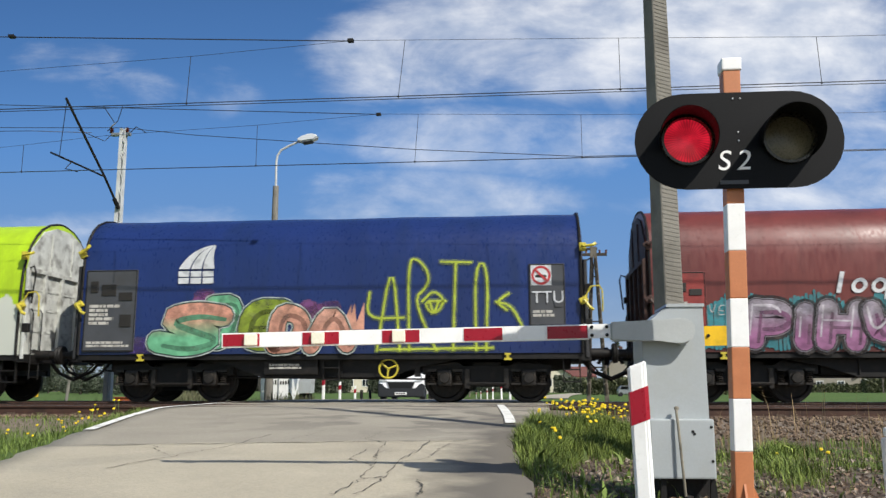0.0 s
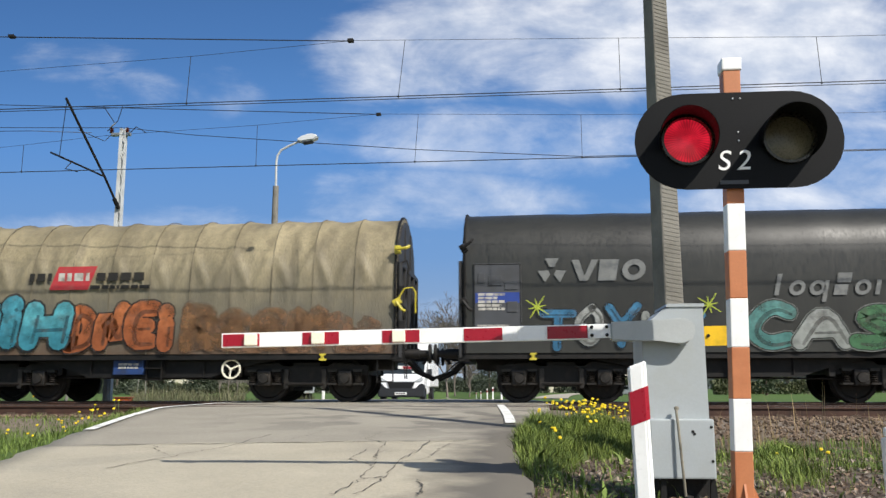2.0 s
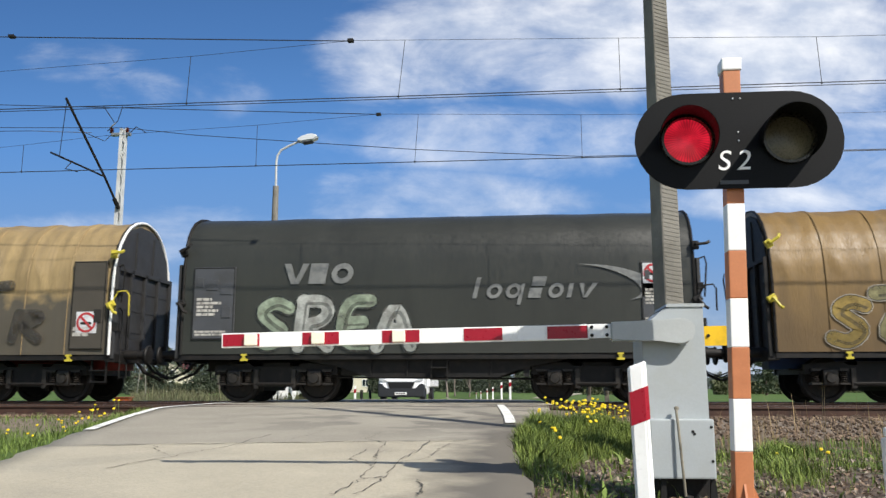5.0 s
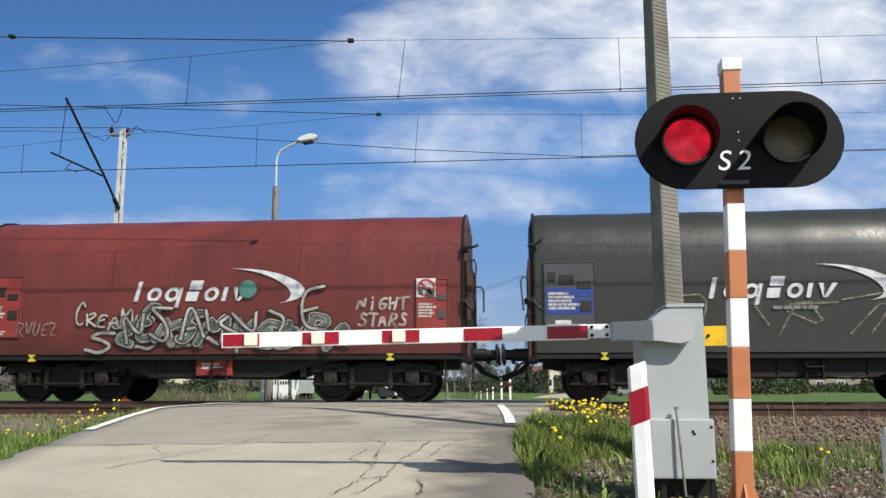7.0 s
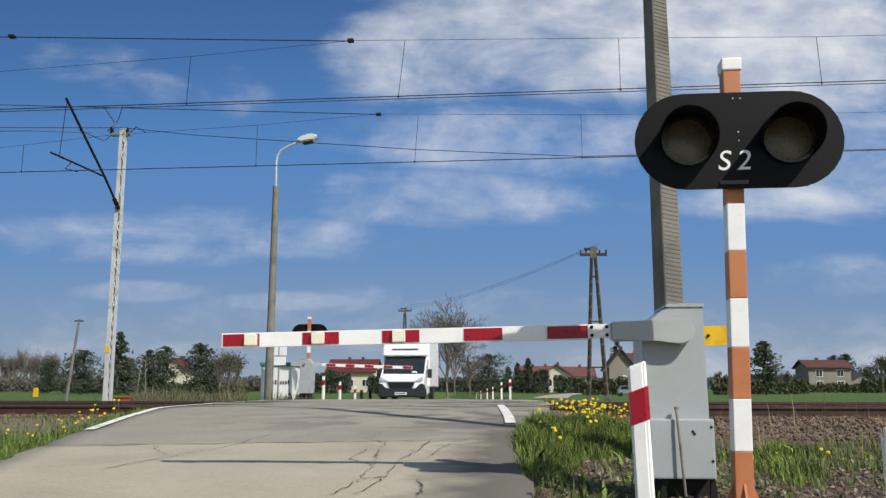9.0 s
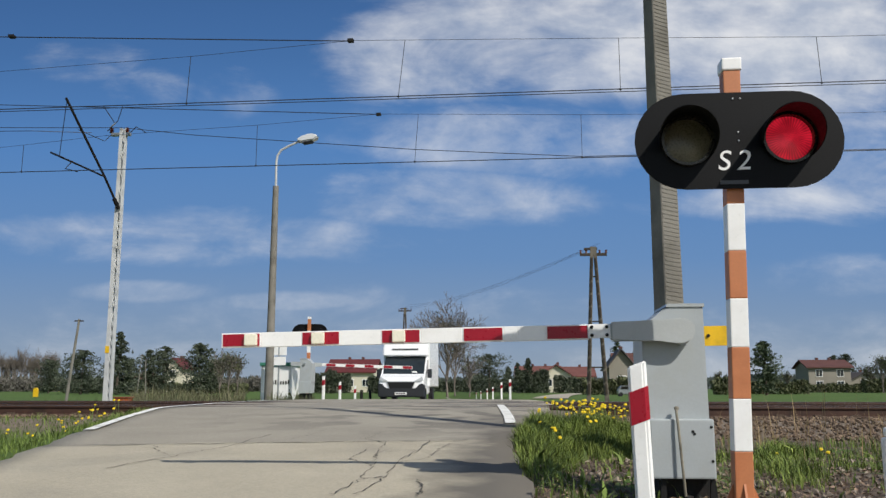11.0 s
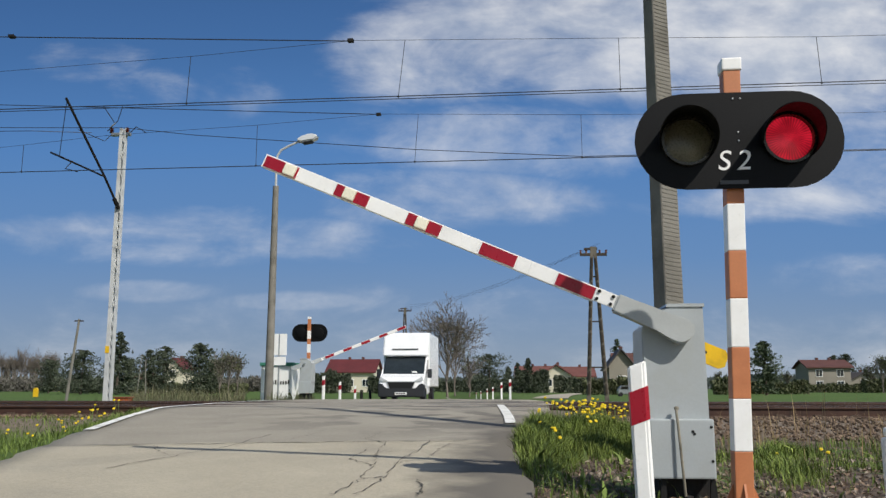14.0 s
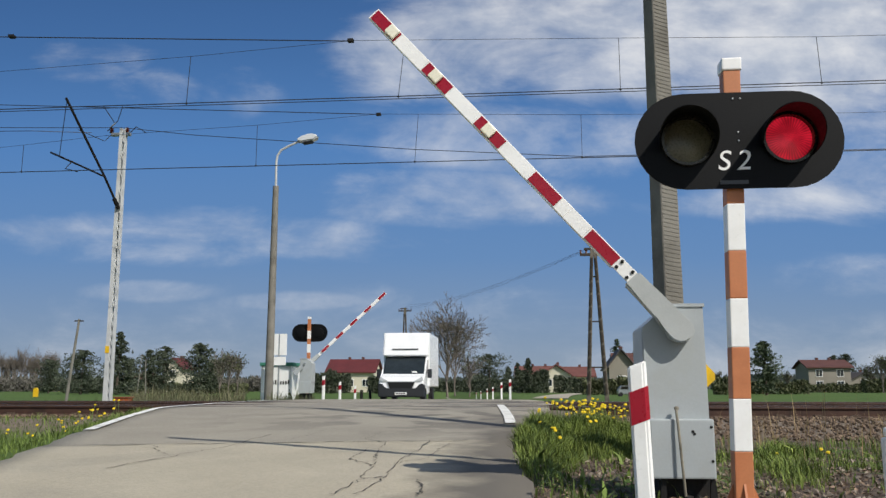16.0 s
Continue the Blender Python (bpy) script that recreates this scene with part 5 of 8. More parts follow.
def build_train():
    train = []
    # lime
    train.append(freight_wagon("lime green and white tarpaulin wagon with pale steel end", "round", 0, T_LIME, M_ENDPALE, 20))
    # blue with mint and peach piece
    w = freight_wagon("blue tarpaulin wagon with yellow tag and mint graffiti", "square", 0, T_BLUE, M_ENDGREY, 21, gable=M_ENDBLUE)
    plate(w, 0.11, 1.3, 1.1, 2.92, M_PLATE, 1)
    p = plate(w, 9.98, 10.74, 1.6, 2.93, M_PLATE, 2, low=True)
    no_smoking(p, 10.24, 2.68, 0.18)
    part("code_letters", lettering("TTU", 0.36, M_DECAL), None, p, m=pose(10.38, SIDE - 0.036, 2.2))
    sail_logo(w, 2.24, 2.59, 0.82, M_DECAL)
    blotches(w, 2.6, 3.1, 2.0, 2.35, 7, 0.24, "7a4a7c", 61, "purple sprayed haze")
    blotches(w, 4.9, 5.7, 1.9, 2.15, 8, 0.24, "7a4a7c", 62, "purple sprayed haze")
    blotches(w, 1.3, 1.9, 1.1, 1.3, 5, 0.2, "4a3a78", 63, "violet sprayed haze")
    spikes(w, 5.5, 6.4, 1.55, 2.2, 6, "dfa48c", 64)
    white_rim = [("c9d4cf", 0.11), ("23453e", 0.06)]
    piece(w, "S", 1.62, 3.45, 1.2, 2.05, 0.46, ["dd9f88/7fd0a0"], white_rim, 31, lift=0.012, widths=[1])
    piece(w, "J", 2.75, 3.75, 1.25, 2.25, 0.3, ["7fd0a0/74c698"], white_rim, 32, lift=0.002, widths=[1])
    piece(w, "E", 3.55, 4.75, 1.25, 2.05, 0.4, ["93a835/86982f"], white_rim, 33, lift=0.006, widths=[1])
    piece(w, "DA", 4.3, 6.15, 1.2, 2.0, 0.36, ["dfa48c/d79a84", "e2ab95/d99c86"], white_rim, 34, lift=0.016)
    bm, mist = bmesh.new(), bmesh.new()
    for q, pts in enumerate(([(6.55, 2.35), (6.48, 1.78), (7.3, 1.8)], [(6.72, 1.1), (7.04, 3.19), (7.22, 1.1)], [(7.42, 1.1), (7.38, 3.05), (7.6, 3.08), (7.85, 2.75), (7.8, 2.45), (7.5, 2.2), (8.0, 1.1)],
                             [(8.1, 3.0), (8.75, 2.98)], [(8.42, 2.98), (8.36, 1.1)], [(8.85, 1.1), (8.83, 2.95), (9.12, 2.95), (9.06, 1.1)], [(9.55, 2.3), (9.28, 2.12), (9.5, 1.95)], [(9.28, 2.12), (9.6, 2.05), (9.82, 1.62)],
                             [(7.7, 2.15), (7.95, 2.4), (8.2, 2.15), (7.95, 1.82), (7.7, 2.15), (8.2, 2.15)], [(7.85, 2.15), (7.95, 1.85), (8.05, 2.15)], [(6.8, 1.12), (9.2, 1.15)])):
        stroke(bm, rounded(pts), 0.046, SIDE - 0.016 - 0.0004 * q)
        stroke(mist, rounded(pts), 0.12, SIDE - 0.008 - 0.0004 * q)
    part("spray_tag", bm, M_SPRAYYELLOW, w, "soft yellow spray lines")
    part("spray_mist", mist, M_YELLOWMIST, w, "faint yellow overspray")
    underframe_box(w, 4.2, 5.4, 0.6, 0.92, M_DARKSTEEL, 71, "dark brake equipment box")
    brake_wheel(w, 6.95, M_LEVER)
    train.append(w)
    # red with pink piece
    w = freight_wagon("red-brown tarpaulin wagon with pink and teal graffiti", "square", 0, T_RED, M_ENDBROWN, 22, accent=M_ENDBROWN)
    plate(w, 0.15, 1.15, 1.4, 2.72, M_REDPLATE, 3)
    p = plate(w, 10.1, 10.85, 1.4, 2.7, M_REDPLATE, 4)
    no_smoking(p, 10.34, 2.5, 0.17)
    swoosh_logo(w, 3.76, 2.24, 1.0, M_DECAL)
    hatched_cloud(w, 1.1, 10.6, 1.08, 2.24, "37858e", 33)
    piece(w, "PIHWDSMEF", 1.9, 10.2, 1.25, 1.95, 0.38, ["a39aa6/b072a0", "9a93a0/aa6c9a", "a8a0ab/b57aa6"], [("1a1518", 0.2), ("8d8a92", 0.07), ("2a1c26", 0.04)], 34, shine="d6d0d8", lift=0.012, jitter=0.06)
    thin_tag(w, "VEZ", 1.15, 1.7, 1.8, 2.0, 0.02, "b9b3b0", 35)
    underframe_box(w, 5.18, 5.99, 0.58, 0.96, M_REDPLATE, 72, "red-brown equipment box with small writing")
    train.append(w)
    # beige hooped
    w = freight_wagon("weathered beige hooped tarpaulin wagon with teal and orange graffiti", "round", 12, T_BEIGE, M_ENDGREY, 23)
    plate(w, 0.05, 0.93, 1.85, 3.08, surface("blue_grey_panel", "66737e", 0.5, 0.1, 2, 40, 0.1), 5)
    bars(w, "small_writing", 0.1, 0.8, 1.45, 1.75, 2, M_DIRTYDECAL, 73, y=SIDE - 0.012)
    freight_bands(w, 3.22, 2.48, 0.96)
    piece(w, "CIH", 0.95, 3.75, 1.28, 2.08, 0.46, ["4fa9b8/3f93a6", "4a9db0/3a8a9d", "5cb0bd/3f93a6"], [("182226", 0.1)], 36, lift=0.006, jitter=0.09)
    piece(w, "DNEI", 3.65, 6.15, 1.25, 2.0, 0.36, ["b5673a/a85f36", "bd7042/a85f36"], [("2c1d16", 0.08)], 37, lift=0.006, jitter=0.08)
    piece(w, "RSEM", 6.3, 9.6, 1.25, 2.0, 0.3, ["8f6a48/85613f"], [("7d5f44", 0.08)], 38, shade=False, jitter=0.1, coat=0.5)
    blotches(w, 6.2, 10.7, 1.15, 1.7, 26, 0.3, "7f5f45", 39, "rubbed brown paint")
    underframe_box(w, 4.75, 5.45, 0.6, 0.95, M_BLUESILL, 74, "dull blue equipment box")
    brake_wheel(w, 7.45, M_CREAM)
    train.append(w)
    # dark grey with trefoil
    w = freight_wagon("dark grey tarpaulin wagon with blue and green graffiti", "square", 0, T_GREY, M_ENDGREY, 24, accent=M_DARKSTEEL)
    p = plate(w, 0.2, 1.22, 1.45, 2.95, M_PLATE, 6)
    bm = bmesh.new()
    box(bm, 0.24, 1.18, SIDE - 0.018, SIDE - 0.0125, 2.1, 2.32)
    part("blue_notice", bm, M_BLUEDECAL, p, "narrow blue notice strip")
    p = plate(w, 9.98, 10.74, 1.6, 2.95, M_PLATE, 7)
    no_smoking(p, 10.24, 2.7, 0.18)
    bm = bmesh.new()
    box(bm, 10.0, 10.72, SIDE - 0.02, SIDE - 0.013, 1.72, 2.1)
    part("blue_notice", bm, M_BLUEDECAL, p, "blue notice panel")
    bm = bmesh.new()
    for k in range(3):
        a = math.tau * k / 3 + math.pi / 2
        bm.faces.new([bm.verts.new((1.88 + r * math.cos(a + d), SIDE - 0.012, 2.78 + r * math.sin(a + d))) for r, d in ((0.09, -0.6), (0.3, -0.5), (0.3, 0.5), (0.09, 0.6))])
    part("trefoil_mark", bm, M_DIMDECAL, w, "pale three-lobed mark")
    three_blocks(w, 2.3, 2.55, 1.08, M_DIMDECAL)
    swoosh_logo(w, 6.42, 2.2, 1.02, M_DIMDECAL)
    piece(w, "TOYKS", 1.6, 5.0, 1.15, 1.9, 0.17, ["3a7da6/35749a", "a5a8a4/8f948f", "3f82aa/35749a", "9ba09b/8f948f"], [("20282c", 0.06)], 41, lift=0.004, jitter=0.1)
    piece(w, "CASH", 5.75, 9.95, 1.2, 1.95, 0.3, ["5f9a94/55908a", "aeb2ad/a2a7a1", "4b8055/45794f", "8b8f8a/7d827d"], [("8d918c", 0.08), ("22302a", 0.05)], 42, lift=0.008, jitter=0.08)
    for cx, cz in ((1.55, 2.0), (5.1, 2.02)):
        bm = bmesh.new()
        for q in range(4):
            a = math.pi * q / 4 + 0.2
            r = 0.28 if q % 2 else 0.18
            stroke(bm, [(cx - r * math.cos(a), cz - r * math.sin(a)), (cx, cz), (cx + r * math.cos(a), cz + r * math.sin(a))], 0.035, SIDE - 0.03 - 0.001 * q, 0.8)
        part("spray_tag", bm, M_SPRAYYELLOW, w, "small yellow sprayed star")
    train.append(w)
    # second blue
    w = freight_wagon("blue tarpaulin wagon with long yellow sprayed tag", "square", 0, T_BLUE, M_ENDGREY, 25, gable=M_ENDBLUE)
    plate(w, 0.12, 1.25, 1.15, 2.97, M_BLUEPLATE, 8)
    p = plate(w, 9.94, 10.68, 1.4, 2.92, M_BLUEPLATE, 9, low=True)
    no_smoking(p, 10.18, 2.68, 0.18)
    part("code_letters", lettering("TTU", 0.36, M_DECAL), None, p, m=pose(10.32, SIDE - 0.036, 2.2))
    sail_logo(w, 2.2, 2.61, 0.81, M_DECAL)
    bm, mist = bmesh.new(), bmesh.new()
    oval = [(8.32 + 1.0 * math.cos(a), 1.92 + 0.5 * math.sin(a)) for a in (math.tau * k / 24 for k in range(25))]
    for q, pts in enumerate(([(3.2, 2.3), (2.7, 2.56), (3.05, 2.7)], [(2.7, 2.56), (3.75, 2.35), (3.25, 1.3), (3.75, 1.25), (3.85, 1.7)], [(3.85, 1.55), (4.16, 2.85), (4.3, 1.5)], [(3.85, 1.95), (4.35, 1.98)],
                             [(4.5, 1.5), (4.4, 2.76), (4.85, 2.85), (5.3, 2.6), (5.1, 2.2), (4.6, 1.98), (5.6, 1.5)], [(5.5, 2.4), (5.82, 2.68), (6.0, 2.3)], [(5.82, 2.68), (5.62, 2.2), (6.4, 2.3), (7.3, 2.1)],
                             [(6.82, 3.2), (6.4, 1.3)], oval, [(7.65, 1.92), (8.3, 1.98), (9.0, 1.93)])):
        stroke(bm, rounded(pts), 0.046, SIDE - 0.016 - 0.0004 * q)
        stroke(mist, rounded(pts), 0.12, SIDE - 0.008 - 0.0004 * q)
    part("spray_mist", mist, M_YELLOWMIST, w, "faint yellow overspray")
    for k in range(8):
        u = k / 7
        stroke(bm, [(7.75 + 1.35 * u, 2.28 + 0.12 * math.sin(math.pi * u)), (7.45 + 2.0 * u, 2.72 + 0.18 * math.sin(math.pi * u))], 0.05, SIDE - 0.021 - 0.0004 * k)
        stroke(bm, [(7.7 + 1.25 * u, 1.62), (7.55 + 1.5 * u, 1.25)], 0.05, SIDE - 0.021 - 0.0004 * k)
    part("spray_tag", bm, M_SPRAYYELLOW, w, "soft yellow spray lines")
    bm = bmesh.new()
    for k in range(4):
        stroke(bm, rounded([(2.16 + 0.17 * q, 2.16 - 0.06 * k + 0.09 * ((q * 7 + k * 3) % 3 - 1)) for q in range(6)]), 0.02, SIDE - 0.012 - 0.0004 * k)
    part("scribble", bm, M_DIMDECAL, w, "thin pale scribble")
    thin_tag(w, "MOBY", 2.2, 2.9, 1.68, 1.9, 0.02, "7f8894", 43, "thin pale scribbled word")
    bars(w, "small_writing", 4.9, 5.6, 1.55, 1.8, 3, M_DIMDECAL, 14, y=SIDE - 0.012)
    train.append(w)
    # tan hooped with red sill
    w = freight_wagon("tan and grimy grey hooped tarpaulin wagon with dark graffiti", "round", 11, T_TAN, M_ENDGREY, 26, sill=M_REDSILL, hooks=(0.9, 10.2))
    part("edge_hoop", shared("edge_hoop", lambda bm: g_hoop(bm, "round"), M_WHITE), None, w, "pale painted end hoop", m=pose(-0.03, 0, 0))
    part("edge_hoop", shared("edge_hoop", lambda bm: g_hoop(bm, "round"), M_WHITE), None, w, "pale painted end hoop", m=pose(LENGTH + 0.03, 0, 0))
    brown = surface("brown_grey_panel", "48433b", 0.6, 0.1, 2, 40, 0.1)
    plate(w, 0.0, 0.93, 1.15, 3.17, brown, 10)
    bars(w, "small_writing", 0.15, 0.85, 1.5, 2.2, 5, M_DECAL, 75, y=SIDE - 0.03)
    p = plate(w, 10.2, 10.98, 1.15, 3.13, brown, 11, low=True)
    no_smoking(p, 10.58, 1.75, 0.2)
    piece(w, "KAVNEAKTR", 1.2, 9.6, 1.3, 2.25, 0.2, ["57534b/4b4842", "5d5950/4f4c45"], [("6f695d", 0.05), ("403e38", 0.03)], 45, shade=False, jitter=0.22, coat=0.5)
    for x0, h in ((1.35, 2.9), (3.05, 2.95), (6.4, 2.9)):
        bm = bmesh.new()
        bm.faces.new([bm.verts.new((u, SIDE - 0.002, v)) for u, v in ((x0, 2.1), (x0 + 0.3, 2.1), (x0 + 0.22, h - 0.25), (x0 + 0.05, h))])
        part("graffiti_spikes", bm, spray("55514a", 0.6), w)
    bm = bmesh.new()
    box(bm, 1.97, 3.49, SIDE - 0.03, -1.40, 0.68, 1.03, 0.01)
    p = part("load_table", bm, M_PLATE, w, "dark load table panel")
    bars(p, "small_writing", 2.05, 2.95, 0.74, 0.98, 4, M_DIRTYDECAL, 15, y=SIDE - 0.035)
    for k, x in enumerate((4.3, 5.5, 6.5)):
        underframe_box(w, x, x + 0.7, 0.6, 0.98, M_REDSILL, 76 + k, "faded red equipment box")
    brake_wheel(w, 3.85, M_LEVER)
    train.append(w)
    # grey with green and white piece
    w = freight_wagon("mid grey tarpaulin wagon with pale green graffiti", "square", 0, T_SLATE, M_ENDGREY, 27, accent=M_DARKSTEEL)
    plate(w, 0.25, 1.2, 1.35, 2.95, M_PLATE, 16)
    three_blocks(w, 2.3, 2.55, 1.08, M_DIMDECAL)
    p = plate(w, 9.98, 10.74, 1.6, 2.95, M_PLATE, 22)
    no_smoking(p, 10.24, 2.7, 0.18)
    swoosh_logo(w, 6.42, 2.2, 1.02, M_DIMDECAL)
    piece(w, "SREA", 1.6, 5.2, 1.2, 2.2, 0.28, ["9aa892/8c9a86", "b5b8b2/a8aca6"], [("3a3f3c", 0.08)], 47, lift=0.006)
    train.append(w)
    # ochre hooped
    w = freight_wagon("ochre hooped tarpaulin wagon with dark red graffiti", "round", 10, T_OCHRE, M_DARKSTEEL, 28, sill=M_BLUESILL)
    freight_bands(w, 3.25, 2.56, 0.96)
    piece(w, "SZT", 1.0, 3.75, 1.2, 2.15, 0.28, ["9d8540/8f7a3a", "8f8a60/7f7a52"], [("c6c0b0", 0.07), ("3a3222", 0.04)], 51, lift=0.006, jitter=0.1)
    thin_tag(w, "KOMENDA", 3.85, 5.7, 1.75, 2.05, 0.035, "8b7688", 52, "thin lavender sprayed tag")
    blotches(w, 6.6, 10.9, 1.2, 2.15, 46, 0.24, "40301f", 53, "dark rubbed paint")
    piece(w, "EMERS", 6.75, 10.8, 1.2, 2.1, 0.2, ["3a261d/33211a", "412a20/38241c"], [("6e2a26", 0.12), ("8a857c", 0.035), ("5a2420", 0.02)], 54, lift=0.01, jitter=0.2, shade=False, coat=0.55)
    for k, x in enumerate((2.7, 4.1, 5.2)):
        underframe_box(w, x, x + 0.85, 0.58, 0.95, M_BLUESILL, 80 + k, "blue equipment box")
    bm = bmesh.new()
    tube(bm, [(5.9, -1.36, 0.62), (6.7, -1.36, 0.62)], 0.025, 6)
    part("lever_bar", bm, M_LEVER, w, "yellow brake lever")
    brake_wheel(w, 7.2, M_LEVER)
    train.append(w)
    # second red
    w = freight_wagon("faded red tarpaulin wagon with white and grey graffiti", "square", 0, T_RED, M_ENDBROWN, 29, accent=M_DARKSTEEL)
    plate(w, 0.12, 1.12, 1.4, 2.8, M_REDPLATE, 17)
    p = plate(w, 10.04, 10.76, 1.4, 2.64, M_REDPLATE, 18)
    no_smoking(p, 10.28, 2.44, 0.17)
    swoosh_logo(w, 3.74, 2.2, 1.02, M_DECAL)
    bm = bmesh.new()
    lathe(bm, [(0, 0.002), (0.2, 0.002), (0.2, 0)], 18, Matrix.Translation((6.35, SIDE - 0.03, 2.45)) @ Matrix.Rotation(radians(90), 4, "X"))
    part("paint_dot", bm, spray("4f8a7c"), w, "round teal paint dot")
    thin_tag(w, "RVUEZ", 1.05, 2.0, 1.45, 1.75, 0.025, "a39a96", 55)
    piece(w, "CREAMUS", 2.4, 4.3, 1.6, 2.05, 0.045, ["c4bcb6"], [("3a2422", 0.04)], 56, shade=False, lift=0.02, jitter=0.1)
    piece(w, "ZEKSMVEWRA", 3.2, 8.6, 1.25, 1.98, 0.11, ["575c58/6f7f78", "464c48/5f726a", "6a6d69/86928c"], [("26201f", 0.16), ("bdb7b1", 0.075), ("33302e", 0.02)], 57, lift=0.03, jitter=0.2, shine="aab0ac", lean=0.4)
    piece(w, "NSAKVZE", 3.5, 8.2, 1.3, 2.1, 0.06, ["c0bab4"], [("221d1c", 0.06)], 65, shade=False, lift=0.05, jitter=0.25, lean=-0.2)
    piece(w, "SWZNKU", 2.6, 7.6, 1.1, 1.5, 0.07, ["b3ada8"], [("2c2524", 0.05)], 58, shade=False, lift=0.008, jitter=0.12)
    thin_tag(w, "NIGHT", 8.75, 9.9, 1.98, 2.24, 0.05, "c2bab4", 59, "pale sprayed word")
    thin_tag(w, "STARS", 8.8, 9.9, 1.62, 1.9, 0.05, "c2bab4", 60, "pale sprayed word")
    underframe_box(w, 5.18, 5.99, 0.58, 0.96, M_REDPLATE, 83, "red-brown equipment box with small writing")
    train.append(w)
    # slate, last
    w = freight_wagon("slate grey tarpaulin wagon with white swoosh at the train's end", "square", 0, T_SLATE, M_ENDBROWN, 30, accent=M_DARKSTEEL, last=True)
    p = plate(w, 0.2, 1.3, 1.45, 2.96, M_PLATE, 19)
    for z0, z1, mt in ((2.22, 2.4, M_BLUEDECAL), (1.85, 2.18, M_BLUEDECAL), (1.5, 1.72, M_DECAL)):
        bm = bmesh.new()
        box(bm, 0.26 if mt is M_BLUEDECAL else 0.45, 1.24 if mt is M_BLUEDECAL else 0.78, SIDE - 0.018, SIDE - 0.0125, z0, z1)
        part("notice", bm, mt, p, "small notice strip")
    p = plate(w, 10.0, 10.82, 1.55, 2.95, M_PLATE, 20)
    no_smoking(p, 10.3, 2.68, 0.19)
    bm = bmesh.new()
    box(bm, 10.04, 10.78, SIDE - 0.02, SIDE - 0.013, 1.8, 2.12)
    part("blue_notice", bm, M_BLUEDECAL, p, "blue notice panel")
    swoosh_logo(w, 3.62, 2.15, 1.0, M_DECAL)
    bars(w, "small_writing", 4.91, 6.25, 1.9, 2.0, 1, M_DIMDECAL, 21, y=SIDE - 0.012)
    for pts in ([(8.0, 2.55), (8.7, 2.0), (8.75, 2.3)], [(8.1, 2.2), (8.6, 2.1), (9.25, 2.52)], [(8.7, 2.0), (9.0, 1.85)], [(9.4, 2.1), (9.8, 1.9)], [(9.45, 1.75), (9.8, 2.05)]):
        bm = bmesh.new()
        stroke(bm, rounded(pts, 1), 0.05, SIDE - 0.02)
        part("scribble", bm, M_FAINT, w, "pale sprayed dash")
    for pts in ([(2.96, 2.22), (3.6, 2.24), (3.5, 1.65), (3.1, 1.6), (2.96, 2.22)], [(3.9, 1.5), (4.4, 2.2), (4.8, 1.6)], [(5.0, 1.4), (5.5, 2.25), (6.0, 1.5), (4.9, 2.0), (6.2, 2.05)], [(6.4, 1.4), (7.2, 2.2), (7.4, 1.5)], [(6.3, 2.1), (7.5, 2.3), (6.8, 1.4)], [(2.2, 1.4), (2.6, 1.9), (3.0, 1.3)]):
        bm = bmesh.new()
        stroke(bm, rounded(pts, 1), 0.035, SIDE - 0.022)
        part("scribble", bm, M_FAINT, w, "thin pale scribble")
    train.append(w)
    return train


train = build_train()


# ---- crossing signals ----
def stadium(hw, hh, n=14):
    pts = []
    for s, a0 in ((1, -90), (-1, 90)):
        for k in range(n + 1):
            a = radians(a0 + 180 * k / n)
            pts.append((s * (hw - hh) + hh * math.cos(a), hh * math.sin(a)))
    return pts


def lit_lens_material():
    m = bpy.data.materials.new("lit_red_lens")
    m.use_nodes = True
    t = m.node_tree
    N, L = t.nodes.new, t.links.new
    b = t.nodes["Principled BSDF"]
    co = N("ShaderNodeTexCoord")
    sep = N("ShaderNodeSeparateXYZ")
    L(co.outputs["Object"], sep.inputs[0])
    at2 = N("ShaderNodeMath")
    at2.operation = "ARCTAN2"
    L(sep.outputs[2], at2.inputs[0]), L(sep.outputs[0], at2.inputs[1])
    sc = N("ShaderNodeMath")
    sc.operation = "MULTIPLY"
    sc.inputs[1].default_value = 44
    L(at2.outputs[0], sc.inputs[0])
    sn = N("ShaderNodeMath")
    sn.operation = "SINE"
    L(sc.outputs[0], sn.inputs[0])
    nz = N("ShaderNodeTexNoise")
    nz.inputs["Scale"].default_value = 14
    L(co.outputs["Object"], nz.inputs["Vector"])
    ad = N("ShaderNodeMath")
    ad.operation = "MULTIPLY_ADD"
    ad.inputs[1].default_value = 0.2
    L(sn.outputs[0], ad.inputs[0]), L(nz.outputs[0], ad.inputs[2])
    r = N("ShaderNodeMapRange")
    r.inputs[1].default_value, r.inputs[2].default_value, r.inputs[3].default_value, r.inputs[4].default_value = 0.3, 0.8, 0.4, 1.3
    L(ad.outputs[0], r.inputs[0])
    b.inputs["Base Color"].default_value = (0.25, 0.01, 0.015, 1)
    b.inputs["Emission Color"].default_value = (0.46, 0.010, 0.026, 1)
    L(r.outputs[0], b.inputs["Emission Strength"])
    b.inputs["Roughness"].default_value = 0.3
    return m


M_LIT = lit_lens_material()
M_UNLIT = surface("smoked_lens", "6e6754", 0.3, 0.25, 9, 90, 0.1)


M_RING = surface("dark_metal_ring", "4a453c", 0.3, 0.15, 5, 60, 0.03, metal=0.7)


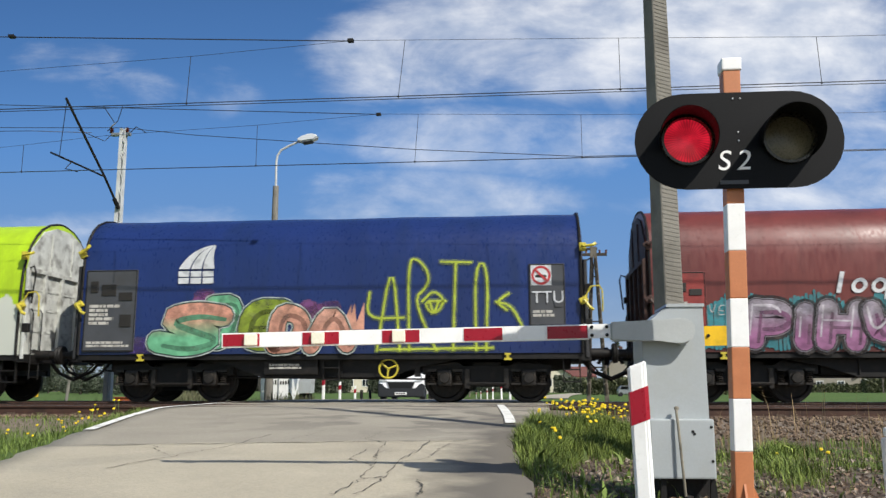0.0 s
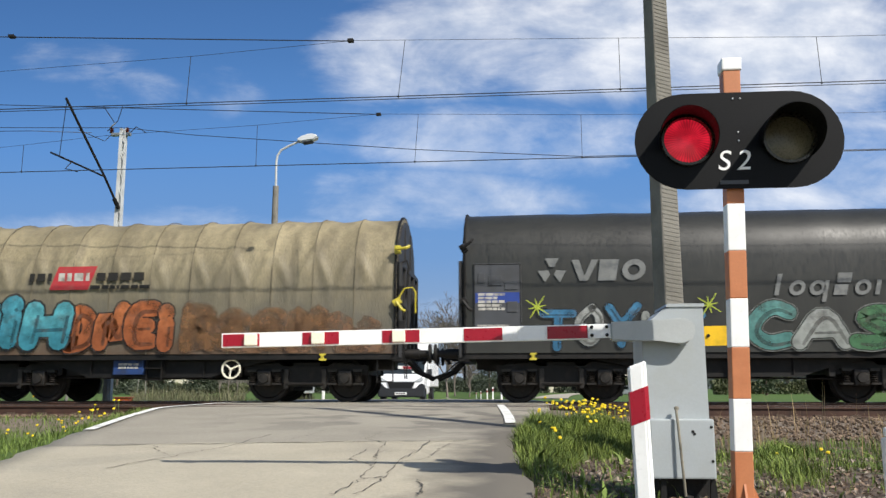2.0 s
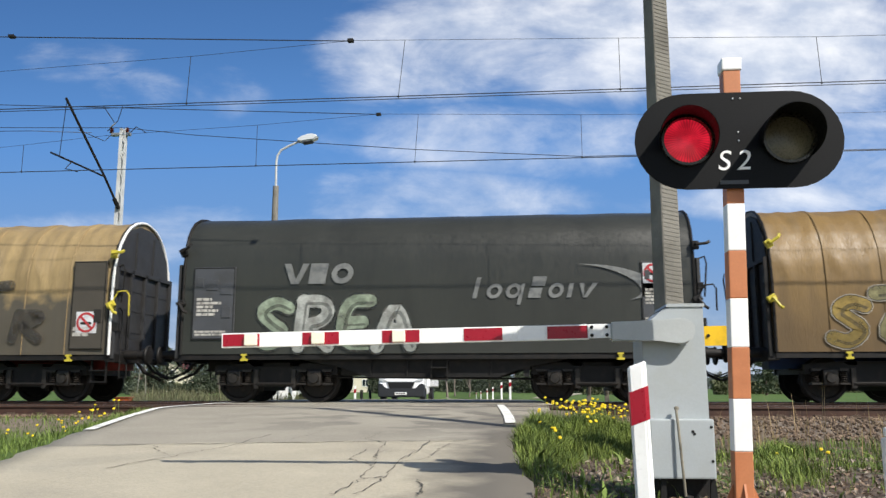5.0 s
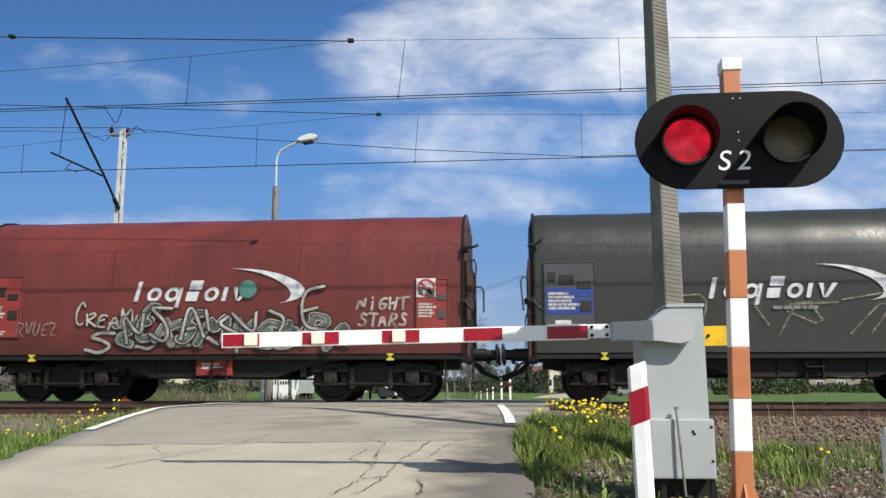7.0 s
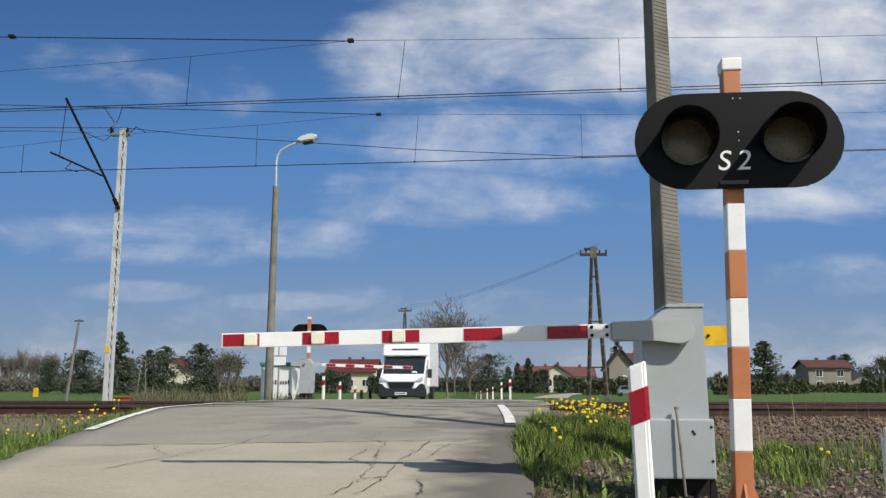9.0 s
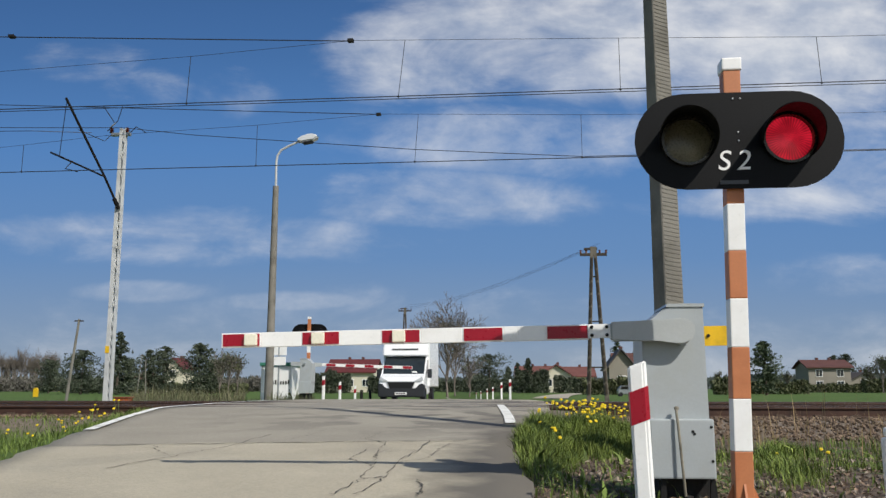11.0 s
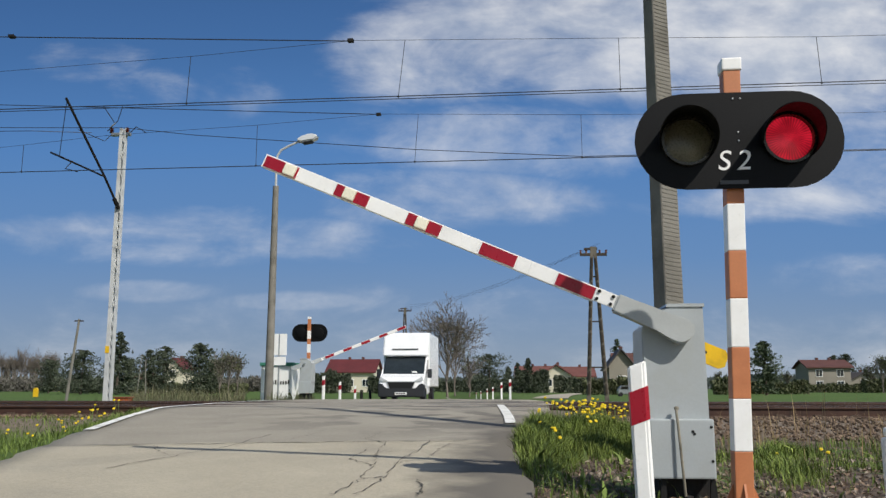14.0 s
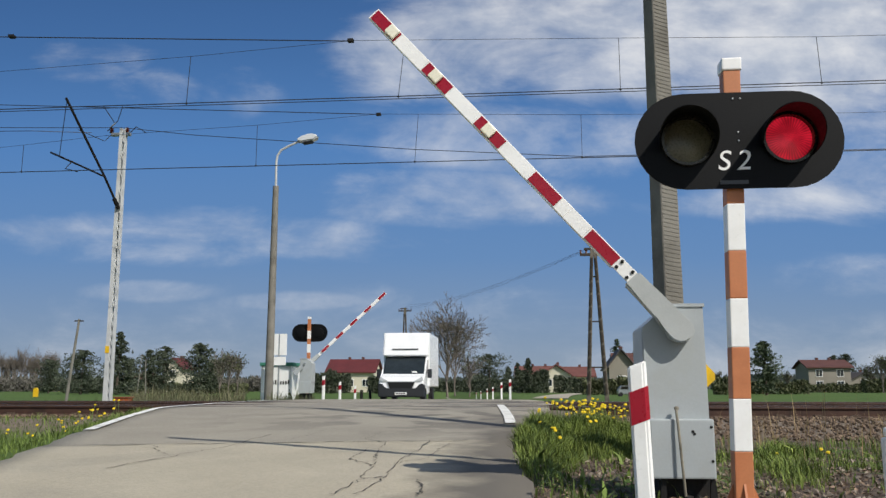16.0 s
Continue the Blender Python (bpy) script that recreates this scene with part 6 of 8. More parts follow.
def crossing_signal(label, m, with_writing, lean=0.0):
    """A striped square post with a twin-lamp board; the front faces -y."""
    s = thing("crossing_signal", label, "railway signal", "crossing signals", m)
    h = 0.049
    cuts = [(-0.10, 0.30, M_ORANGE), (0.30, 0.58, M_WHITE), (0.58, 0.86, M_ORANGE), (0.86, 1.13, M_WHITE), (1.13, 1.40, M_ORANGE), (1.40, 1.67, M_WHITE), (1.67, 1.84, M_ORANGE), (1.84, 2.10, M_WHITE), (2.10, 2.465, M_ORANGE)]

    def leaning(bm):
        for v in bm.verts:
            v.co.x += lean * (v.co.z - 1.67) - lean * 1.05
        return bm
    for z0, z1, mt in cuts:
        bm = bmesh.new()
        box(bm, -h, h, -h, h, z0, z1, 0.006)
        part("post_band", leaning(bm), mt, s, "white band" if mt is M_WHITE else "faded orange band")
    bm = bmesh.new()
    box(bm, -h - 0.008, h + 0.008, -h - 0.008, h + 0.008, 2.465, 2.541, 0.01)
    part("cap", leaning(bm), M_WHITE, s, "white post cap")
    bm = bmesh.new()
    box(bm, -0.17, 0.17, -0.17, 0.17, -0.12, -0.10)
    for a in range(4):
        rot = Matrix.Rotation(math.pi / 2 * a, 4, "Z")
        vs = [bm.verts.new(rot @ Vector(p)) for p in ((0.05, -0.006, -0.1), (0.15, -0.006, -0.1), (0.05, -0.006, 0.13), (0.05, 0.006, -0.1), (0.15, 0.006, -0.1), (0.05, 0.006, 0.13))]
        for q in ((0, 1, 2), (5, 4, 3), (0, 3, 4, 1), (1, 4, 5, 2), (2, 5, 3, 0)):
            bm.faces.new([vs[k] for k in q])
    part("foot", leaning(bm), M_ORANGE, s, "orange base plate with gussets")
    ZC = 2.035
    bm = bmesh.new()
    outer = [(u, v + ZC) for u, v in stadium(0.582, 0.284)]
    prism(bm, outer, XZ, -0.075, -0.062)
    board = part("backboard", bm, M_BLACK, s, "black rounded signal board")
    # holes for the lamps
    cut = bmesh.new()
    for x in (-0.287, 0.277):
        lathe(cut, [(0, -0.2), (0.147, -0.2), (0.147, 0.2), (0, 0.2)], 40, Matrix.Translation((x, -0.07, ZC)) @ Matrix.Rotation(radians(90), 4, "X"))
    cutter = new("cutter", mesh_of("cutter", cut, M_BLACK))
    mod = board.modifiers.new("holes", "BOOLEAN")
    mod.object, mod.operation = cutter, "DIFFERENCE"
    cutter.parent = s
    bpy.context.view_layer.update()
    done = bpy.data.meshes.new_from_object(board.evaluated_get(bpy.context.evaluated_depsgraph_get()))
    board.modifiers.clear()
    board.data = done
    bpy.data.objects.remove(cutter)
    bm = bmesh.new()
    for x in (-0.287, 0.277):
        bm = bmesh.new()
        deep = 0.14 if with_writing else 0.03
        lathe(bm, [(0.172, 0.0), (0.172, deep), (0.1, deep * 1.5), (0, deep * 1.5)], 32, Matrix.Translation((x, -0.062, ZC)) @ Matrix.Rotation(radians(-90), 4, "X"))
        part("lamp_housing", bm, M_BLACK, s, "black lamp housing behind the board", smooth=True)
    lamps = []
    for x in (-0.287, 0.277):
        bm = bmesh.new()
        lathe(bm, [(0.130, 0.0), (0.149, 0.0), (0.149, 0.03), (0.134, 0.03), (0.130, 0.0)], 36, Matrix.Translation((x, -0.073, ZC)) @ Matrix.Rotation(radians(90), 4, "X"))
        part("lamp_ring", bm, M_RING, s, "dark metal lens ring", smooth=True)
        bm = bmesh.new()
        n = 30
        rows = []
        for k in range(n + 1):
            a = radians(-38 + 236 * k / n)
            reach = 0.02 + 0.30 * max(0.0, math.sin(radians(180 * k / n))) ** 0.6
            c, d = math.cos(a), math.sin(a)
            rows.append([bm.verts.new((x + r * c + 0.13 * (y + 0.07), y, ZC + r * d + 0.155 * (y + 0.07))) for r, y in ((0.154, -0.07), (0.156, -0.07 - reach), (0.161, -0.07 - reach), (0.160, -0.07))])
        for a, b in zip(rows, rows[1:]):
            for j in range(3):
                bm.faces.new((a[j], a[j + 1], b[j + 1], b[j]))
        part("visor", bm, M_BLACK, s, "black lamp visor", smooth=True)
        # turning lamp insert: one face glows, the other is dark
        bm = bmesh.new()
        n = 36
        for side, idx in ((-1, 0), (1, 1)):
            rim = [bm.verts.new((0.139 * math.cos(math.tau * k / n), side * 0.006, 0.139 * math.sin(math.tau * k / n))) for k in range(n)]
            mid = [bm.verts.new((0.08 * math.cos(math.tau * k / n), side * 0.022, 0.08 * math.sin(math.tau * k / n))) for k in range(n)]
            tip = bm.verts.new((0, side * 0.028, 0))
            for k in range(n):
                k2 = (k + 1) % n
                for q in ((rim[k], rim[k2], mid[k2], mid[k]), (mid[k], mid[k2], tip)):
                    f = bm.faces.new(q)
                    f.material_index, f.smooth = idx, True
        lamp = part("lamp_insert", mesh_of("lamp_insert", bm, [M_LIT, M_UNLIT]), None, s, "round red warning lamp", m=pose(x, -0.062, ZC))
        lamps.append((lamp, x, ZC))
    if with_writing:
        for ch, x in (("S", -0.092), ("2", 0.018)):
            part("letter", lettering(ch, 0.165, M_WHITE, 0.18), None, s, m=pose(x, -0.078, 1.908))
        bm = bmesh.new()
        box(bm, -0.115, 0.041, -0.079, -0.0755, 1.775, 1.797)
        p = part("maker_plate", bm, M_PLATE, s, "small grey maker's plate")
        for x, z in ((-0.02, 2.28), (0.02, 2.28), (0.0, 2.08), (0.0, 2.03)):
            bm = bmesh.new()
            lathe(bm, [(0, 0.005), (0.005, 0.004), (0.006, 0)], 8, Matrix.Translation((x, -0.075, z)) @ Matrix.Rotation(radians(90), 4, "X"))
            part("bolt", bm, M_GALV, s)
    return s, lamps


near_signal, near_lamps = crossing_signal("orange and white striped post with twin red crossing lamps", pose(1.265, 4.70, -0.335), True, 0.028)
far_signal, far_lamps = crossing_signal("striped post and black lamp board seen from behind", pose(-7.36, 28.3, 0.0, 0, 0, 180) @ Matrix.Scale(1.1, 4), False)


# ---- barriers ----
def barrier(label, m, weight, reach=1.0):
    """A grey drive cabinet with a striped boom; the boom points to -x, the front faces -y. The shaft lies at the origin."""
    b = thing("level_crossing_barrier", label, "crossing barrier", "barriers", m)
    bm = bmesh.new()
    prism(bm, [(-0.255, -0.62), (0.165, -0.62), (0.16, 0.165), (-0.05, 0.165), (-0.10, 0.15), (-0.255, 0.02)], XZ, 0.09, 0.56)
    bmesh.ops.bevel(bm, geom=list(bm.edges), offset=0.008, segments=2, affect="EDGES")
    part("cabinet", bm, M_GREY, b, "pale grey sheet steel drive cabinet")
    bm = bmesh.new()
    prism(bm, [(-0.09, 0.16), (0.168, 0.16), (0.168, 0.182), (-0.08, 0.182)], XZ, 0.08, 0.57)
    part("hood", bm, M_GREY, b, "pale grey cabinet hood")
    bm = bmesh.new()
    box(bm, -0.235, 0.185, 0.05, 0.58, -0.975, -0.59, 0.012)
    part("lower_cabinet", bm, M_GREY, b, "pale grey lower housing")
    # dark block gives the shade of the open gap between the legs
    bm = bmesh.new()
    box(bm, -0.16, 0.18, 0.22, 0.5, -1.2, -0.98)
    part("plinth", bm, M_DARKSTEEL, b, "dark block standing in for the shaded gap")
    for x in (-0.15, 0.17):
        bm = bmesh.new()
        prism(bm, [(x - 0.03, -1.2), (x + 0.03, -1.2), (x + 0.015, -0.98), (x - 0.015, -0.98)], XZ, 0.09, 0.12)
        part("leg", bm, M_DARKSTEEL, b, "steel foot bracket")
    bm = bmesh.new()
    tube(bm, [(-0.055, 0.045, -0.52), (-0.06, 0.03, -0.55), (-0.055, 0.02, -0.62), (-0.03, 0.0, -1.08)], 0.009, 8)
    lathe(bm, [(0, 0.02), (0.014, 0.015), (0.016, 0)], 10, Matrix.Translation((-0.055, 0.05, -0.52)) @ Matrix.Rotation(radians(90), 4, "X"))
    part("cable_conduit", bm, M_CONDUIT, b, "thin weathered grey cable conduit")
    for x, z in ((0.045, -0.67), (0.165, -0.64), (0.165, -0.86), (0.055, -0.685)):
        bm = bmesh.new()
        lathe(bm, [(0, 0.008), (0.008, 0.006), (0.01, 0)], 8, Matrix.Translation((x, 0.05, z)) @ Matrix.Rotation(radians(90), 4, "X"))
        part("bolt", bm, M_DARKSTEEL, b)
    # the turning assembly
    bm = bmesh.new()
    prism(bm, [(0.05, 0.065), (0.078, 0.035), (0.085, 0.0), (0.075, -0.045), (0.05, -0.08), (0.01, -0.1), (-0.035, -0.102), (-0.07, -0.075), (-0.16, -0.072), (-0.3, -0.068), (-0.475, -0.066), (-0.475, 0.062), (-0.3, 0.064), (-0.12, 0.068), (0.0, 0.08)], XZ, -0.02, 0.085)
    bmesh.ops.bevel(bm, geom=list(bm.edges), offset=0.012, segments=2, affect="EDGES")
    arm = part("boom", bm, M_ARM, b, "red and white striped boom on a grey arm")
    bm = bmesh.new()
    box(bm, -0.625, -0.475, 0.0, 0.012, -0.045, 0.05, 0.003)
    fl = part("flange", bm, M_WHITE, arm, "bolted flange plate")
    for x, z in ((-0.6, 0.03), (-0.6, -0.025), (-0.5, 0.03), (-0.5, -0.025)):
        bm = bmesh.new()
        lathe(bm, [(0, 0.014), (0.012, 0.012), (0.013, 0)], 6, Matrix.Translation((x, 0.0, z)) @ Matrix.Rotation(radians(90), 4, "X"))
        part("bolt", bm, M_DARKSTEEL, arm)
    a, stop = -0.62, -3.18
    stops = [(-0.62, -0.911, "r"), (-0.911, -1.1, "w"), (-1.1, -1.195, "w"), (-1.195, -1.479, "r"), (-1.479, -1.766, "w"), (-1.766, -2.046, "r"), (-2.046, -2.33, "w"), (-2.33, -2.609, "r"), (-2.609, -2.897, "w"), (-2.897, -3.18, "r")]
    for x0, x1, c in stops:
        x0, x1 = -0.62 + (x0 + 0.62) * reach, -0.62 + (x1 + 0.62) * reach
        bm = bmesh.new()
        edge = 0.051
        box(bm, x1, x0, 0.014, 0.062, -edge, edge, 0.004)
        band = part("boom_band", bm, M_GREY if c == "g" else M_WHITE, arm, "bare grey boom section" if c == "g" else "white boom section")
        if c == "r":
            bm = bmesh.new()
            box(bm, x1 + 0.012, x0 - 0.008, 0.010, 0.0142, -edge + 0.009, edge - 0.009)
            part("red_film", bm, M_REFLECT_RED, band, "dark red reflective film")
            bm = bmesh.new()
            box(bm, x1 + 0.012, x0 - 0.008, 0.0618, 0.066, -edge + 0.009, edge - 0.009)
            part("red_film", bm, M_REFLECT_RED, band, "dark red reflective film")
    for x in (-1.916, -2.483, -2.962):
        x = -0.62 + (x + 0.62) * reach
        bm = bmesh.new()
        box(bm, x - 0.045, x + 0.045, -0.02, 0.012, -0.04, 0.04, 0.008)
        part("boom_lamp", bm, M_CREAM, arm, "square cream marker lamp")
    bm = bmesh.new()
    prism(bm, [(0.1, 0.06), (0.43, 0.06), (0.465, 0.03), (0.465, -0.055), (0.43, -0.085), (0.1, -0.085)], XZ, 0.60, 0.625)
    part("counterweight", bm, weight, arm, "yellow counterweight plate" if weight is M_YELLOW else "grey counterweight plate")
    bm = bmesh.new()
    lathe(bm, [(0, 0.012), (0.012, 0.012), (0.012, 0)], 8, Matrix.Translation((0.30, 0.60, -0.01)) @ Matrix.Rotation(radians(90), 4, "X"))
    part("bolt", bm, M_DARKSTEEL, arm)
    bm = bmesh.new()
    tube(bm, [(0, 0.08, 0), (0, 0.62, 0)], 0.035, 12)
    part("shaft", bm, M_GALV, arm)
    return b, arm


near_barrier, near_boom = barrier("red and white boom barrier with grey drive cabinet", pose(1.09, 5.60, 0.69), M_YELLOW)
far_barrier, far_boom = barrier("distant red and white boom barrier with grey cabinet", pose(-7.2, 27.75, 1.12, 0, 0, 180), M_GREY, 1.16)


# ---- reflector posts ----
def reflector_post(label, m, height=0.85, lean=0.0):
    p = thing("reflector_post", label, "road post", "reflector posts", m @ pose(0, 0, 0, 0, lean, 0))
    bm = bmesh.new()
    prof = [(-0.047, -0.03), (0.027, -0.042), (0.049, -0.03), (0.049, 0.03), (-0.047, 0.03)]
    lo = [bm.verts.new((u, v, -0.45)) for u, v in prof]
    hi = [bm.verts.new((u, v, height + (u - 0.05) * 0.35)) for u, v in prof]
    bm.faces.new(hi)
    for k in range(5):
        bm.faces.new((lo[k], lo[(k + 1) % 5], hi[(k + 1) % 5], hi[k]))
    bmesh.ops.bevel(bm, geom=list(bm.edges), offset=0.008, segments=2, affect="EDGES")
    part("post", bm, M_WHITE, p, "white plastic post")
    bm = bmesh.new()
    z = height - 0.31
    outer = [(u * 1.05, v * 1.06) for u, v in prof]
    lo = [bm.verts.new((u, v, z + (u - 0.05) * 0.35)) for u, v in outer]
    hi = [bm.verts.new((u, v, z + 0.175 + (u - 0.05) * 0.35)) for u, v in outer]
    for k in range(5):
        bm.faces.new((lo[k], lo[(k + 1) % 5], hi[(k + 1) % 5], hi[k]))
    bm.faces.new(hi), bm.faces.new(lo[::-1])
    part("reflector_band", bm, M_REFLECT_RED, p, "red reflective band")
    return p


reflector_post("white plastic roadside post with red reflective band", pose(0.652, 4.55, -0.37), 0.82, -1.5)
stone = thing("marker_stone", "white rounded marker stone on the verge", "marker stone", m=pose(2.03, 4.72, -0.42))
bm = bmesh.new()
box(bm, -0.075, 0.075, -0.06, 0.06, -0.1, 0.46, 0.02)
part("stone", bm, M_WHITE, stone, smooth=True)
bm = bmesh.new()
box(bm, -0.065, 0.065, -0.05, 0.05, 0.46, 0.515, 0.022)
part("cap", bm, M_WHITE, stone, smooth=True)
for x, y, h in ((-6.72, 27.96, 0.86), (-7.25, 33.0, 0.7), (-7.15, 35.6, 0.55)):
    reflector_post("distant white roadside post with red reflective band", pose(x, y, -0.12), h)
for bearing, depth, top in ((901, 35, 0.71), (886, 43, 0.63), (871, 61, 0.43), (861, 72, 0.30), (850, 96, 0.03), (842, 115, -0.15)):
    turn = radians(5.3)
    side = (bearing - 784) / 1445 * depth
    reflector_post("distant white roadside post with red reflective band", pose(side * math.cos(turn) - depth * math.sin(turn), side * math.sin(turn) + depth * math.cos(turn), top - 0.85), 0.85)


# ---- masts and wires ----
def ribbed_pole():
    p = thing("concrete_pole", "tall grey concrete pole with ribbed sides", "utility pole", m=pose(1.452, 8.07, -0.45, 0, 0, 24))
    H = 8.2

    def half(z):
        return 0.113 - 0.0055 * z
    bm = bmesh.new()
    lo, hi = half(0), half(H)
    rows = []
    for r, z in ((lo, 0), (hi, H)):
        rows.append([bm.verts.new((u * r, v * r, z)) for u, v in ((-1, -0.9), (-0.9, -1), (0.9, -1), (1, -0.9), (1, 0.9), (0.9, 1), (-0.9, 1), (-1, 0.9))])
    for j in range(8):
        bm.faces.new((rows[0][j], rows[0][(j + 1) % 8], rows[1][(j + 1) % 8], rows[1][j]))
    bm.faces.new(rows[1])
    part("shaft", bm, M_POLE, p)
    bm = bmesh.new()
    for k in range(190):
        z = 0.15 + k * 0.042
        r = half(z)
        tube(bm, [(-r * 0.82, -r + 0.003, z + 0.02), (r * 0.84, -r + 0.003, z)], 0.010, 4)
    part("rib_relief", bm, M_POLE, p, "slanting cast ribs")


def catenary_mast():
    p = thing("catenary_mast", "pale lattice catenary mast with steel cantilever arm", "catenary mast", m=pose(-11.0, 21.3, -0.15, 0, -0.35, 0))
    bm = bmesh.new()
    H = 7.7
    bm = bmesh.new()
    prism(bm, [(-0.105, 0), (0.01, 0), (-0.02, H), (-0.095, H)], XZ, -0.07, 0.07)
    part("face", bm, M_PALEPOLE, p)
    bm = bmesh.new()
    prism(bm, [(0.075, 0), (0.105, 0), (0.075, H), (0.05, H)], XZ, -0.07, 0.07)
    part("leg", bm, M_PALEPOLE, p)
    bm = bmesh.new()
    n = 30
    for k in range(n):
        z0, z1 = H * k / n, H * (k + 1) / n
        a, b = (-0.01, 0.08) if k % 2 else (0.08, -0.01)
        tube(bm, [(a, -0.04, z0), (b, -0.04, z1)], 0.02, 5)
    part("lacing", bm, M_PALEPOLE, p)
    bm = bmesh.new()
    box(bm, -0.11, 0.0, -0.085, -0.072, 1.4, 1.58)
    part("notice", bm, M_YELLOW, p, "small yellow notice")
    bm = bmesh.new()
    tube(bm, [(0.02, -0.08, 5.38), (-0.05, -0.75, 6.05), (-0.3, -2.5, 7.72)], 0.035, 6)
    tube(bm, [(0.02, -0.08, 5.38), (-0.01, -0.3, 5.6)], 0.06, 6)
    tube(bm, [(-0.06, -0.85, 6.1), (-0.5, -2.65, 6.25)], 0.026, 6)
    tube(bm, [(-0.3, -2.0, 6.2), (-0.36, -2.2, 5.95), (-0.2, -1.9, 5.95)], 0.016, 6)
    tube(bm, [(-0.3, -2.45, 7.68), (-0.42, -2.4, 6.25)], 0.009, 4)
    part("cantilever", bm, M_DARKSTEEL, p, "dark steel cantilever arm")
    bm = bmesh.new()
    box(bm, -0.35, 0.2, -0.06, 0.06, 7.5, 7.58)
    tube(bm, [(-0.35, 0, 7.5), (-0.42, 0, 7.75), (-0.25, 0, 7.9)], 0.02, 6)
    part("crossarm", bm, M_GALV, p)
    for pts in ([(-0.5, 0, 7.65), (-0.2, 0, 7.95), (0.02, -0.2, 8.3)], [(-0.3, 0, 7.6), (-0.45, -0.2, 7.3), (-0.9, -0.8, 7.45)], [(0.1, 0, 7.5), (0.4, -0.1, 7.72), (0.75, -0.2, 7.5)], [(-0.3, 0, 7.9), (-0.5, -0.3, 8.3)]):
        bm = bmesh.new()
        tube(bm, pts, 0.012, 5)
        part("jumper", bm, M_WIRE, p, "thin curved jumper wire")
    for x in (-0.36, 0.1):
        bm = bmesh.new()
        lathe(bm, [(0.02, 0), (0.07, 0.02), (0.03, 0.05), (0.07, 0.08), (0.03, 0.11), (0.06, 0.14), (0, 0.17)], 10, Matrix.Translation((x, 0, 7.58)))
        part("insulator", bm, M_INSUL, p, "brown ceramic insulator")


def wire(name, label, pts, r, droppers=(), owner=None):
    w = owner or thing(name, label, "overhead wire", "overhead wires")
    bm = bmesh.new()
    tube(bm, pts, r, 5)
    part(name if owner else "conductor", bm, M_WIRE, w)
    for x, y, z0, z1, dx in droppers:
        bm = bmesh.new()
        tube(bm, [(x, y, z0), (x + dx, y, z1)], 0.007, 4)
        lathe(bm, [(0, -0.04), (0.025, 0), (0, 0.04)], 6, Matrix.Translation((x + dx, y, z1)))
        part("dropper", bm, M_WIRE, w)


def build_wires():
    yn, yf = 14.85, 18.85
    near_line = thing("overhead_line", "dark overhead line with droppers over the near track", "overhead wire", "overhead wires")
    far_line = thing("overhead_line", "dark overhead line with droppers over the far track", "overhead wire", "overhead wires")
    def chain(y, pts):
        return [(x, y, z) for x, z in pts]
    wire("contact_wire", "", [(x, yn, 5.845) for x in range(-60, 61, 10)], 0.010, owner=near_line)
    wire("contact_wire", "", [(x, yn + 0.06, 5.815 - 0.00035 * x) for x in range(-60, 61, 10)], 0.008, owner=near_line)
    wire("messenger_wire", "", chain(yn, [(-60, 6.3), (-30, 6.3), (-10.42, 6.65), (-6.39, 6.82), (-3.15, 7.02), (1.97, 6.86), (5.58, 6.735), (8, 6.7), (25, 6.75), (60, 7.6)]), 0.0045,
         [(-6.42, yn, 6.82, 5.84, -0.04), (-2.12, yn, 6.99, 5.84, -0.12), (1.97, yn, 6.86, 5.84, 0.0), (5.58, yn, 6.735, 5.84, 0.03)], near_line)
    wire("tension_wire", "", chain(yn + 0.05, [(-60, 10.0), (-10.25, 7.41), (-3.15, 7.03)]), 0.011, owner=near_line)
    wire("contact_wire", "", [(x, yf, 5.67) for x in range(-60, 61, 10)], 0.011, owner=far_line)
    wire("messenger_wire", "", chain(yf, [(-60, 5.95), (-30, 6.0), (-13.03, 6.32), (-10.21, 6.56), (-6.36, 6.71), (-3.33, 6.90), (1.58, 6.73), (7.64, 6.58), (25, 6.5), (60, 7.2)]), 0.0045,
         [(-12.4, yf, 6.36, 5.68, 0.0), (-6.35, yf, 6.71, 5.68, 0.0), (-2.35, yf, 6.87, 5.68, -0.08), (1.55, yf, 6.73, 5.68, 0.0)], far_line)
    wire("tension_wire", "", chain(yf + 0.05, [(-60, 10.2), (-8.19, 7.19), (-3.33, 6.91)]), 0.010, owner=far_line)
    for line, y, xs in ((near_line, yn, (-10.25, -3.2)), (far_line, yf, (-3.33,))):
        for x in xs:
            bm = bmesh.new()
            box(bm, x - 0.06, x + 0.06, y - 0.03, y + 0.08, (7.41 if x < -9 else 7.03 if y < 16 else 6.9) - 0.03, (7.41 if x < -9 else 7.03 if y < 16 else 6.9) + 0.03, 0.01)
            part("wire_clamp", bm, M_DARKSTEEL, line, "dark wire clamp")
    wire("feeder_wire", "thin dark feeder wire", [(-60, yf + 2.0, 9.0), (-11.0, 21.2, 7.55), (-8.7, 20.6, 7.08), (-2.42, yf, 5.98), (1.55, yf, 5.70), (40, yf, 5.66)], 0.009)
    wire("feeder_wire", "thin dark feeder wire", [(-60, 20.5, 8.2), (-13.1, 20.2, 7.2), (-11.9, 21.1, 7.4)], 0.009)


ribbed_pole()
catenary_mast()
build_wires()


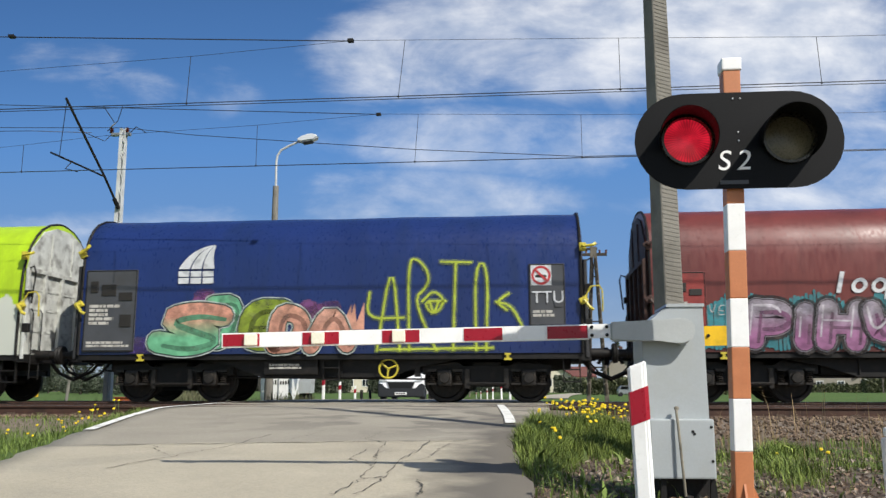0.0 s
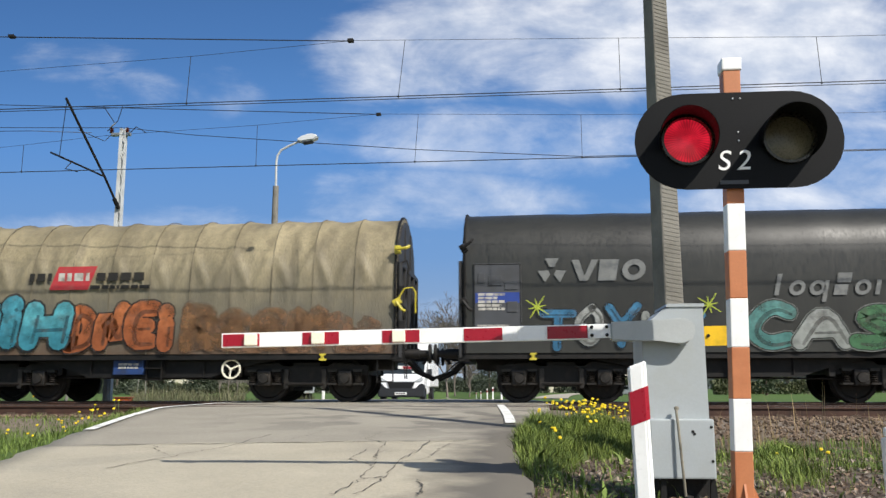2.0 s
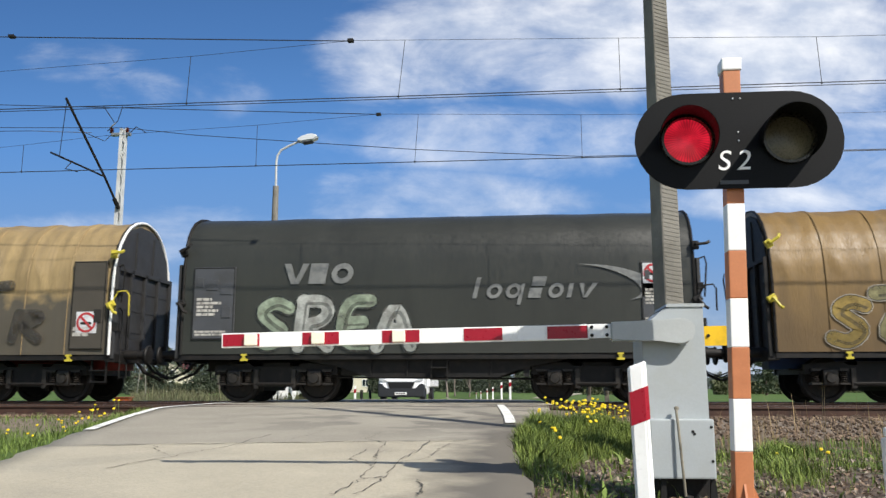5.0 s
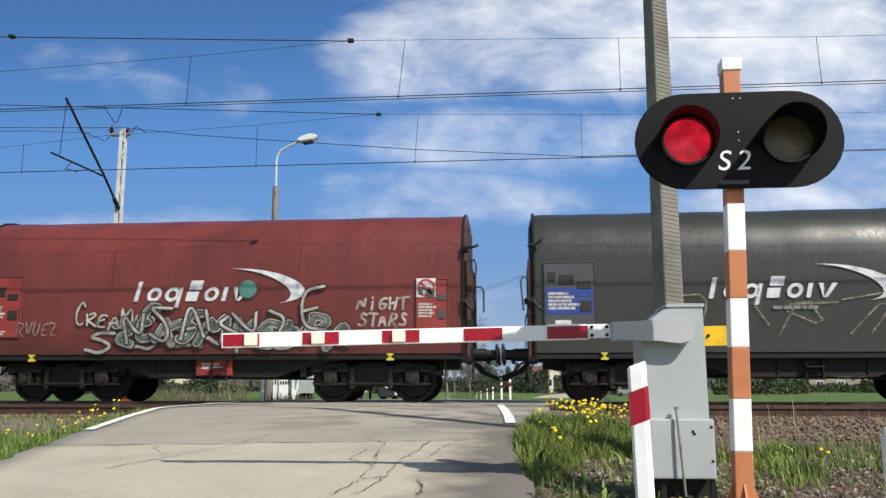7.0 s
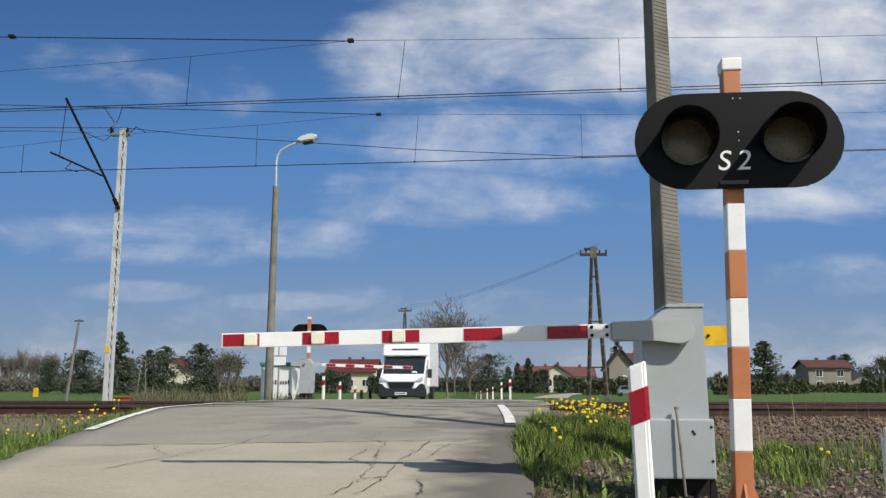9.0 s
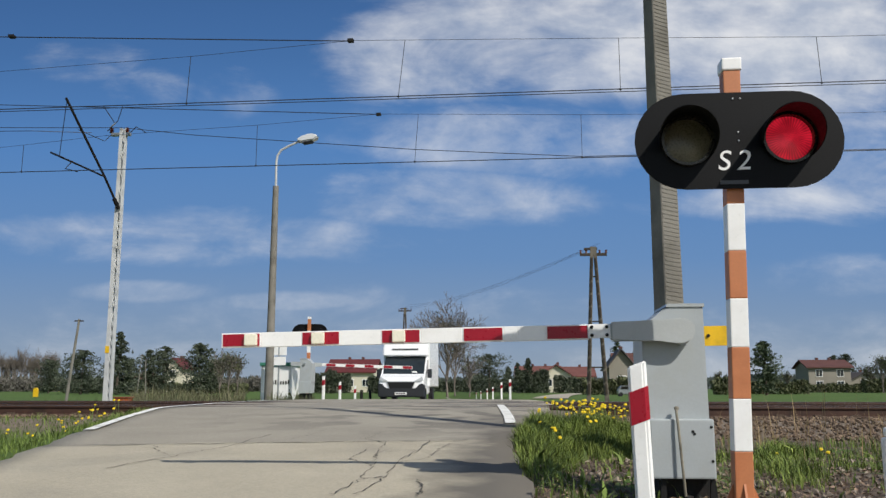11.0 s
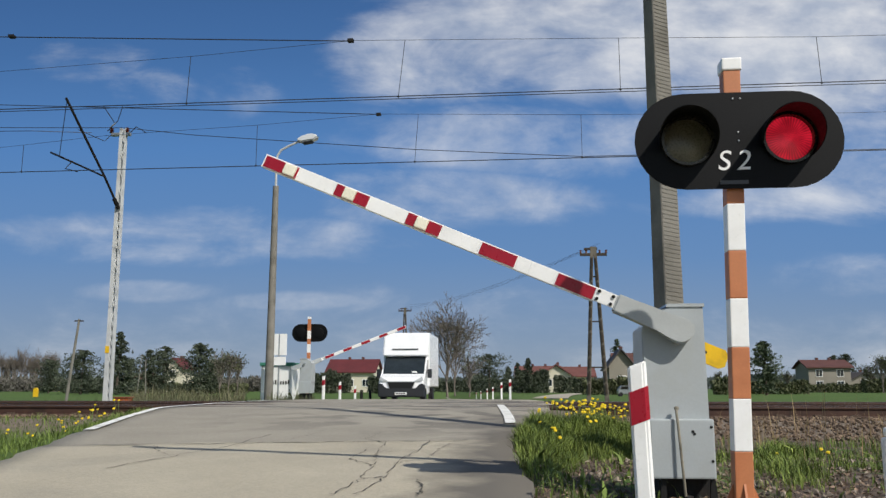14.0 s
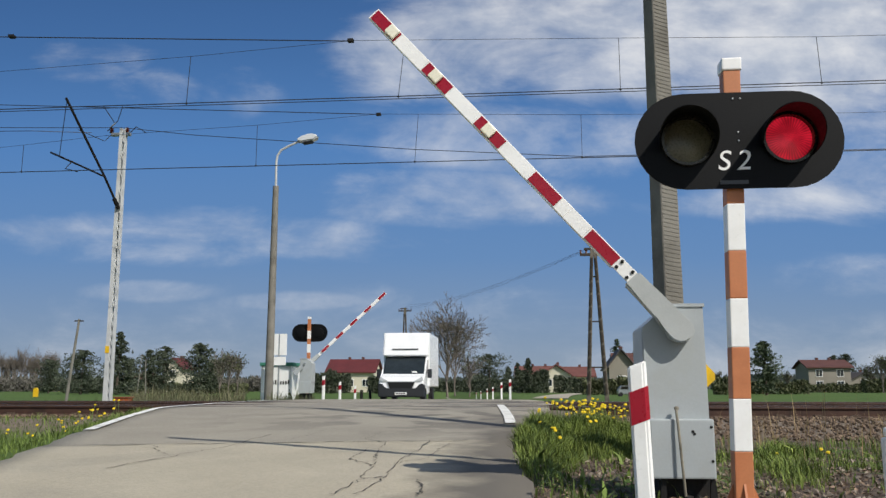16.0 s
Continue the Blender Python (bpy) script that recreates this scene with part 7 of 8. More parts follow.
def street_lamp():
    p = thing("street_lamp", "concrete street lamp pole with curved arm and lantern", "street lamp", m=pose(-7.36, 23.8, -0.15))
    bm = bmesh.new()
    tube(bm, [(0, 0, -0.2), (0.0, 0, 6.57)], 0.13, 14, 0.088)
    part("pole", bm, M_POLE, p, "tapered concrete pole", smooth=True)
    bm = bmesh.new()
    tube(bm, [(0.0, 0, 6.5), (-0.01, 0, 7.35), (0.02, 0, 7.55), (0.13, 0, 7.72), (0.43, 0, 7.87), (0.73, 0, 8.0)], 0.035, 8)
    part("arm", bm, M_PALEPOLE, p, "curved pale steel arm", smooth=True)
    bm = bmesh.new()
    prism(bm, [(0.63, 7.98), (0.75, 7.92), (1.18, 7.98), (1.30, 8.08), (1.25, 8.16), (1.03, 8.19), (0.73, 8.1)], XZ, -0.16, 0.12)
    bmesh.ops.bevel(bm, geom=list(bm.edges), offset=0.035, segments=2, affect="EDGES")
    part("lantern", bm, surface("pale_lantern_enamel", "d3d6d8", 0.35, 0.05, 4, 40, 0.02), p, "grey lantern housing", smooth=True)
    bm = bmesh.new()
    prism(bm, [(0.79, 7.92), (1.13, 7.97), (1.11, 7.92), (0.83, 7.88)], XZ, -0.12, 0.08)
    part("lens", bm, M_DARKSTEEL, p)


def twin_leg_pole(m, h, spread, label, arm=0.5):
    p = thing("power_pole", label, "utility pole", "power poles", m)
    for s in (-1, 1):
        bm = bmesh.new()
        tube(bm, [(s * spread, 0, -0.5), (s * 0.05, 0, h)], 0.11, 4, 0.085)
        leg = part("leg", bm, M_LEG, p, "weathered concrete leg")
        for k in range(11):
            u0, u1 = 0.12 + 0.075 * k, 0.12 + 0.075 * k + 0.06
            bm = bmesh.new()
            ends = [(s * (spread + (0.05 - spread) * u), -0.5 + (h + 0.5) * u) for u in (u0, u1)]
            prism(bm, [(ends[0][0] - 0.035, ends[0][1]), (ends[0][0] + 0.035, ends[0][1]), (ends[1][0] + 0.03, ends[1][1]), (ends[1][0] - 0.03, ends[1][1])], XZ, -0.125, -0.05)
            part("slot", bm, M_WOOD, leg, "dark recess in the leg")
    bm = bmesh.new()
    for k in range(3):
        z = 1.2 + k * h / 3.4
        w = spread * (1 - z / h) + 0.04
        box(bm, -w, w, -0.03, 0.03, z, z + 0.05)
    part("rung", bm, M_WOOD, p)
    bm = bmesh.new()
    box(bm, -arm, arm, -0.05, 0.05, h - 0.35, h - 0.25)
    box(bm, -arm * 0.7, arm * 0.3, -0.05, 0.05, h - 0.12, h - 0.04)
    part("crossarm", bm, M_WOOD, p)
    for x in (-arm, -arm * 0.55, arm * 0.5, arm):
        bm = bmesh.new()
        lathe(bm, [(0.02, 0), (0.05, 0.03), (0.03, 0.08), (0.05, 0.12), (0, 0.15)], 8, Matrix.Translation((x * 0.95, 0, h - 0.26)))
        part("insulator", bm, M_INSUL, p)


street_lamp()
twin_leg_pole(pose(2.85, 30.9, -0.15), 5.75, 0.36, "A-shaped concrete power pole with dark slots")
twin_leg_pole(pose(-10.5, 75, -0.2), 7.9, 0.3, "distant A-shaped concrete power pole", 0.6)
for k in range(3):
    wire("power_line", "thin sagging power line", [(2.5 + 0.3 * k + (-13.3 * q), 30.9 + 44 * q, 5.4 + 2.2 * q - 2.0 * q * (1 - q) + 0.17 * k) for q in (j / 12 for j in range(13))], 0.005)


def plain_pole(x, y, h, lean, label):
    p = thing("wooden_pole", label, "utility pole", "wooden poles", pose(x, y, -0.3))
    bm = bmesh.new()
    tube(bm, [(0, 0, 0), (lean, 0, h)], 0.075, 8, 0.055)
    part("pole", bm, M_POLE, p)
    bm = bmesh.new()
    box(bm, lean - 0.22, lean + 0.22, -0.04, 0.04, h - 0.12, h - 0.06)
    part("crossarm", bm, M_WOOD, p)



# ---- signs, kiosk and box van beyond the tracks ----
def kiosk():
    k = thing("kiosk", "white trackside hut with green roof edge and sign", "hut", m=pose(-8.15, 29.6, -0.1))
    bm = bmesh.new()
    box(bm, -1.15, -0.02, -0.5, 1.2, -0.3, 1.2, 0.02)
    part("wall", bm, M_WHITE, k, "white panelled wall")
    bm = bmesh.new()
    box(bm, -1.2, 0.03, -0.55, 1.25, 1.2, 1.33, 0.02)
    part("roof", bm, surface("green_roof", "3f7f6c", 0.6, 0.1, 2, 30, 0.1), k, "green roof edge")
    bm = bmesh.new()
    for a in range(7):
        x = -0.72 + a * 0.095
        box(bm, x, x + 0.05, -0.515, -0.5, 0.55, 0.7 if a in (1, 6) else 0.66)
    part("sign_writing", bm, M_BLACKDECAL, k, "dark bars of sign writing")
    s = thing("back_of_sign", "white double sign panel on a thin post", "road sign", m=pose(-8.40, 28.2, -0.1))
    for x0, x1, z0, z1 in ((-0.3, -0.02, 1.55, 2.3), (0.02, 0.28, 1.55, 2.3), (-0.28, 0.26, 1.2, 1.5)):
        bm = bmesh.new()
        box(bm, x0, x1, -0.02, 0.0, z0, z1, 0.005)
        part("panel", bm, M_WHITE, s)
    bm = bmesh.new()
    tube(bm, [(0, 0.04, -0.2), (0, 0.04, 2.3)], 0.03, 8)
    part("post", bm, M_GALV, s)


def box_van():
    v = thing("box_van", "white box van with dark bumper waiting at the crossing", "van", m=pose(-5.22, 36.2, road_z(36.2)))
    paint = surface("white_van_paint", "f2f3f4", 0.25, 0.03, 2, 40, 0.02)
    dark = surface("dark_bumper_plastic", "23262b", 0.6, 0.1, 4, 60, 0.1)
    bm = bmesh.new()
    # the cab, front towards -y
    prof = [(0.15, 0.38), (0.0, 0.55), (0.0, 0.95), (0.12, 1.12), (0.85, 1.32), (1.45, 2.02), (1.6, 2.12), (2.5, 2.12), (2.5, 0.38)]
    secs = [(-1.0, 0.93), (-0.93, 1.0), (0.93, 1.0), (1.0, 0.93)]
    prism(bm, prof, YZ, -1.0, 1.0)
    bmesh.ops.bevel(bm, geom=list(bm.edges), offset=0.07, segments=3, affect="EDGES")
    part("cab", bm, paint, v, smooth=True)
    bm = bmesh.new()
    prism(bm, [(0.80, 1.30), (1.45, 2.06), (1.41, 2.09), (0.76, 1.33)], YZ, -0.93, 0.93)
    part("windscreen", bm, surface("windscreen_glass", "2b3236", 0.08, 0.2, 1.5, 10, 0), v, "dark windscreen")
    for s in (-1, 1):
        bm = bmesh.new()
        prism(bm, [(1.05, 1.4), (1.5, 1.95), (2.2, 1.95), (2.2, 1.3)], YZ, s * 1.0 - 0.01, s * 1.0 + 0.01)
        part("side_window", bm, M_GLASSDARK, v)
        bm = bmesh.new()
        box(bm, s * 1.16 - 0.1, s * 1.16 + 0.1, 0.95, 1.1, 1.12, 1.52, 0.03)
        tube(bm, [(s * 0.98, 1.1, 1.35), (s * 1.1, 1.05, 1.35)], 0.03, 6)
        part("mirror", bm, dark, v, "black wing mirror")
        bm = bmesh.new()
        prism(bm, [(s * 0.6, 0.98), (s * 0.93, 1.17), (s * 0.98, 1.02), (s * 0.82, 0.95)], XZ, -0.02, 0.14)
        part("headlight", bm, surface("clear_headlight", "b9bec2", 0.15, 0.1, 8, 60, 0.05), v, "clear headlight")
        for y in (0.85, 4.1):
            bm = bmesh.new()
            lathe(bm, [(0, -0.1), (0.2, -0.1), (0.33, -0.11), (0.34, 0.1), (0, 0.1)], 22, Matrix.Translation((s * 0.9, y, 0.34)) @ Matrix.Rotation(radians(90), 4, "Y"))
            part("wheel", bm, M_RUBBER, v, "black tyre", smooth=True)
    bm = bmesh.new()
    prism(bm, [(-1.02, 0.28), (1.02, 0.28), (1.03, 0.85), (0.85, 0.88), (0.66, 0.62), (-0.66, 0.62), (-0.85, 0.88), (-1.03, 0.85)], XZ, -0.06, 0.5)
    bmesh.ops.bevel(bm, geom=list(bm.edges), offset=0.04, segments=2, affect="EDGES")
    part("bumper", bm, dark, v, "dark grey plastic bumper", smooth=True)
    bm = bmesh.new()
    prism(bm, [(-0.48, 0.64), (0.48, 0.64), (0.6, 0.93), (-0.6, 0.93)], XZ, -0.05, 0.05)
    g = part("grille", bm, surface("black_grille", "0f1012", 0.5, 0.1, 4, 60, 0.05), v, "dark grille")
    bm = bmesh.new()
    prism(bm, [(-0.52, 0.605), (0.52, 0.605), (0.645, 0.96), (-0.645, 0.96)], XZ, -0.035, 0.04)
    part("grille_frame", bm, surface("silver_trim", "b4b8ba", 0.3, 0.05, 4, 60, 0.02, metal=0.5), g, "silver grille surround")
    bm = bmesh.new()
    box(bm, 0.38, 0.62, 0.765, 0.775, 1.36, 1.42)
    part("sticker", bm, M_WHITE, v, "white windscreen sticker")
    bm = bmesh.new()
    lathe(bm, [(0, 0.02), (0.08, 0.015), (0.09, 0)], 14, Matrix.Translation((0, -0.03, 0.8)) @ Matrix.Rotation(radians(90), 4, "X"))
    part("badge", bm, M_GALV, g, "round chrome badge")
    bm = bmesh.new()
    box(bm, -0.26, 0.26, -0.085, -0.06, 0.38, 0.49)
    p = part("number_plate", bm, M_WHITE, v, "white number plate with bars")
    bm = bmesh.new()
    for k in range(6):
        box(bm, -0.22 + k * 0.075, -0.17 + k * 0.075, -0.088, -0.0845, 0.405, 0.465)
    part("plate_writing", bm, M_BLACKDECAL, p)
    bm = bmesh.new()
    box(bm, -1.08, 1.08, 1.75, 5.9, 0.75, 3.22, 0.05)
    part("cargo_box", bm, paint, v, "tall white cargo box")
    bm = bmesh.new()
    prism(bm, [(1.2, 2.12), (1.74, 2.12), (1.74, 3.18), (1.62, 3.16)], YZ, -1.04, 1.04)
    bmesh.ops.bevel(bm, geom=list(bm.edges), offset=0.05, segments=2, affect="EDGES")
    part("wind_deflector", bm, paint, v, "white roof deflector", smooth=True)
    bm = bmesh.new()
    box(bm, -0.6, 0.6, 1.27, 1.33, 2.42, 2.46)
    part("deflector_slot", bm, dark, v)


kiosk()
box_van()


# ---- houses ----
M_ROOF_RED = surface("red_tile_roof", "5f2729", 0.8, 0.15, 0.6, 6, 0.3, dirt="5c2a28", dirt_amount=0.4)
M_ROOF_FADED = surface("faded_red_tile_roof", "6f463f", 0.85, 0.15, 0.6, 6, 0.3, dirt="5e3a38", dirt_amount=0.4)
M_ROOF_BROWN = surface("brown_tile_roof", "5b3a34", 0.8, 0.15, 0.6, 6, 0.3)
M_ROOF_GREY = surface("grey_roof", "4a4644", 0.8, 0.15, 0.6, 6, 0.3)
M_RENDER = surface("cream_render", "d4cdb8", 0.9, 0.08, 0.5, 20, 0.1)
M_RENDERGREY = surface("grey_render", "8d877c", 0.9, 0.1, 0.5, 20, 0.1)
M_BRICKISH = surface("tan_render", "a58a70", 0.9, 0.1, 0.5, 20, 0.1)
M_PANE = surface("window_pane", "2a3238", 0.12, 0.1, 1, 10, 0)


def house(x, y, w, d, eave, ridge, wall, roof, label, along=True, turn=0.0, windows=3):
    """A pitched-roof house; the ridge runs along x or along y."""
    h = thing("house", label, "house", "village houses", pose(x, y, -0.35, 0, 0, turn))
    bm = bmesh.new()
    if along:
        prism(bm, [(-d / 2, 0), (d / 2, 0), (d / 2, eave), (0, ridge - 0.15), (-d / 2, eave)], YZ, -w / 2, w / 2)
    else:
        prism(bm, [(-w / 2, 0), (w / 2, 0), (w / 2, eave), (0, ridge - 0.15), (-w / 2, eave)], XZ, -d / 2, d / 2)
    part("wall", bm, wall, h)
    bm = bmesh.new()
    o = 0.5
    if along:
        k = (ridge - eave) / (d / 2)
        prism(bm, [(-d / 2 - o, eave - k * o), (0, ridge), (d / 2 + o, eave - k * o), (d / 2 + o, eave - k * o + 0.2), (0, ridge + 0.22), (-d / 2 - o, eave - k * o + 0.2)], YZ, -w / 2 - o, w / 2 + o)
    else:
        k = (ridge - eave) / (w / 2)
        prism(bm, [(-w / 2 - o, eave - k * o), (0, ridge), (w / 2 + o, eave - k * o), (w / 2 + o, eave - k * o + 0.2), (0, ridge + 0.22), (-w / 2 - o, eave - k * o + 0.2)], XZ, -d / 2 - o, d / 2 + o)
    r = part("roof", bm, roof, h)
    for cx in ((-w * 0.12, w * 0.18) if w > 6 else (w * 0.1,)):
        bm = bmesh.new()
        box(bm, cx - 0.22, cx + 0.22, -0.25, 0.25, ridge - 0.5, ridge + 0.6)
        part("chimney", bm, M_ROOF_BROWN, r, "brick chimney")
    rows = [1.0] if eave < 4.2 else [0.7, eave - 1.7]
    for z in rows:
        for q in range(windows):
            cx = -w / 2 + w * (q + 0.5) / windows
            bm = bmesh.new()
            box(bm, cx - 0.6, cx + 0.6, -d / 2 - 0.06, -d / 2 + 0.05, z, z + 1.3)
            wn = part("window", bm, M_WHITE, h, "white window frame")
            for e in (-0.28, 0.28):
                bm = bmesh.new()
                box(bm, cx + e - 0.24, cx + e + 0.24, -d / 2 - 0.09, -d / 2 - 0.055, z + 0.1, z + 1.2)
                part("pane", bm, M_PANE, wn)


def place(px_x, depth):
    """A plan position by bearing from the camera and distance along its axis."""
    yaw = radians(5.3)
    s = (px_x - 784) / 1445 * depth
    return (s * math.cos(yaw) - depth * math.sin(yaw), s * math.sin(yaw) + depth * math.cos(yaw))


plain_pole(*place(128, 40), 3.95, 0.36, "slim leaning grey utility pole with short crossarm")
plain_pole(-44, 92, 4.5, 0.3, "distant thin wooden pole")
plain_pole(-43, 92, 4.0, -0.2, "distant thin wooden pole")
plain_pole(-27, 105, 4.0, 0.1, "distant thin wooden pole")
house(*place(630, 150), 8.2, 8, 3.6, 5.7, M_RENDER, M_ROOF_RED, "cream house with red tiled roof behind a hedge")
house(*place(322, 160), 3.6, 6, 4.6, 6.3, M_RENDER, M_ROOF_RED, "narrow cream house with red roof among trees", along=False, windows=1)
house(*place(255, 170), 5.0, 6, 2.4, 3.6, M_BRICKISH, M_ROOF_BROWN, "low tan outbuilding among trees", windows=2)
house(*place(980, 148), 5.2, 9, 2.9, 4.7, M_RENDER, M_ROOF_FADED, "white house with red gable roof behind tall hedges", along=False, windows=2)
house(*place(950, 158), 8.0, 8, 3.0, 4.7, M_RENDER, M_ROOF_FADED, "white house with long red roof", windows=3)
house(*place(1018, 155), 5.6, 8, 2.9, 4.5, M_RENDER, M_ROOF_FADED, "white house with red roof behind hedges", windows=3)
house(*place(1092, 110), 3.2, 6, 3.6, 5.6, M_RENDERGREY, M_ROOF_GREY, "grey house with steep dark gable", along=False, windows=1)
house(*place(1115, 112), 4.6, 6, 3.0, 5.2, M_BRICKISH, M_ROOF_BROWN, "house with broad brown roof", windows=2)
house(*place(1448, 150), 7.2, 7, 4.4, 5.6, M_RENDERGREY, M_ROOF_BROWN, "grey two-storey house with shallow brown roof", windows=2)
house(*place(1510, 150), 4.4, 5, 2.2, 3.4, M_RENDERGREY, M_ROOF_GREY, "small grey gabled shed", along=False, windows=1)
house(*place(98, 190), 4.0, 4, 1.6, 2.6, surface("yellow_render", "c9b04a", 0.9, 0.1, 0.5, 20, 0.1), M_ROOF_GREY, "low yellow outbuilding at the field's edge", windows=1)


# ---- trees ----
def conifer(x, y, h, w, seed, material, label, loose=False, kindname="conifer"):
    rng = random.Random(seed)
    t = thing(kindname, label, "tree", "conifers", pose(x, y, -0.35))
    bm = bmesh.new()
    tube(bm, [(0, 0, 0), (0.05, 0, h * 0.5), (0, 0, h * 0.97)], 0.02 * h + 0.04, 7, 0.02)
    part("trunk", bm, M_BARK, t)
    verts, faces = [], []
    whorls = 46 if not loose else 54
    for k in range(whorls):
        u = (k + rng.random()) / whorls
        prof = (1 - u) ** 0.8 if not loose else math.sin(math.pi * min(1, 0.16 + 0.84 * u)) ** 0.6
        for _ in range(3):
            a = rng.uniform(0, math.tau)
            reach = w * prof * rng.choice((0.55, 0.8, 1.0, 1.15)) * rng.uniform(0.8, 1.1) + 0.12
            rise = rng.uniform(-0.15, 0.3) if loose else rng.uniform(-0.3, 0.1)
            base = Vector((0, 0, h * (0.05 + 0.93 * u)))
            tip = Vector((math.cos(a) * reach, math.sin(a) * reach, rise * reach))
            for q in range(34):
                e = rng.uniform(0.12, 1.0)
                puff = 0.03 + 0.1 * reach * (0.4 + 0.6 * e)
                c = base + tip * e + Vector((rng.uniform(-1.7, 1.7), rng.uniform(-1.7, 1.7), rng.uniform(-1.2, 1.2))) * puff
                sz = rng.uniform(0.05, 0.12) * (0.55 + 0.09 * h)
                d1 = Vector((rng.gauss(0, 1), rng.gauss(0, 1), rng.gauss(0, 0.6))).normalized() * sz * 1.5
                d2 = Vector((rng.gauss(0, 1), rng.gauss(0, 1), rng.gauss(0, 1))).normalized() * sz * 0.8
                o = len(verts)
                verts += [c - d1, c + d2, c + d1, c - d2]
                faces.append((o, o + 1, o + 2, o + 3))
    part("crown", raw_mesh("crown", verts, faces, material), None, t)
    return t


def bare_tree(x, y, h, w, seed, label, twigs=5, material=None, lean=0.0, leaves=0):
    rng = random.Random(seed)
    t = thing("bare_tree", label, "tree", "leafless trees", pose(x, y, -0.35))
    bm = bmesh.new()
    tips = []
    thin = 0.008 + 0.00006 * y

    def grow(p, d, length, r, level):
        mid = p + d * length * 0.5 + Vector((rng.uniform(-1, 1), rng.uniform(-1, 1), 0)) * length * 0.06
        q = p + d * length
        tube(bm, [p, mid, q], max(r, thin), 5 if level < 2 else 3, max(r * 0.6, thin), caps=False)
        tips.append(q)
        if level >= twigs:
            return
        n = (7, 5)[level] if level < 2 else rng.choice((2, 3, 3))
        spin = rng.uniform(0, math.tau)
        for k in range(n):
            a = spin + math.tau * (k + rng.uniform(0, 0.7)) / n
            tilt = rng.uniform(0.25, 0.75) * (1.0 if level else 0.8)
            e = d.orthogonal().normalized()
            f = d.cross(e)
            nd = (d * math.cos(tilt) + (e * math.cos(a) + f * math.sin(a)) * math.sin(tilt) * w + Vector((0, 0, 0.12))).normalized()
            start = p + d * length * rng.uniform(0.45, 1.0)
            grow(start, nd, length * rng.uniform(0.62, 0.82), r * 0.6, level + 1)
    grow(Vector((0, 0, 0)), Vector((lean, 0, 1)).normalized(), h * 0.36, h * 0.011 + 0.015, 0)
    part("crown", bm, M_TWIG, t, "fine bare twigs")
    if leaves:
        verts, faces = [], []
        for k in range(leaves):
            c = rng.choice(tips) + Vector((rng.uniform(-1, 1), rng.uniform(-1, 1), rng.uniform(-1, 1))) * 0.3
            s = rng.uniform(0.06, 0.14)
            a, b = Vector((rng.uniform(-1, 1), rng.uniform(-1, 1), rng.uniform(-1, 1))) * s, Vector((rng.uniform(-1, 1), rng.uniform(-1, 1), rng.uniform(-1, 1))) * s
            o = len(verts)
            verts += [c - a, c + b, c + a]
            faces.append((o, o + 1, o + 2))
        part("foliage", raw_mesh("foliage", verts, faces, material or M_SPRING), None, t)
    return t


def hedge(px0, px1, depth, h, seed, label, material=None, thick=1.2):
    rng = random.Random(seed)
    a, b = Vector(place(px0, depth)), Vector(place(px1, depth))
    n = (b - a).length
    verts, faces = [], []
    for k in range(int(n * h * 210) + 500):
        u = rng.random()
        top = h * (0.8 + 0.3 * noise.noise((u * n * 0.6, seed, 0)) + 0.22 * noise.noise((u * n * 2.7, seed, 4)))
        p = a.lerp(b, u)
        z = rng.random() ** 0.8 * top
        c = Vector((p.x + rng.uniform(-0.2, 0.2), p.y + rng.uniform(-thick, thick) * 0.5, z - 0.35))
        s = rng.uniform(0.09, 0.22)
        v1 = Vector((rng.uniform(-1, 1), rng.uniform(-1, 1), rng.uniform(-1, 1))) * s
        v2 = Vector((rng.uniform(-1, 1), rng.uniform(-1, 1), rng.uniform(0, 1.4))) * s
        o = len(verts)
        verts += [c - v1, c + v2, c + v1, c - v2 * 0.6]
        faces.append((o, o + 1, o + 2, o + 3))
    hd = new("hedge", raw_mesh("hedge", verts, faces, material or M_THUJA))
    tagged(hd, label, "hedge", "hedges")


def blades(name, label, spots, material, height, width, seed, bend=0.5, category="grass", rough=2.6):
    rng = random.Random(seed)
    verts, faces = [], []
    for x, y, k in spots:
        z = ground_z(x, y) - 0.01
        h = height * k * rng.uniform(0.5, 1.25) * (1.0 + 0.9 * noise.noise((x * rough, y * rough, seed)))
        a = rng.uniform(0, math.tau)
        d = Vector((math.cos(a), math.sin(a), 0))
        s = Vector((-d.y, d.x, 0)) * width * rng.uniform(0.6, 1.3) * 0.5
        b = bend * h * rng.uniform(0.2, 1.2)
        o = len(verts)
        p0, p1, p2 = Vector((x, y, z)), Vector((x, y, z + h * 0.6)) + d * b * 0.3, Vector((x, y, z + h * 0.95)) + d * b
        verts += [p0 - s, p0 + s, p1 - s * 0.8, p1 + s * 0.8, p2]
        faces += [(o, o + 1, o + 3, o + 2), (o + 2, o + 3, o + 4)]
    tagged(new(name, raw_mesh(name, verts, faces, material)), label, category, kind="stuff")


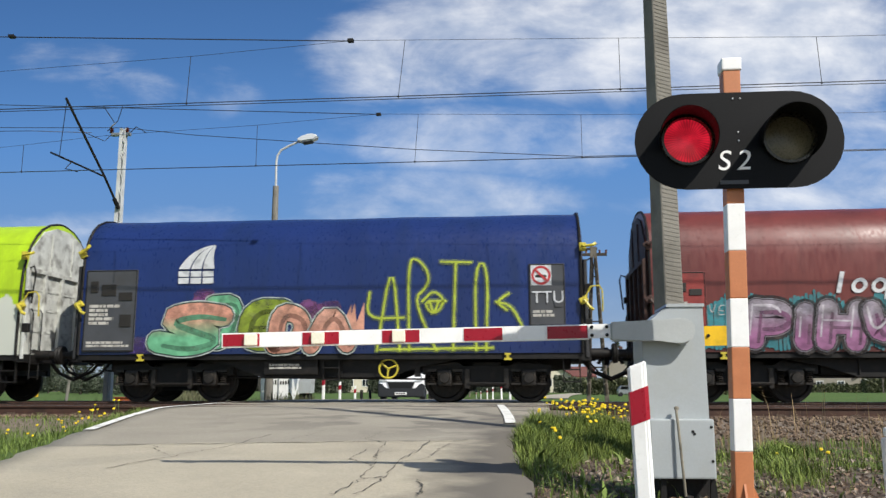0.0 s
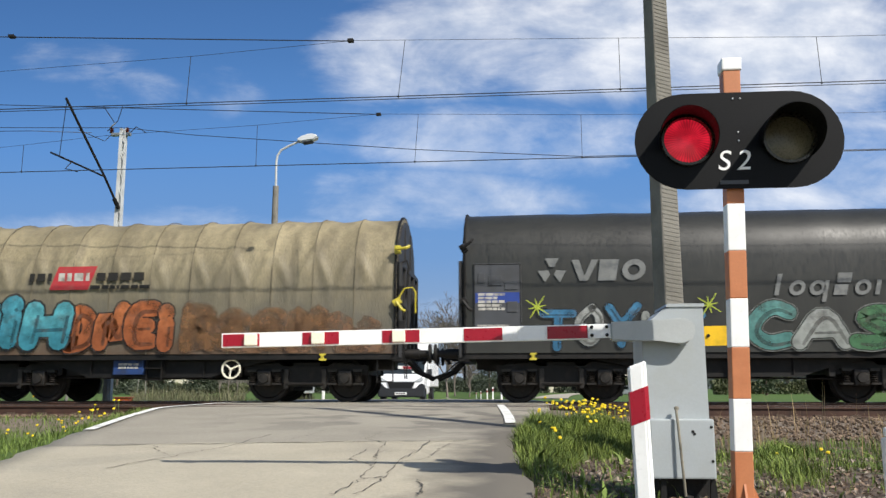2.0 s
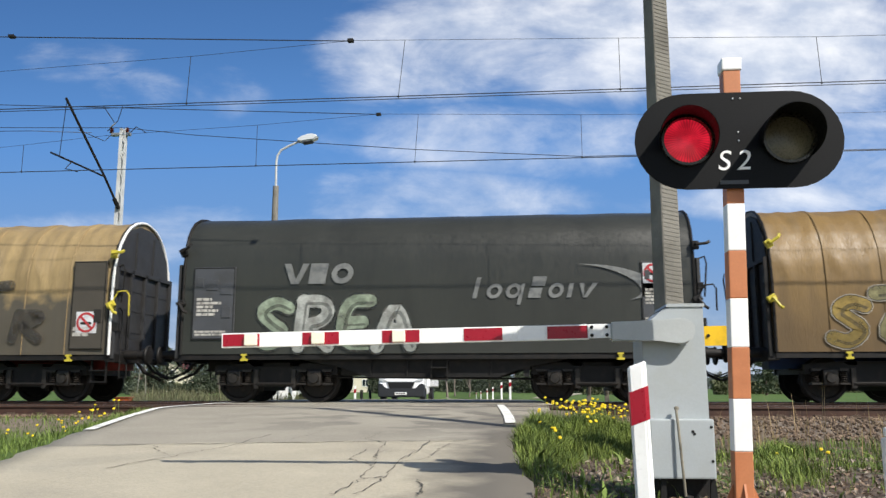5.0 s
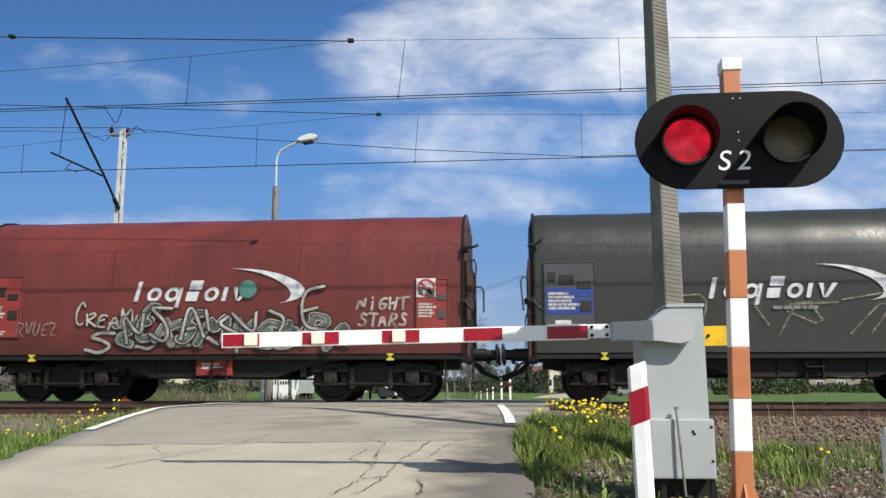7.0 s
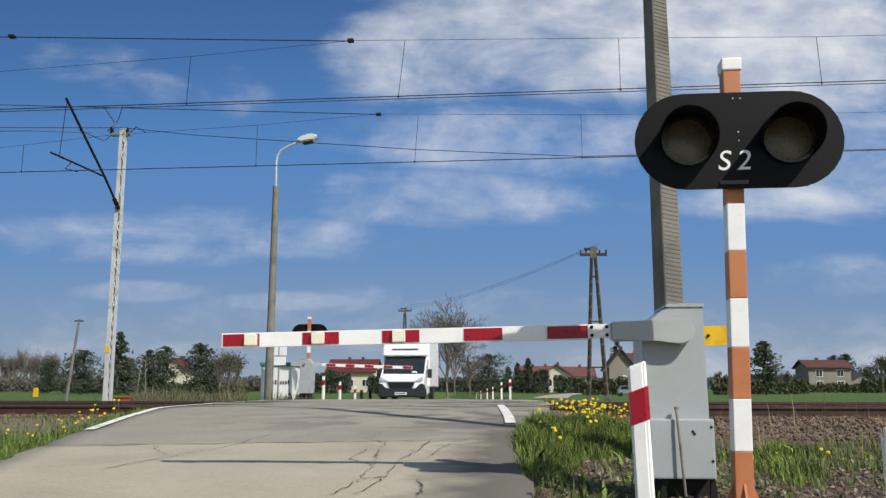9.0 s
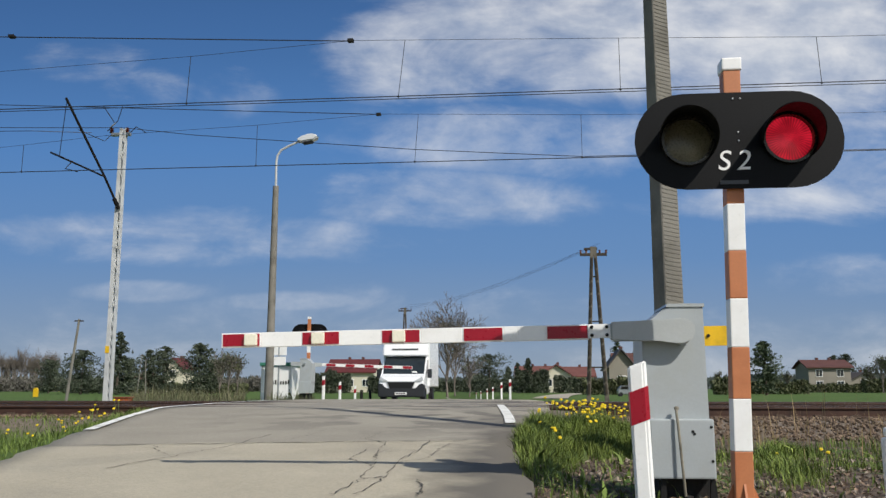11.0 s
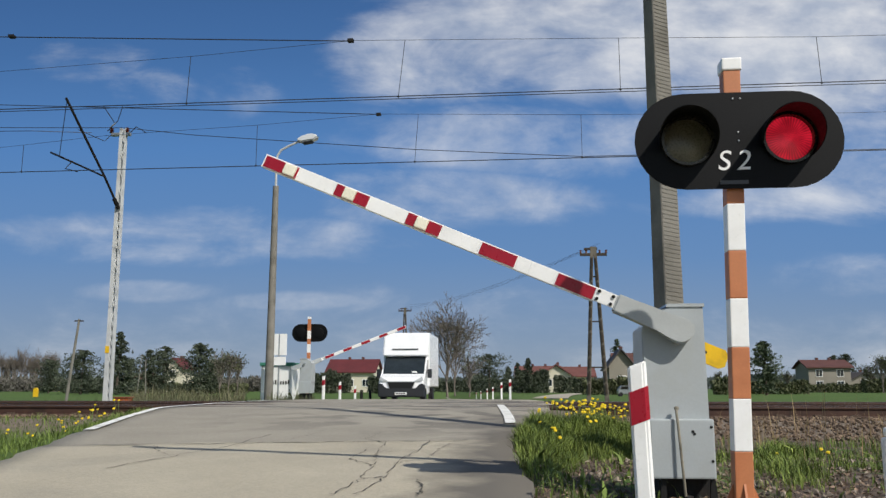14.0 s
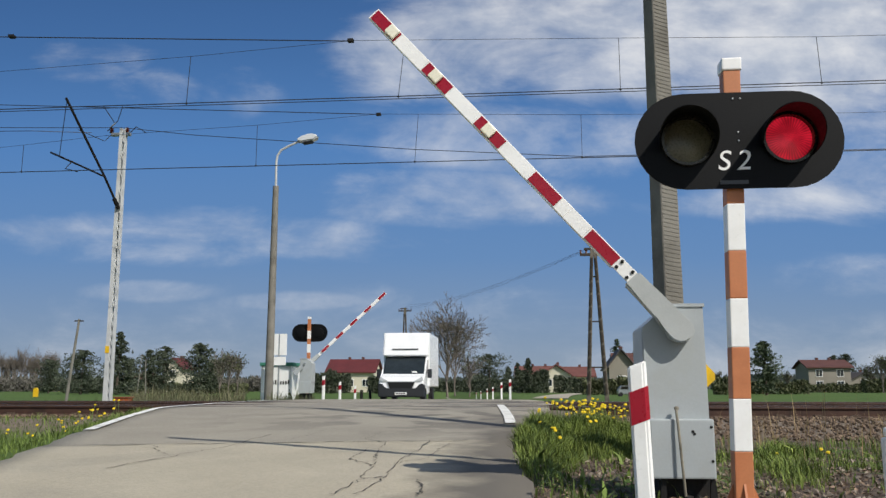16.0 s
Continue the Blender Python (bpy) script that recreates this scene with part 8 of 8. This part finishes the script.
def build_trees():
    for px_, py_, depth, w, sd, loose in ((215, 588, 85, 1.6, 1, False), (152, 622, 95, 2.2, 2, True), (96, 640, 110, 2.0, 3, True), (270, 622, 110, 1.5, 4, True), (296, 616, 112, 1.8, 5, True), (357, 610, 95, 1.9, 6, True),
                                    (865, 630, 110, 3.2, 7, True), (933, 636, 125, 1.0, 8, False), (915, 645, 128, 0.8, 9, False), (1090, 603, 135, 1.6, 10, False), (1348, 606, 80, 1.25, 11, True), (1490, 630, 160, 2.2, 12, True),
                                    (898, 652, 130, 0.8, 13, False), (1470, 632, 165, 1.4, 14, True), (235, 640, 100, 1.2, 15, True), (380, 640, 98, 1.3, 16, True)):
        x, y = place(px_, depth)
        conifer(x, y, (692 - py_) / 1445 * depth + 0.5, w * (1.25 if loose else 1.55), sd, M_PINE if px_ in (1348, 1090) else M_CONIFER, "dark green bushy conifer at the field's edge" if loose else "tall pointed dark green conifer", loose)
    for px_, py_, depth, w, sd in ((792, 518, 62, 1.1, 1), (830, 606, 64, 1.0, 23), (410, 606, 75, 0.5, 3), (395, 615, 78, 0.5, 4), (805, 575, 75, 0.8, 21), (425, 620, 80, 0.5, 22)):
        x, y = place(px_, depth)
        h = (694 - py_) / 1445 * depth
        bare_tree(x, y, h, w, sd, "leafless spring tree with fine spreading twigs", 6 if depth < 64 else 4, M_SPRING, leaves=500 if px_ < 500 else 150)
    rng = random.Random(5)
    for k, (px_, py_, depth) in enumerate(((1552, 612, 120), (1562, 622, 110), (1530, 640, 130), (1410, 650, 190), (1265, 655, 170), (1385, 652, 180), (1300, 660, 185))):
        x, y = place(px_, depth)
        bare_tree(x, y, (692 - py_) / 1445 * depth, 0.6, 40 + k, "leafless roadside tree with pale buds", 4, M_SPRING, leaves=700)
    for k in range(18):
        px_ = -20 + k * 7.4 + rng.uniform(-3, 3)
        x, y = place(px_, 230)
        bare_tree(x, y, rng.uniform(9.5, 12.5), 0.45, 60 + k, "bare distant tree in a row along the field", 4)
    hedge(-40, 120, 215, 2.4, 1, "low dark scrub at the field's edge", M_SCRUB, 3)
    hedge(557, 622, 120, 3.6, 2, "tall clipped dark green hedge")
    hedge(654, 678, 122, 2.9, 22, "tall clipped dark green hedge")
    hedge(770, 905, 150, 2.6, 3, "row of small dark conifers", M_CONIFER)
    hedge(912, 968, 125, 3.9, 4, "tall trimmed dark green hedge")
    hedge(978, 1040, 128, 2.8, 5, "mixed dark green hedge")
    hedge(1030, 1120, 90, 2.0, 6, "brownish clipped hedge beside a lane", M_SPRING)
    hedge(1255, 1300, 95, 2.0, 7, "mixed green hedge by the field", M_SPRING)
    hedge(1300, 1420, 100, 1.8, 8, "mixed green shrubs by the field", M_SPRING)
    hedge(1420, 1568, 140, 1.6, 9, "low green garden hedge", M_SPRING)
    hedge(1520, 1620, 130, 2.6, 10, "dense scrub by the field", M_SPRING, 3)
    hedge(120, 240, 120, 2.2, 11, "dark scrub among trees", M_CONIFER, 3)
    hedge(-60, 500, 175, 3.2, 31, "leafless grey-brown brushwood behind the field", M_SCRUB, 6)
    hedge(240, 440, 118, 1.6, 12, "reedy scrub among trees", M_SPRING, 3)
    hedge(440, 640, 200, 2.0, 13, "far dark scrub by fields", M_CONIFER, 3)
    # reedy scrub in front of the trees
    def reeds(px0, px1, d0, d1, n, h, seed):
        r2 = random.Random(seed)
        out = []
        for _ in range(n):
            x, y = place(r2.uniform(px0, px1), r2.uniform(d0, d1))
            out.append((x, y, r2.uniform(0.6, 1.1)))
        return out
    blades("reeds", "tall dry reeds and scrub beyond the tracks", reeds(240, 440, 36, 60, 2400, 1, 3), M_REED, 0.7, 0.022, 31, 0.4, "reeds", 0.45)
    blades("reeds", "dry grass strip along the field", reeds(235, 560, 26, 32, 3000, 1, 4), M_SPRING, 0.4, 0.02, 32, 0.3, "reeds")
    # far woods to the horizon
    verts, faces = [], []
    for k in range(9000):
        a = rng.uniform(-0.62, 0.62)
        d = rng.uniform(600, 640)
        x, y = d * math.sin(a), d * math.cos(a)
        top = 9 + 5 * noise.noise((a * 30, 0, 0)) + 3 * noise.noise((a * 110, 3, 0))
        z = rng.random() * max(3, top)
        s = rng.uniform(0.8, 2.0)
        o = len(verts)
        verts += [(x - s, y, z - s), (x + s, y + rng.uniform(-1, 1), z - s * 0.6), (x + s * 0.3, y, z + s)]
        faces.append((o, o + 1, o + 2))
    tagged(new("far_woods", raw_mesh("far_woods", verts, faces, leafy("hazy_woods", (0.07, 0.085, 0.075), 0.3, 0.02))), "hazy belt of distant woods", "woods", kind="stuff")


build_trees()


# ---- grass, flowers and litter ----
def scatter(n, x0, x1, y0, y1, seed, dens=None):
    rng = random.Random(seed)
    out = []
    while len(out) < n:
        x, y = rng.uniform(x0, x1), rng.uniform(y0, y1)
        k = 1.0
        if dens:
            k = dens(x, y)
            if k <= 0 or rng.random() > k:
                continue
        out.append((x, y, 0.55 + 0.45 * k))
    return out


def road_gap(x, y, margin=0.0):
    return x > lerp_table(ROAD_R, y) + margin or x < lerp_table(ROAD_L, y) - margin


def clump(x, y):
    """The lush tuft between the road and the drive cabinet."""
    if not road_gap(x, y, -0.04):
        return 0
    n = 0.5 + 0.6 * noise.noise((x * 2.1, y * 1.3, 5))
    edge = (0.25 + 0.75 * smoothstep(7.0, 8.3, y)) * smoothstep(5.6, 6.6, y) * (1 - smoothstep(10.4, 11.4, y))
    bare = smoothstep(0.2, 0.42, x - 0.12 * (y - 6.4)) * (1 - smoothstep(7.9, 8.9, y))
    return max(0, min(1, edge * (n + 0.45) * (1 - smoothstep(1.5, 2.1, x)) * (1 - 0.96 * bare)))


def sparse(x, y):
    if not road_gap(x, y, 0.02):
        return 0
    foot = 1 - 0.7 * smoothstep(0.3, 0.5, x) * (1 - smoothstep(1.9, 2.6, x - 0.15 * (y - 5))) * (1 - smoothstep(7.4, 8.4, y))
    return max(0, min(1, (0.2 + 1.6 * noise.noise((x * 1.1, y * 0.8, 9))) * foot))


def build_plants():
    blades("grass", "lush green grass tuft beside the road", scatter(19000, -0.05, 2.2, 5.4, 11.2, 1, clump), M_GRASS, 0.16, 0.0075, 2, 0.8)
    blades("grass", "pale young grass in the lush tuft", scatter(12000, -0.05, 2.2, 5.4, 11.2, 21, clump), M_GRASSTIP, 0.17, 0.0075, 22, 0.7)
    blades("weeds", "broad green weed leaves on the verge", scatter(130, 0.1, 5.5, 5.8, 9.5, 23, sparse), M_GRASSTIP, 0.13, 0.04, 24, 1.3, "weeds")
    blades("weeds", "broad green weed leaves at the road edge", scatter(90, 0.05, 1.0, 5.2, 8.0, 25, lambda x, y: 0.9 if road_gap(x, y, 0.03) else 0), M_GRASS, 0.14, 0.03, 26, 1.2, "weeds")
    blades("grass", "sparse green grass on the trackside verge", scatter(3600, 0.0, 7.5, 4.6, 11.8, 3, sparse), M_GRASS, 0.13, 0.010, 4)
    blades("grass", "short green grass on the road's verge", scatter(22000, -14, -3.4, 5.5, 13.4, 5, lambda x, y: 0.8 if road_gap(x, y, 0.02) else 0), M_GRASS, 0.1, 0.01, 6, 0.9)
    blades("grass", "rough grass at the field's edge beyond the tracks", scatter(5000, -18, -6.6, 21.8, 26, 7, lambda x, y: 0.6), M_SPRING, 0.38, 0.02, 8)
    blades("grass", "rough grass at the field's edge beyond the tracks", scatter(5000, 0.8, 16, 21.8, 27, 9, lambda x, y: 0.6), M_GRASS, 0.22, 0.02, 10)
    blades("dry_grass", "dry brown stalks along the ballast", scatter(900, 1.4, 9, 9.8, 12.9, 11, lambda x, y: max(0, min(1, 0.15 + 0.12 * (x - 2) + noise.noise((x * 1.2, y, 4))))), M_DRYGRASS, 0.3, 0.006, 12, 0.6)
    blades("dry_grass", "tall dry weed stalks by the rails", scatter(60, 2.6, 7, 9.0, 12.5, 13, lambda x, y: 0.8), M_DRYGRASS, 0.75, 0.008, 14, 0.25)
    blades("grass", "green grass clumps on the stony verge", scatter(4200, 1.5, 5.5, 6.3, 10.2, 27, lambda x, y: max(0, min(1, 0.13 * (x - 2.6) + 1.9 * noise.noise((x * 1.5, y * 1.1, 17)))) if x > 1.45 + 0.1 * (y - 6) else 0), M_GRASS, 0.16, 0.008, 28, 0.8)
    blades("grass", "pale young grass on the stony verge", scatter(2600, 1.5, 5.5, 6.3, 10.2, 29, lambda x, y: max(0, min(1, 0.13 * (x - 2.6) + 1.9 * noise.noise((x * 1.5, y * 1.1, 17)))) if x > 1.45 + 0.1 * (y - 6) else 0), M_GRASSTIP, 0.16, 0.008, 30, 0.8)
    # dead leaves
    rng = random.Random(15)
    verts, faces = [], []
    for k in range(11000):
        x, y = rng.uniform(-0.1, 5), rng.uniform(4.4, 10.5)
        if not road_gap(x, y, 0.0) or rng.random() > 0.9 - 0.1 * y + 0.5:
            continue
        c = Vector((x, y, ground_z(x, y) + rng.uniform(0.0, 0.025)))
        s = rng.uniform(0.012, 0.032)
        rot = Euler((rng.uniform(-0.7, 0.7), rng.uniform(-0.7, 0.7), rng.uniform(0, 6.3))).to_matrix()
        o = len(verts)
        verts += [c + rot @ Vector(p) * s for p in ((-1, 0, 0), (0, -0.45, 0.15), (1, 0, 0), (0, 0.45, 0.15))]
        faces += [(o, o + 1, o + 2), (o, o + 2, o + 3)]
    tagged(new("leaf_litter", raw_mesh("leaf_litter", verts, faces, M_LITTER)), "brown dead leaves on bare soil", "leaf litter", kind="stuff")
    # dandelions
    stem = surface("flower_stem", (0.12, 0.16, 0.05), 0.7, 0.2, 20, 60, 0)
    flowers = []
    for k in range(46):
        flowers.append((rng.gauss(0.72, 0.2), rng.uniform(9.6, 10.9), rng.uniform(0.22, 0.36)))
    for k in range(74):
        flowers.append((rng.uniform(0.5, 1.75), rng.uniform(9.6, 10.9), rng.uniform(0.17, 0.3)))
    for k in range(10):
        flowers.append((rng.uniform(0.15, 1.0), rng.uniform(8.2, 10.2), rng.uniform(0.14, 0.24)))
    for k in range(26):
        y = rng.uniform(9.6, 12.2)
        flowers.append((lerp_table(ROAD_L, y) - rng.uniform(0.12, 1.5), y, rng.uniform(0.1, 0.3)))
    for k in range(4):
        flowers.append((rng.uniform(2.2, 4.5), rng.uniform(7.5, 10.5), rng.uniform(0.08, 0.16)))
    bm = bmesh.new()
    lathe(bm, [(0, -0.011), (0.013, -0.004), (0.02, 0.005), (0.014, 0.011), (0, 0.013)], 9)
    bloom = mesh_of("bloom", bm, M_DANDELION)
    for x, y, h in flowers:
        z = ground_z(x, y)
        f = thing("dandelion", "yellow dandelion in the verge", "flower", "dandelions", pose(x, y, z))
        bm = bmesh.new()
        lx, ly = rng.uniform(-0.04, 0.04), rng.uniform(-0.04, 0.02)
        tube(bm, [(0, 0, 0), (lx * 0.4, ly * 0.4, h * 0.6), (lx, ly, h)], 0.004, 4)
        part("stem", bm, stem, f)
        part("bloom", bloom, None, f, m=pose(lx, ly, h + 0.005, rng.uniform(-10, 60), rng.uniform(-25, 25), 0))


build_plants()


# ---- small things beyond the tracks ----
def parked_car():
    x, y = place(1103, 62)
    c = thing("parked_car", "silver estate car parked by a hedge", "car", m=pose(x, y, -0.28))
    silver = surface("silver_car_paint", "9a9ea2", 0.3, 0.05, 2, 30, 0, metal=0.4)
    bm = bmesh.new()
    prism(bm, [(-0.62, 0.15), (0.62, 0.15), (0.65, 0.42), (0.5, 0.5), (0.32, 0.78), (-0.4, 0.8), (-0.58, 0.52), (-0.66, 0.45)], XZ, -0.45, 0.45)
    bmesh.ops.bevel(bm, geom=list(bm.edges), offset=0.05, segments=2, affect="EDGES")
    part("body", bm, silver, c, smooth=True)
    bm = bmesh.new()
    prism(bm, [(-0.48, 0.52), (0.42, 0.52), (0.28, 0.74), (-0.36, 0.75)], XZ, -0.46, 0.46)
    part("side_window", bm, M_GLASSDARK, c)
    for xx in (-0.42, 0.42):
        for yy in (-0.42, 0.42):
            bm = bmesh.new()
            lathe(bm, [(0, -0.06), (0.15, -0.06), (0.15, 0.06), (0, 0.06)], 16, Matrix.Translation((xx, yy, 0.15)) @ Matrix.Rotation(radians(90), 4, "X"))
            part("wheel", bm, M_RUBBER, c)


def cable_box():
    x, y = place(228, 27)
    b = thing("cable_box", "orange ceramic-coloured trackside cable box", "box", m=pose(x, y, -0.2))
    bm = bmesh.new()
    box(bm, -0.24, 0.24, -0.15, 0.15, 0, 0.2, 0.015)
    part("body", bm, surface("orange_box_paint", "a5562c", 0.6, 0.1, 4, 40, 0.1), b)
    bm = bmesh.new()
    box(bm, -0.27, 0.27, -0.18, 0.18, 0.2, 0.235, 0.008)
    part("lid", bm, surface("orange_box_lid", "8a4a2c", 0.6, 0.1, 4, 40, 0.1), b)


def yellow_marker():
    x, y = place(73, 60)
    b = thing("marker_post", "yellow marker post at the field's edge", "marker", m=pose(x, y, -0.3))
    bm = bmesh.new()
    prism(bm, [(-0.1, 0), (0.2, 0), (0.2, 0.55), (0.1, 0.66), (-0.1, 0.6)], XZ, -0.1, 0.1)
    part("body", bm, M_YELLOW, b)


def lane():
    bm = bmesh.new()
    prev = None
    for k in range(20):
        u = k / 19
        x, y = place(970 + 50 * u, 55 + 60 * u)
        z = ground_z(x, y) + 0.05
        cur = [bm.verts.new((x - 1.2, y, z)), bm.verts.new((x + 1.2, y, z))]
        if prev:
            bm.faces.new((prev[0], prev[1], cur[1], cur[0]))
        prev = cur
    single("gravel_lane", bm, surface("pale_gravel", "a9a190", 0.95, 0.15, 1, 20, 0.2), "pale gravel lane across the field", "lane", kind="structure")


for bearing, depth in ((642, 39), (657, 40)):
    x, y = place(bearing, depth)
    p = thing("verge_post", "short dark post on the road verge", "post", "verge posts", pose(x, y, -0.45))
    bm = bmesh.new()
    tube(bm, [(0, 0, 0), (0, 0, 0.62)], 0.07, 8)
    part("post", bm, M_DARKSTEEL, p)
    bm = bmesh.new()
    tube(bm, [(0, 0, 0.62), (0, 0, 0.68)], 0.08, 8)
    part("cap", bm, M_DARKSTEEL, p)
parked_car()
cable_box()
yellow_marker()
lane()


# ---- what moves ----
def motions():
    # the train rolls to the left, gaining a little speed
    for k, w in enumerate(train):
        rows = []
        for j in range(33):
            t = j * 0.5
            rows.append((t, pose(ORIGINS[k] - 14.413 * t - 0.0497 * t * t, FAR_TRACK, 0)))
        walk(w, rows)
    # both booms rise
    lift = [(0, -1.03), (4, -1.03), (8, -1.03), (11.0, -1.03), (11.3, -1.03), (11.6, 1.16), (12, 4.31), (12.5, 8.33), (13, 12.94), (13.5, 18.0), (14, 23.2), (14.5, 28.98), (15, 35.06), (15.5, 41.5), (16, 47.94)]
    walk(near_boom, [(t, pose(0, 0, 0, 0, a, 0)) for t, a in lift])
    far = [(0, -2.0), (8, -2.0), (11.0, -2.0), (11.3, -1.6), (11.6, 0.0), (12, 2.2), (12.5, 5.4), (13, 10), (13.5, 15.2), (14, 20.6), (14.5, 25.8), (15, 31.3), (15.5, 37), (16, 42.7)]
    walk(far_boom, [(t, pose(0, 0, 0, 0, a, 0)) for t, a in far])
    # the lamps wink in turn
    left = [(-0.3, 0.12), (0.75, 1.25), (1.7, 2.25), (2.75, 3.22), (3.75, 4.3), (4.85, 5.35), (5.9, 6.4), (6.85, 7.35), (8.13, 8.66), (9.14, 9.55), (10.1, 10.6), (11.15, 11.65), (12.1, 12.6), (13.3, 13.8), (14.2, 14.7), (15.4, 15.9)]
    right = [(0.13, 0.67), (1.18, 1.65), (2.3, 2.7), (3.23, 3.72), (4.32, 4.85), (5.4, 5.9), (6.42, 6.83), (7.38, 7.9), (8.42, 8.92), (9.6, 10.1), (10.6, 11.1), (11.66, 12.14), (12.62, 13.12), (13.82, 14.18), (14.72, 15.2), (15.92, 16.3)]
    for (lamp, x, z), spans in zip(near_lamps, (left, right)):
        def angle(t):
            return 0 if any(a <= t < b for a, b in spans) else 180
        rows = [(0, pose(x, -0.062, z, 0, 0, angle(0)))]
        now = angle(0)
        events = sorted(e for s in spans for e in s if 0 < e < 16)
        for e in events:
            nxt = angle(e + 0.001)
            if nxt == now:
                continue
            f0 = round(e * FPS)
            for q in range(4):
                rows.append(((f0 - 3 + q) / FPS, pose(x, -0.062, z, 0, 0, now + (nxt - now) * q / 3)))
            now = nxt
        rows.append((16.0, pose(x, -0.062, z, 0, 0, now)))
        walk(lamp, rows)
    for lamp, x, z in far_lamps:
        lamp.matrix_basis = pose(x, -0.062, z, 0, 0, 180)
    # the clouds drift slowly to the right
    yaw = radians(5.3)
    rows = []
    for t in (0, 16.0):
        d = 4.6 * t - 36
        rows.append((t, pose(-2600 * math.sin(yaw) + d * math.cos(yaw), 2600 * math.cos(yaw) + d * math.sin(yaw), 0, 0, 0, 5.3)))
    walk(clouds, rows)


motions()
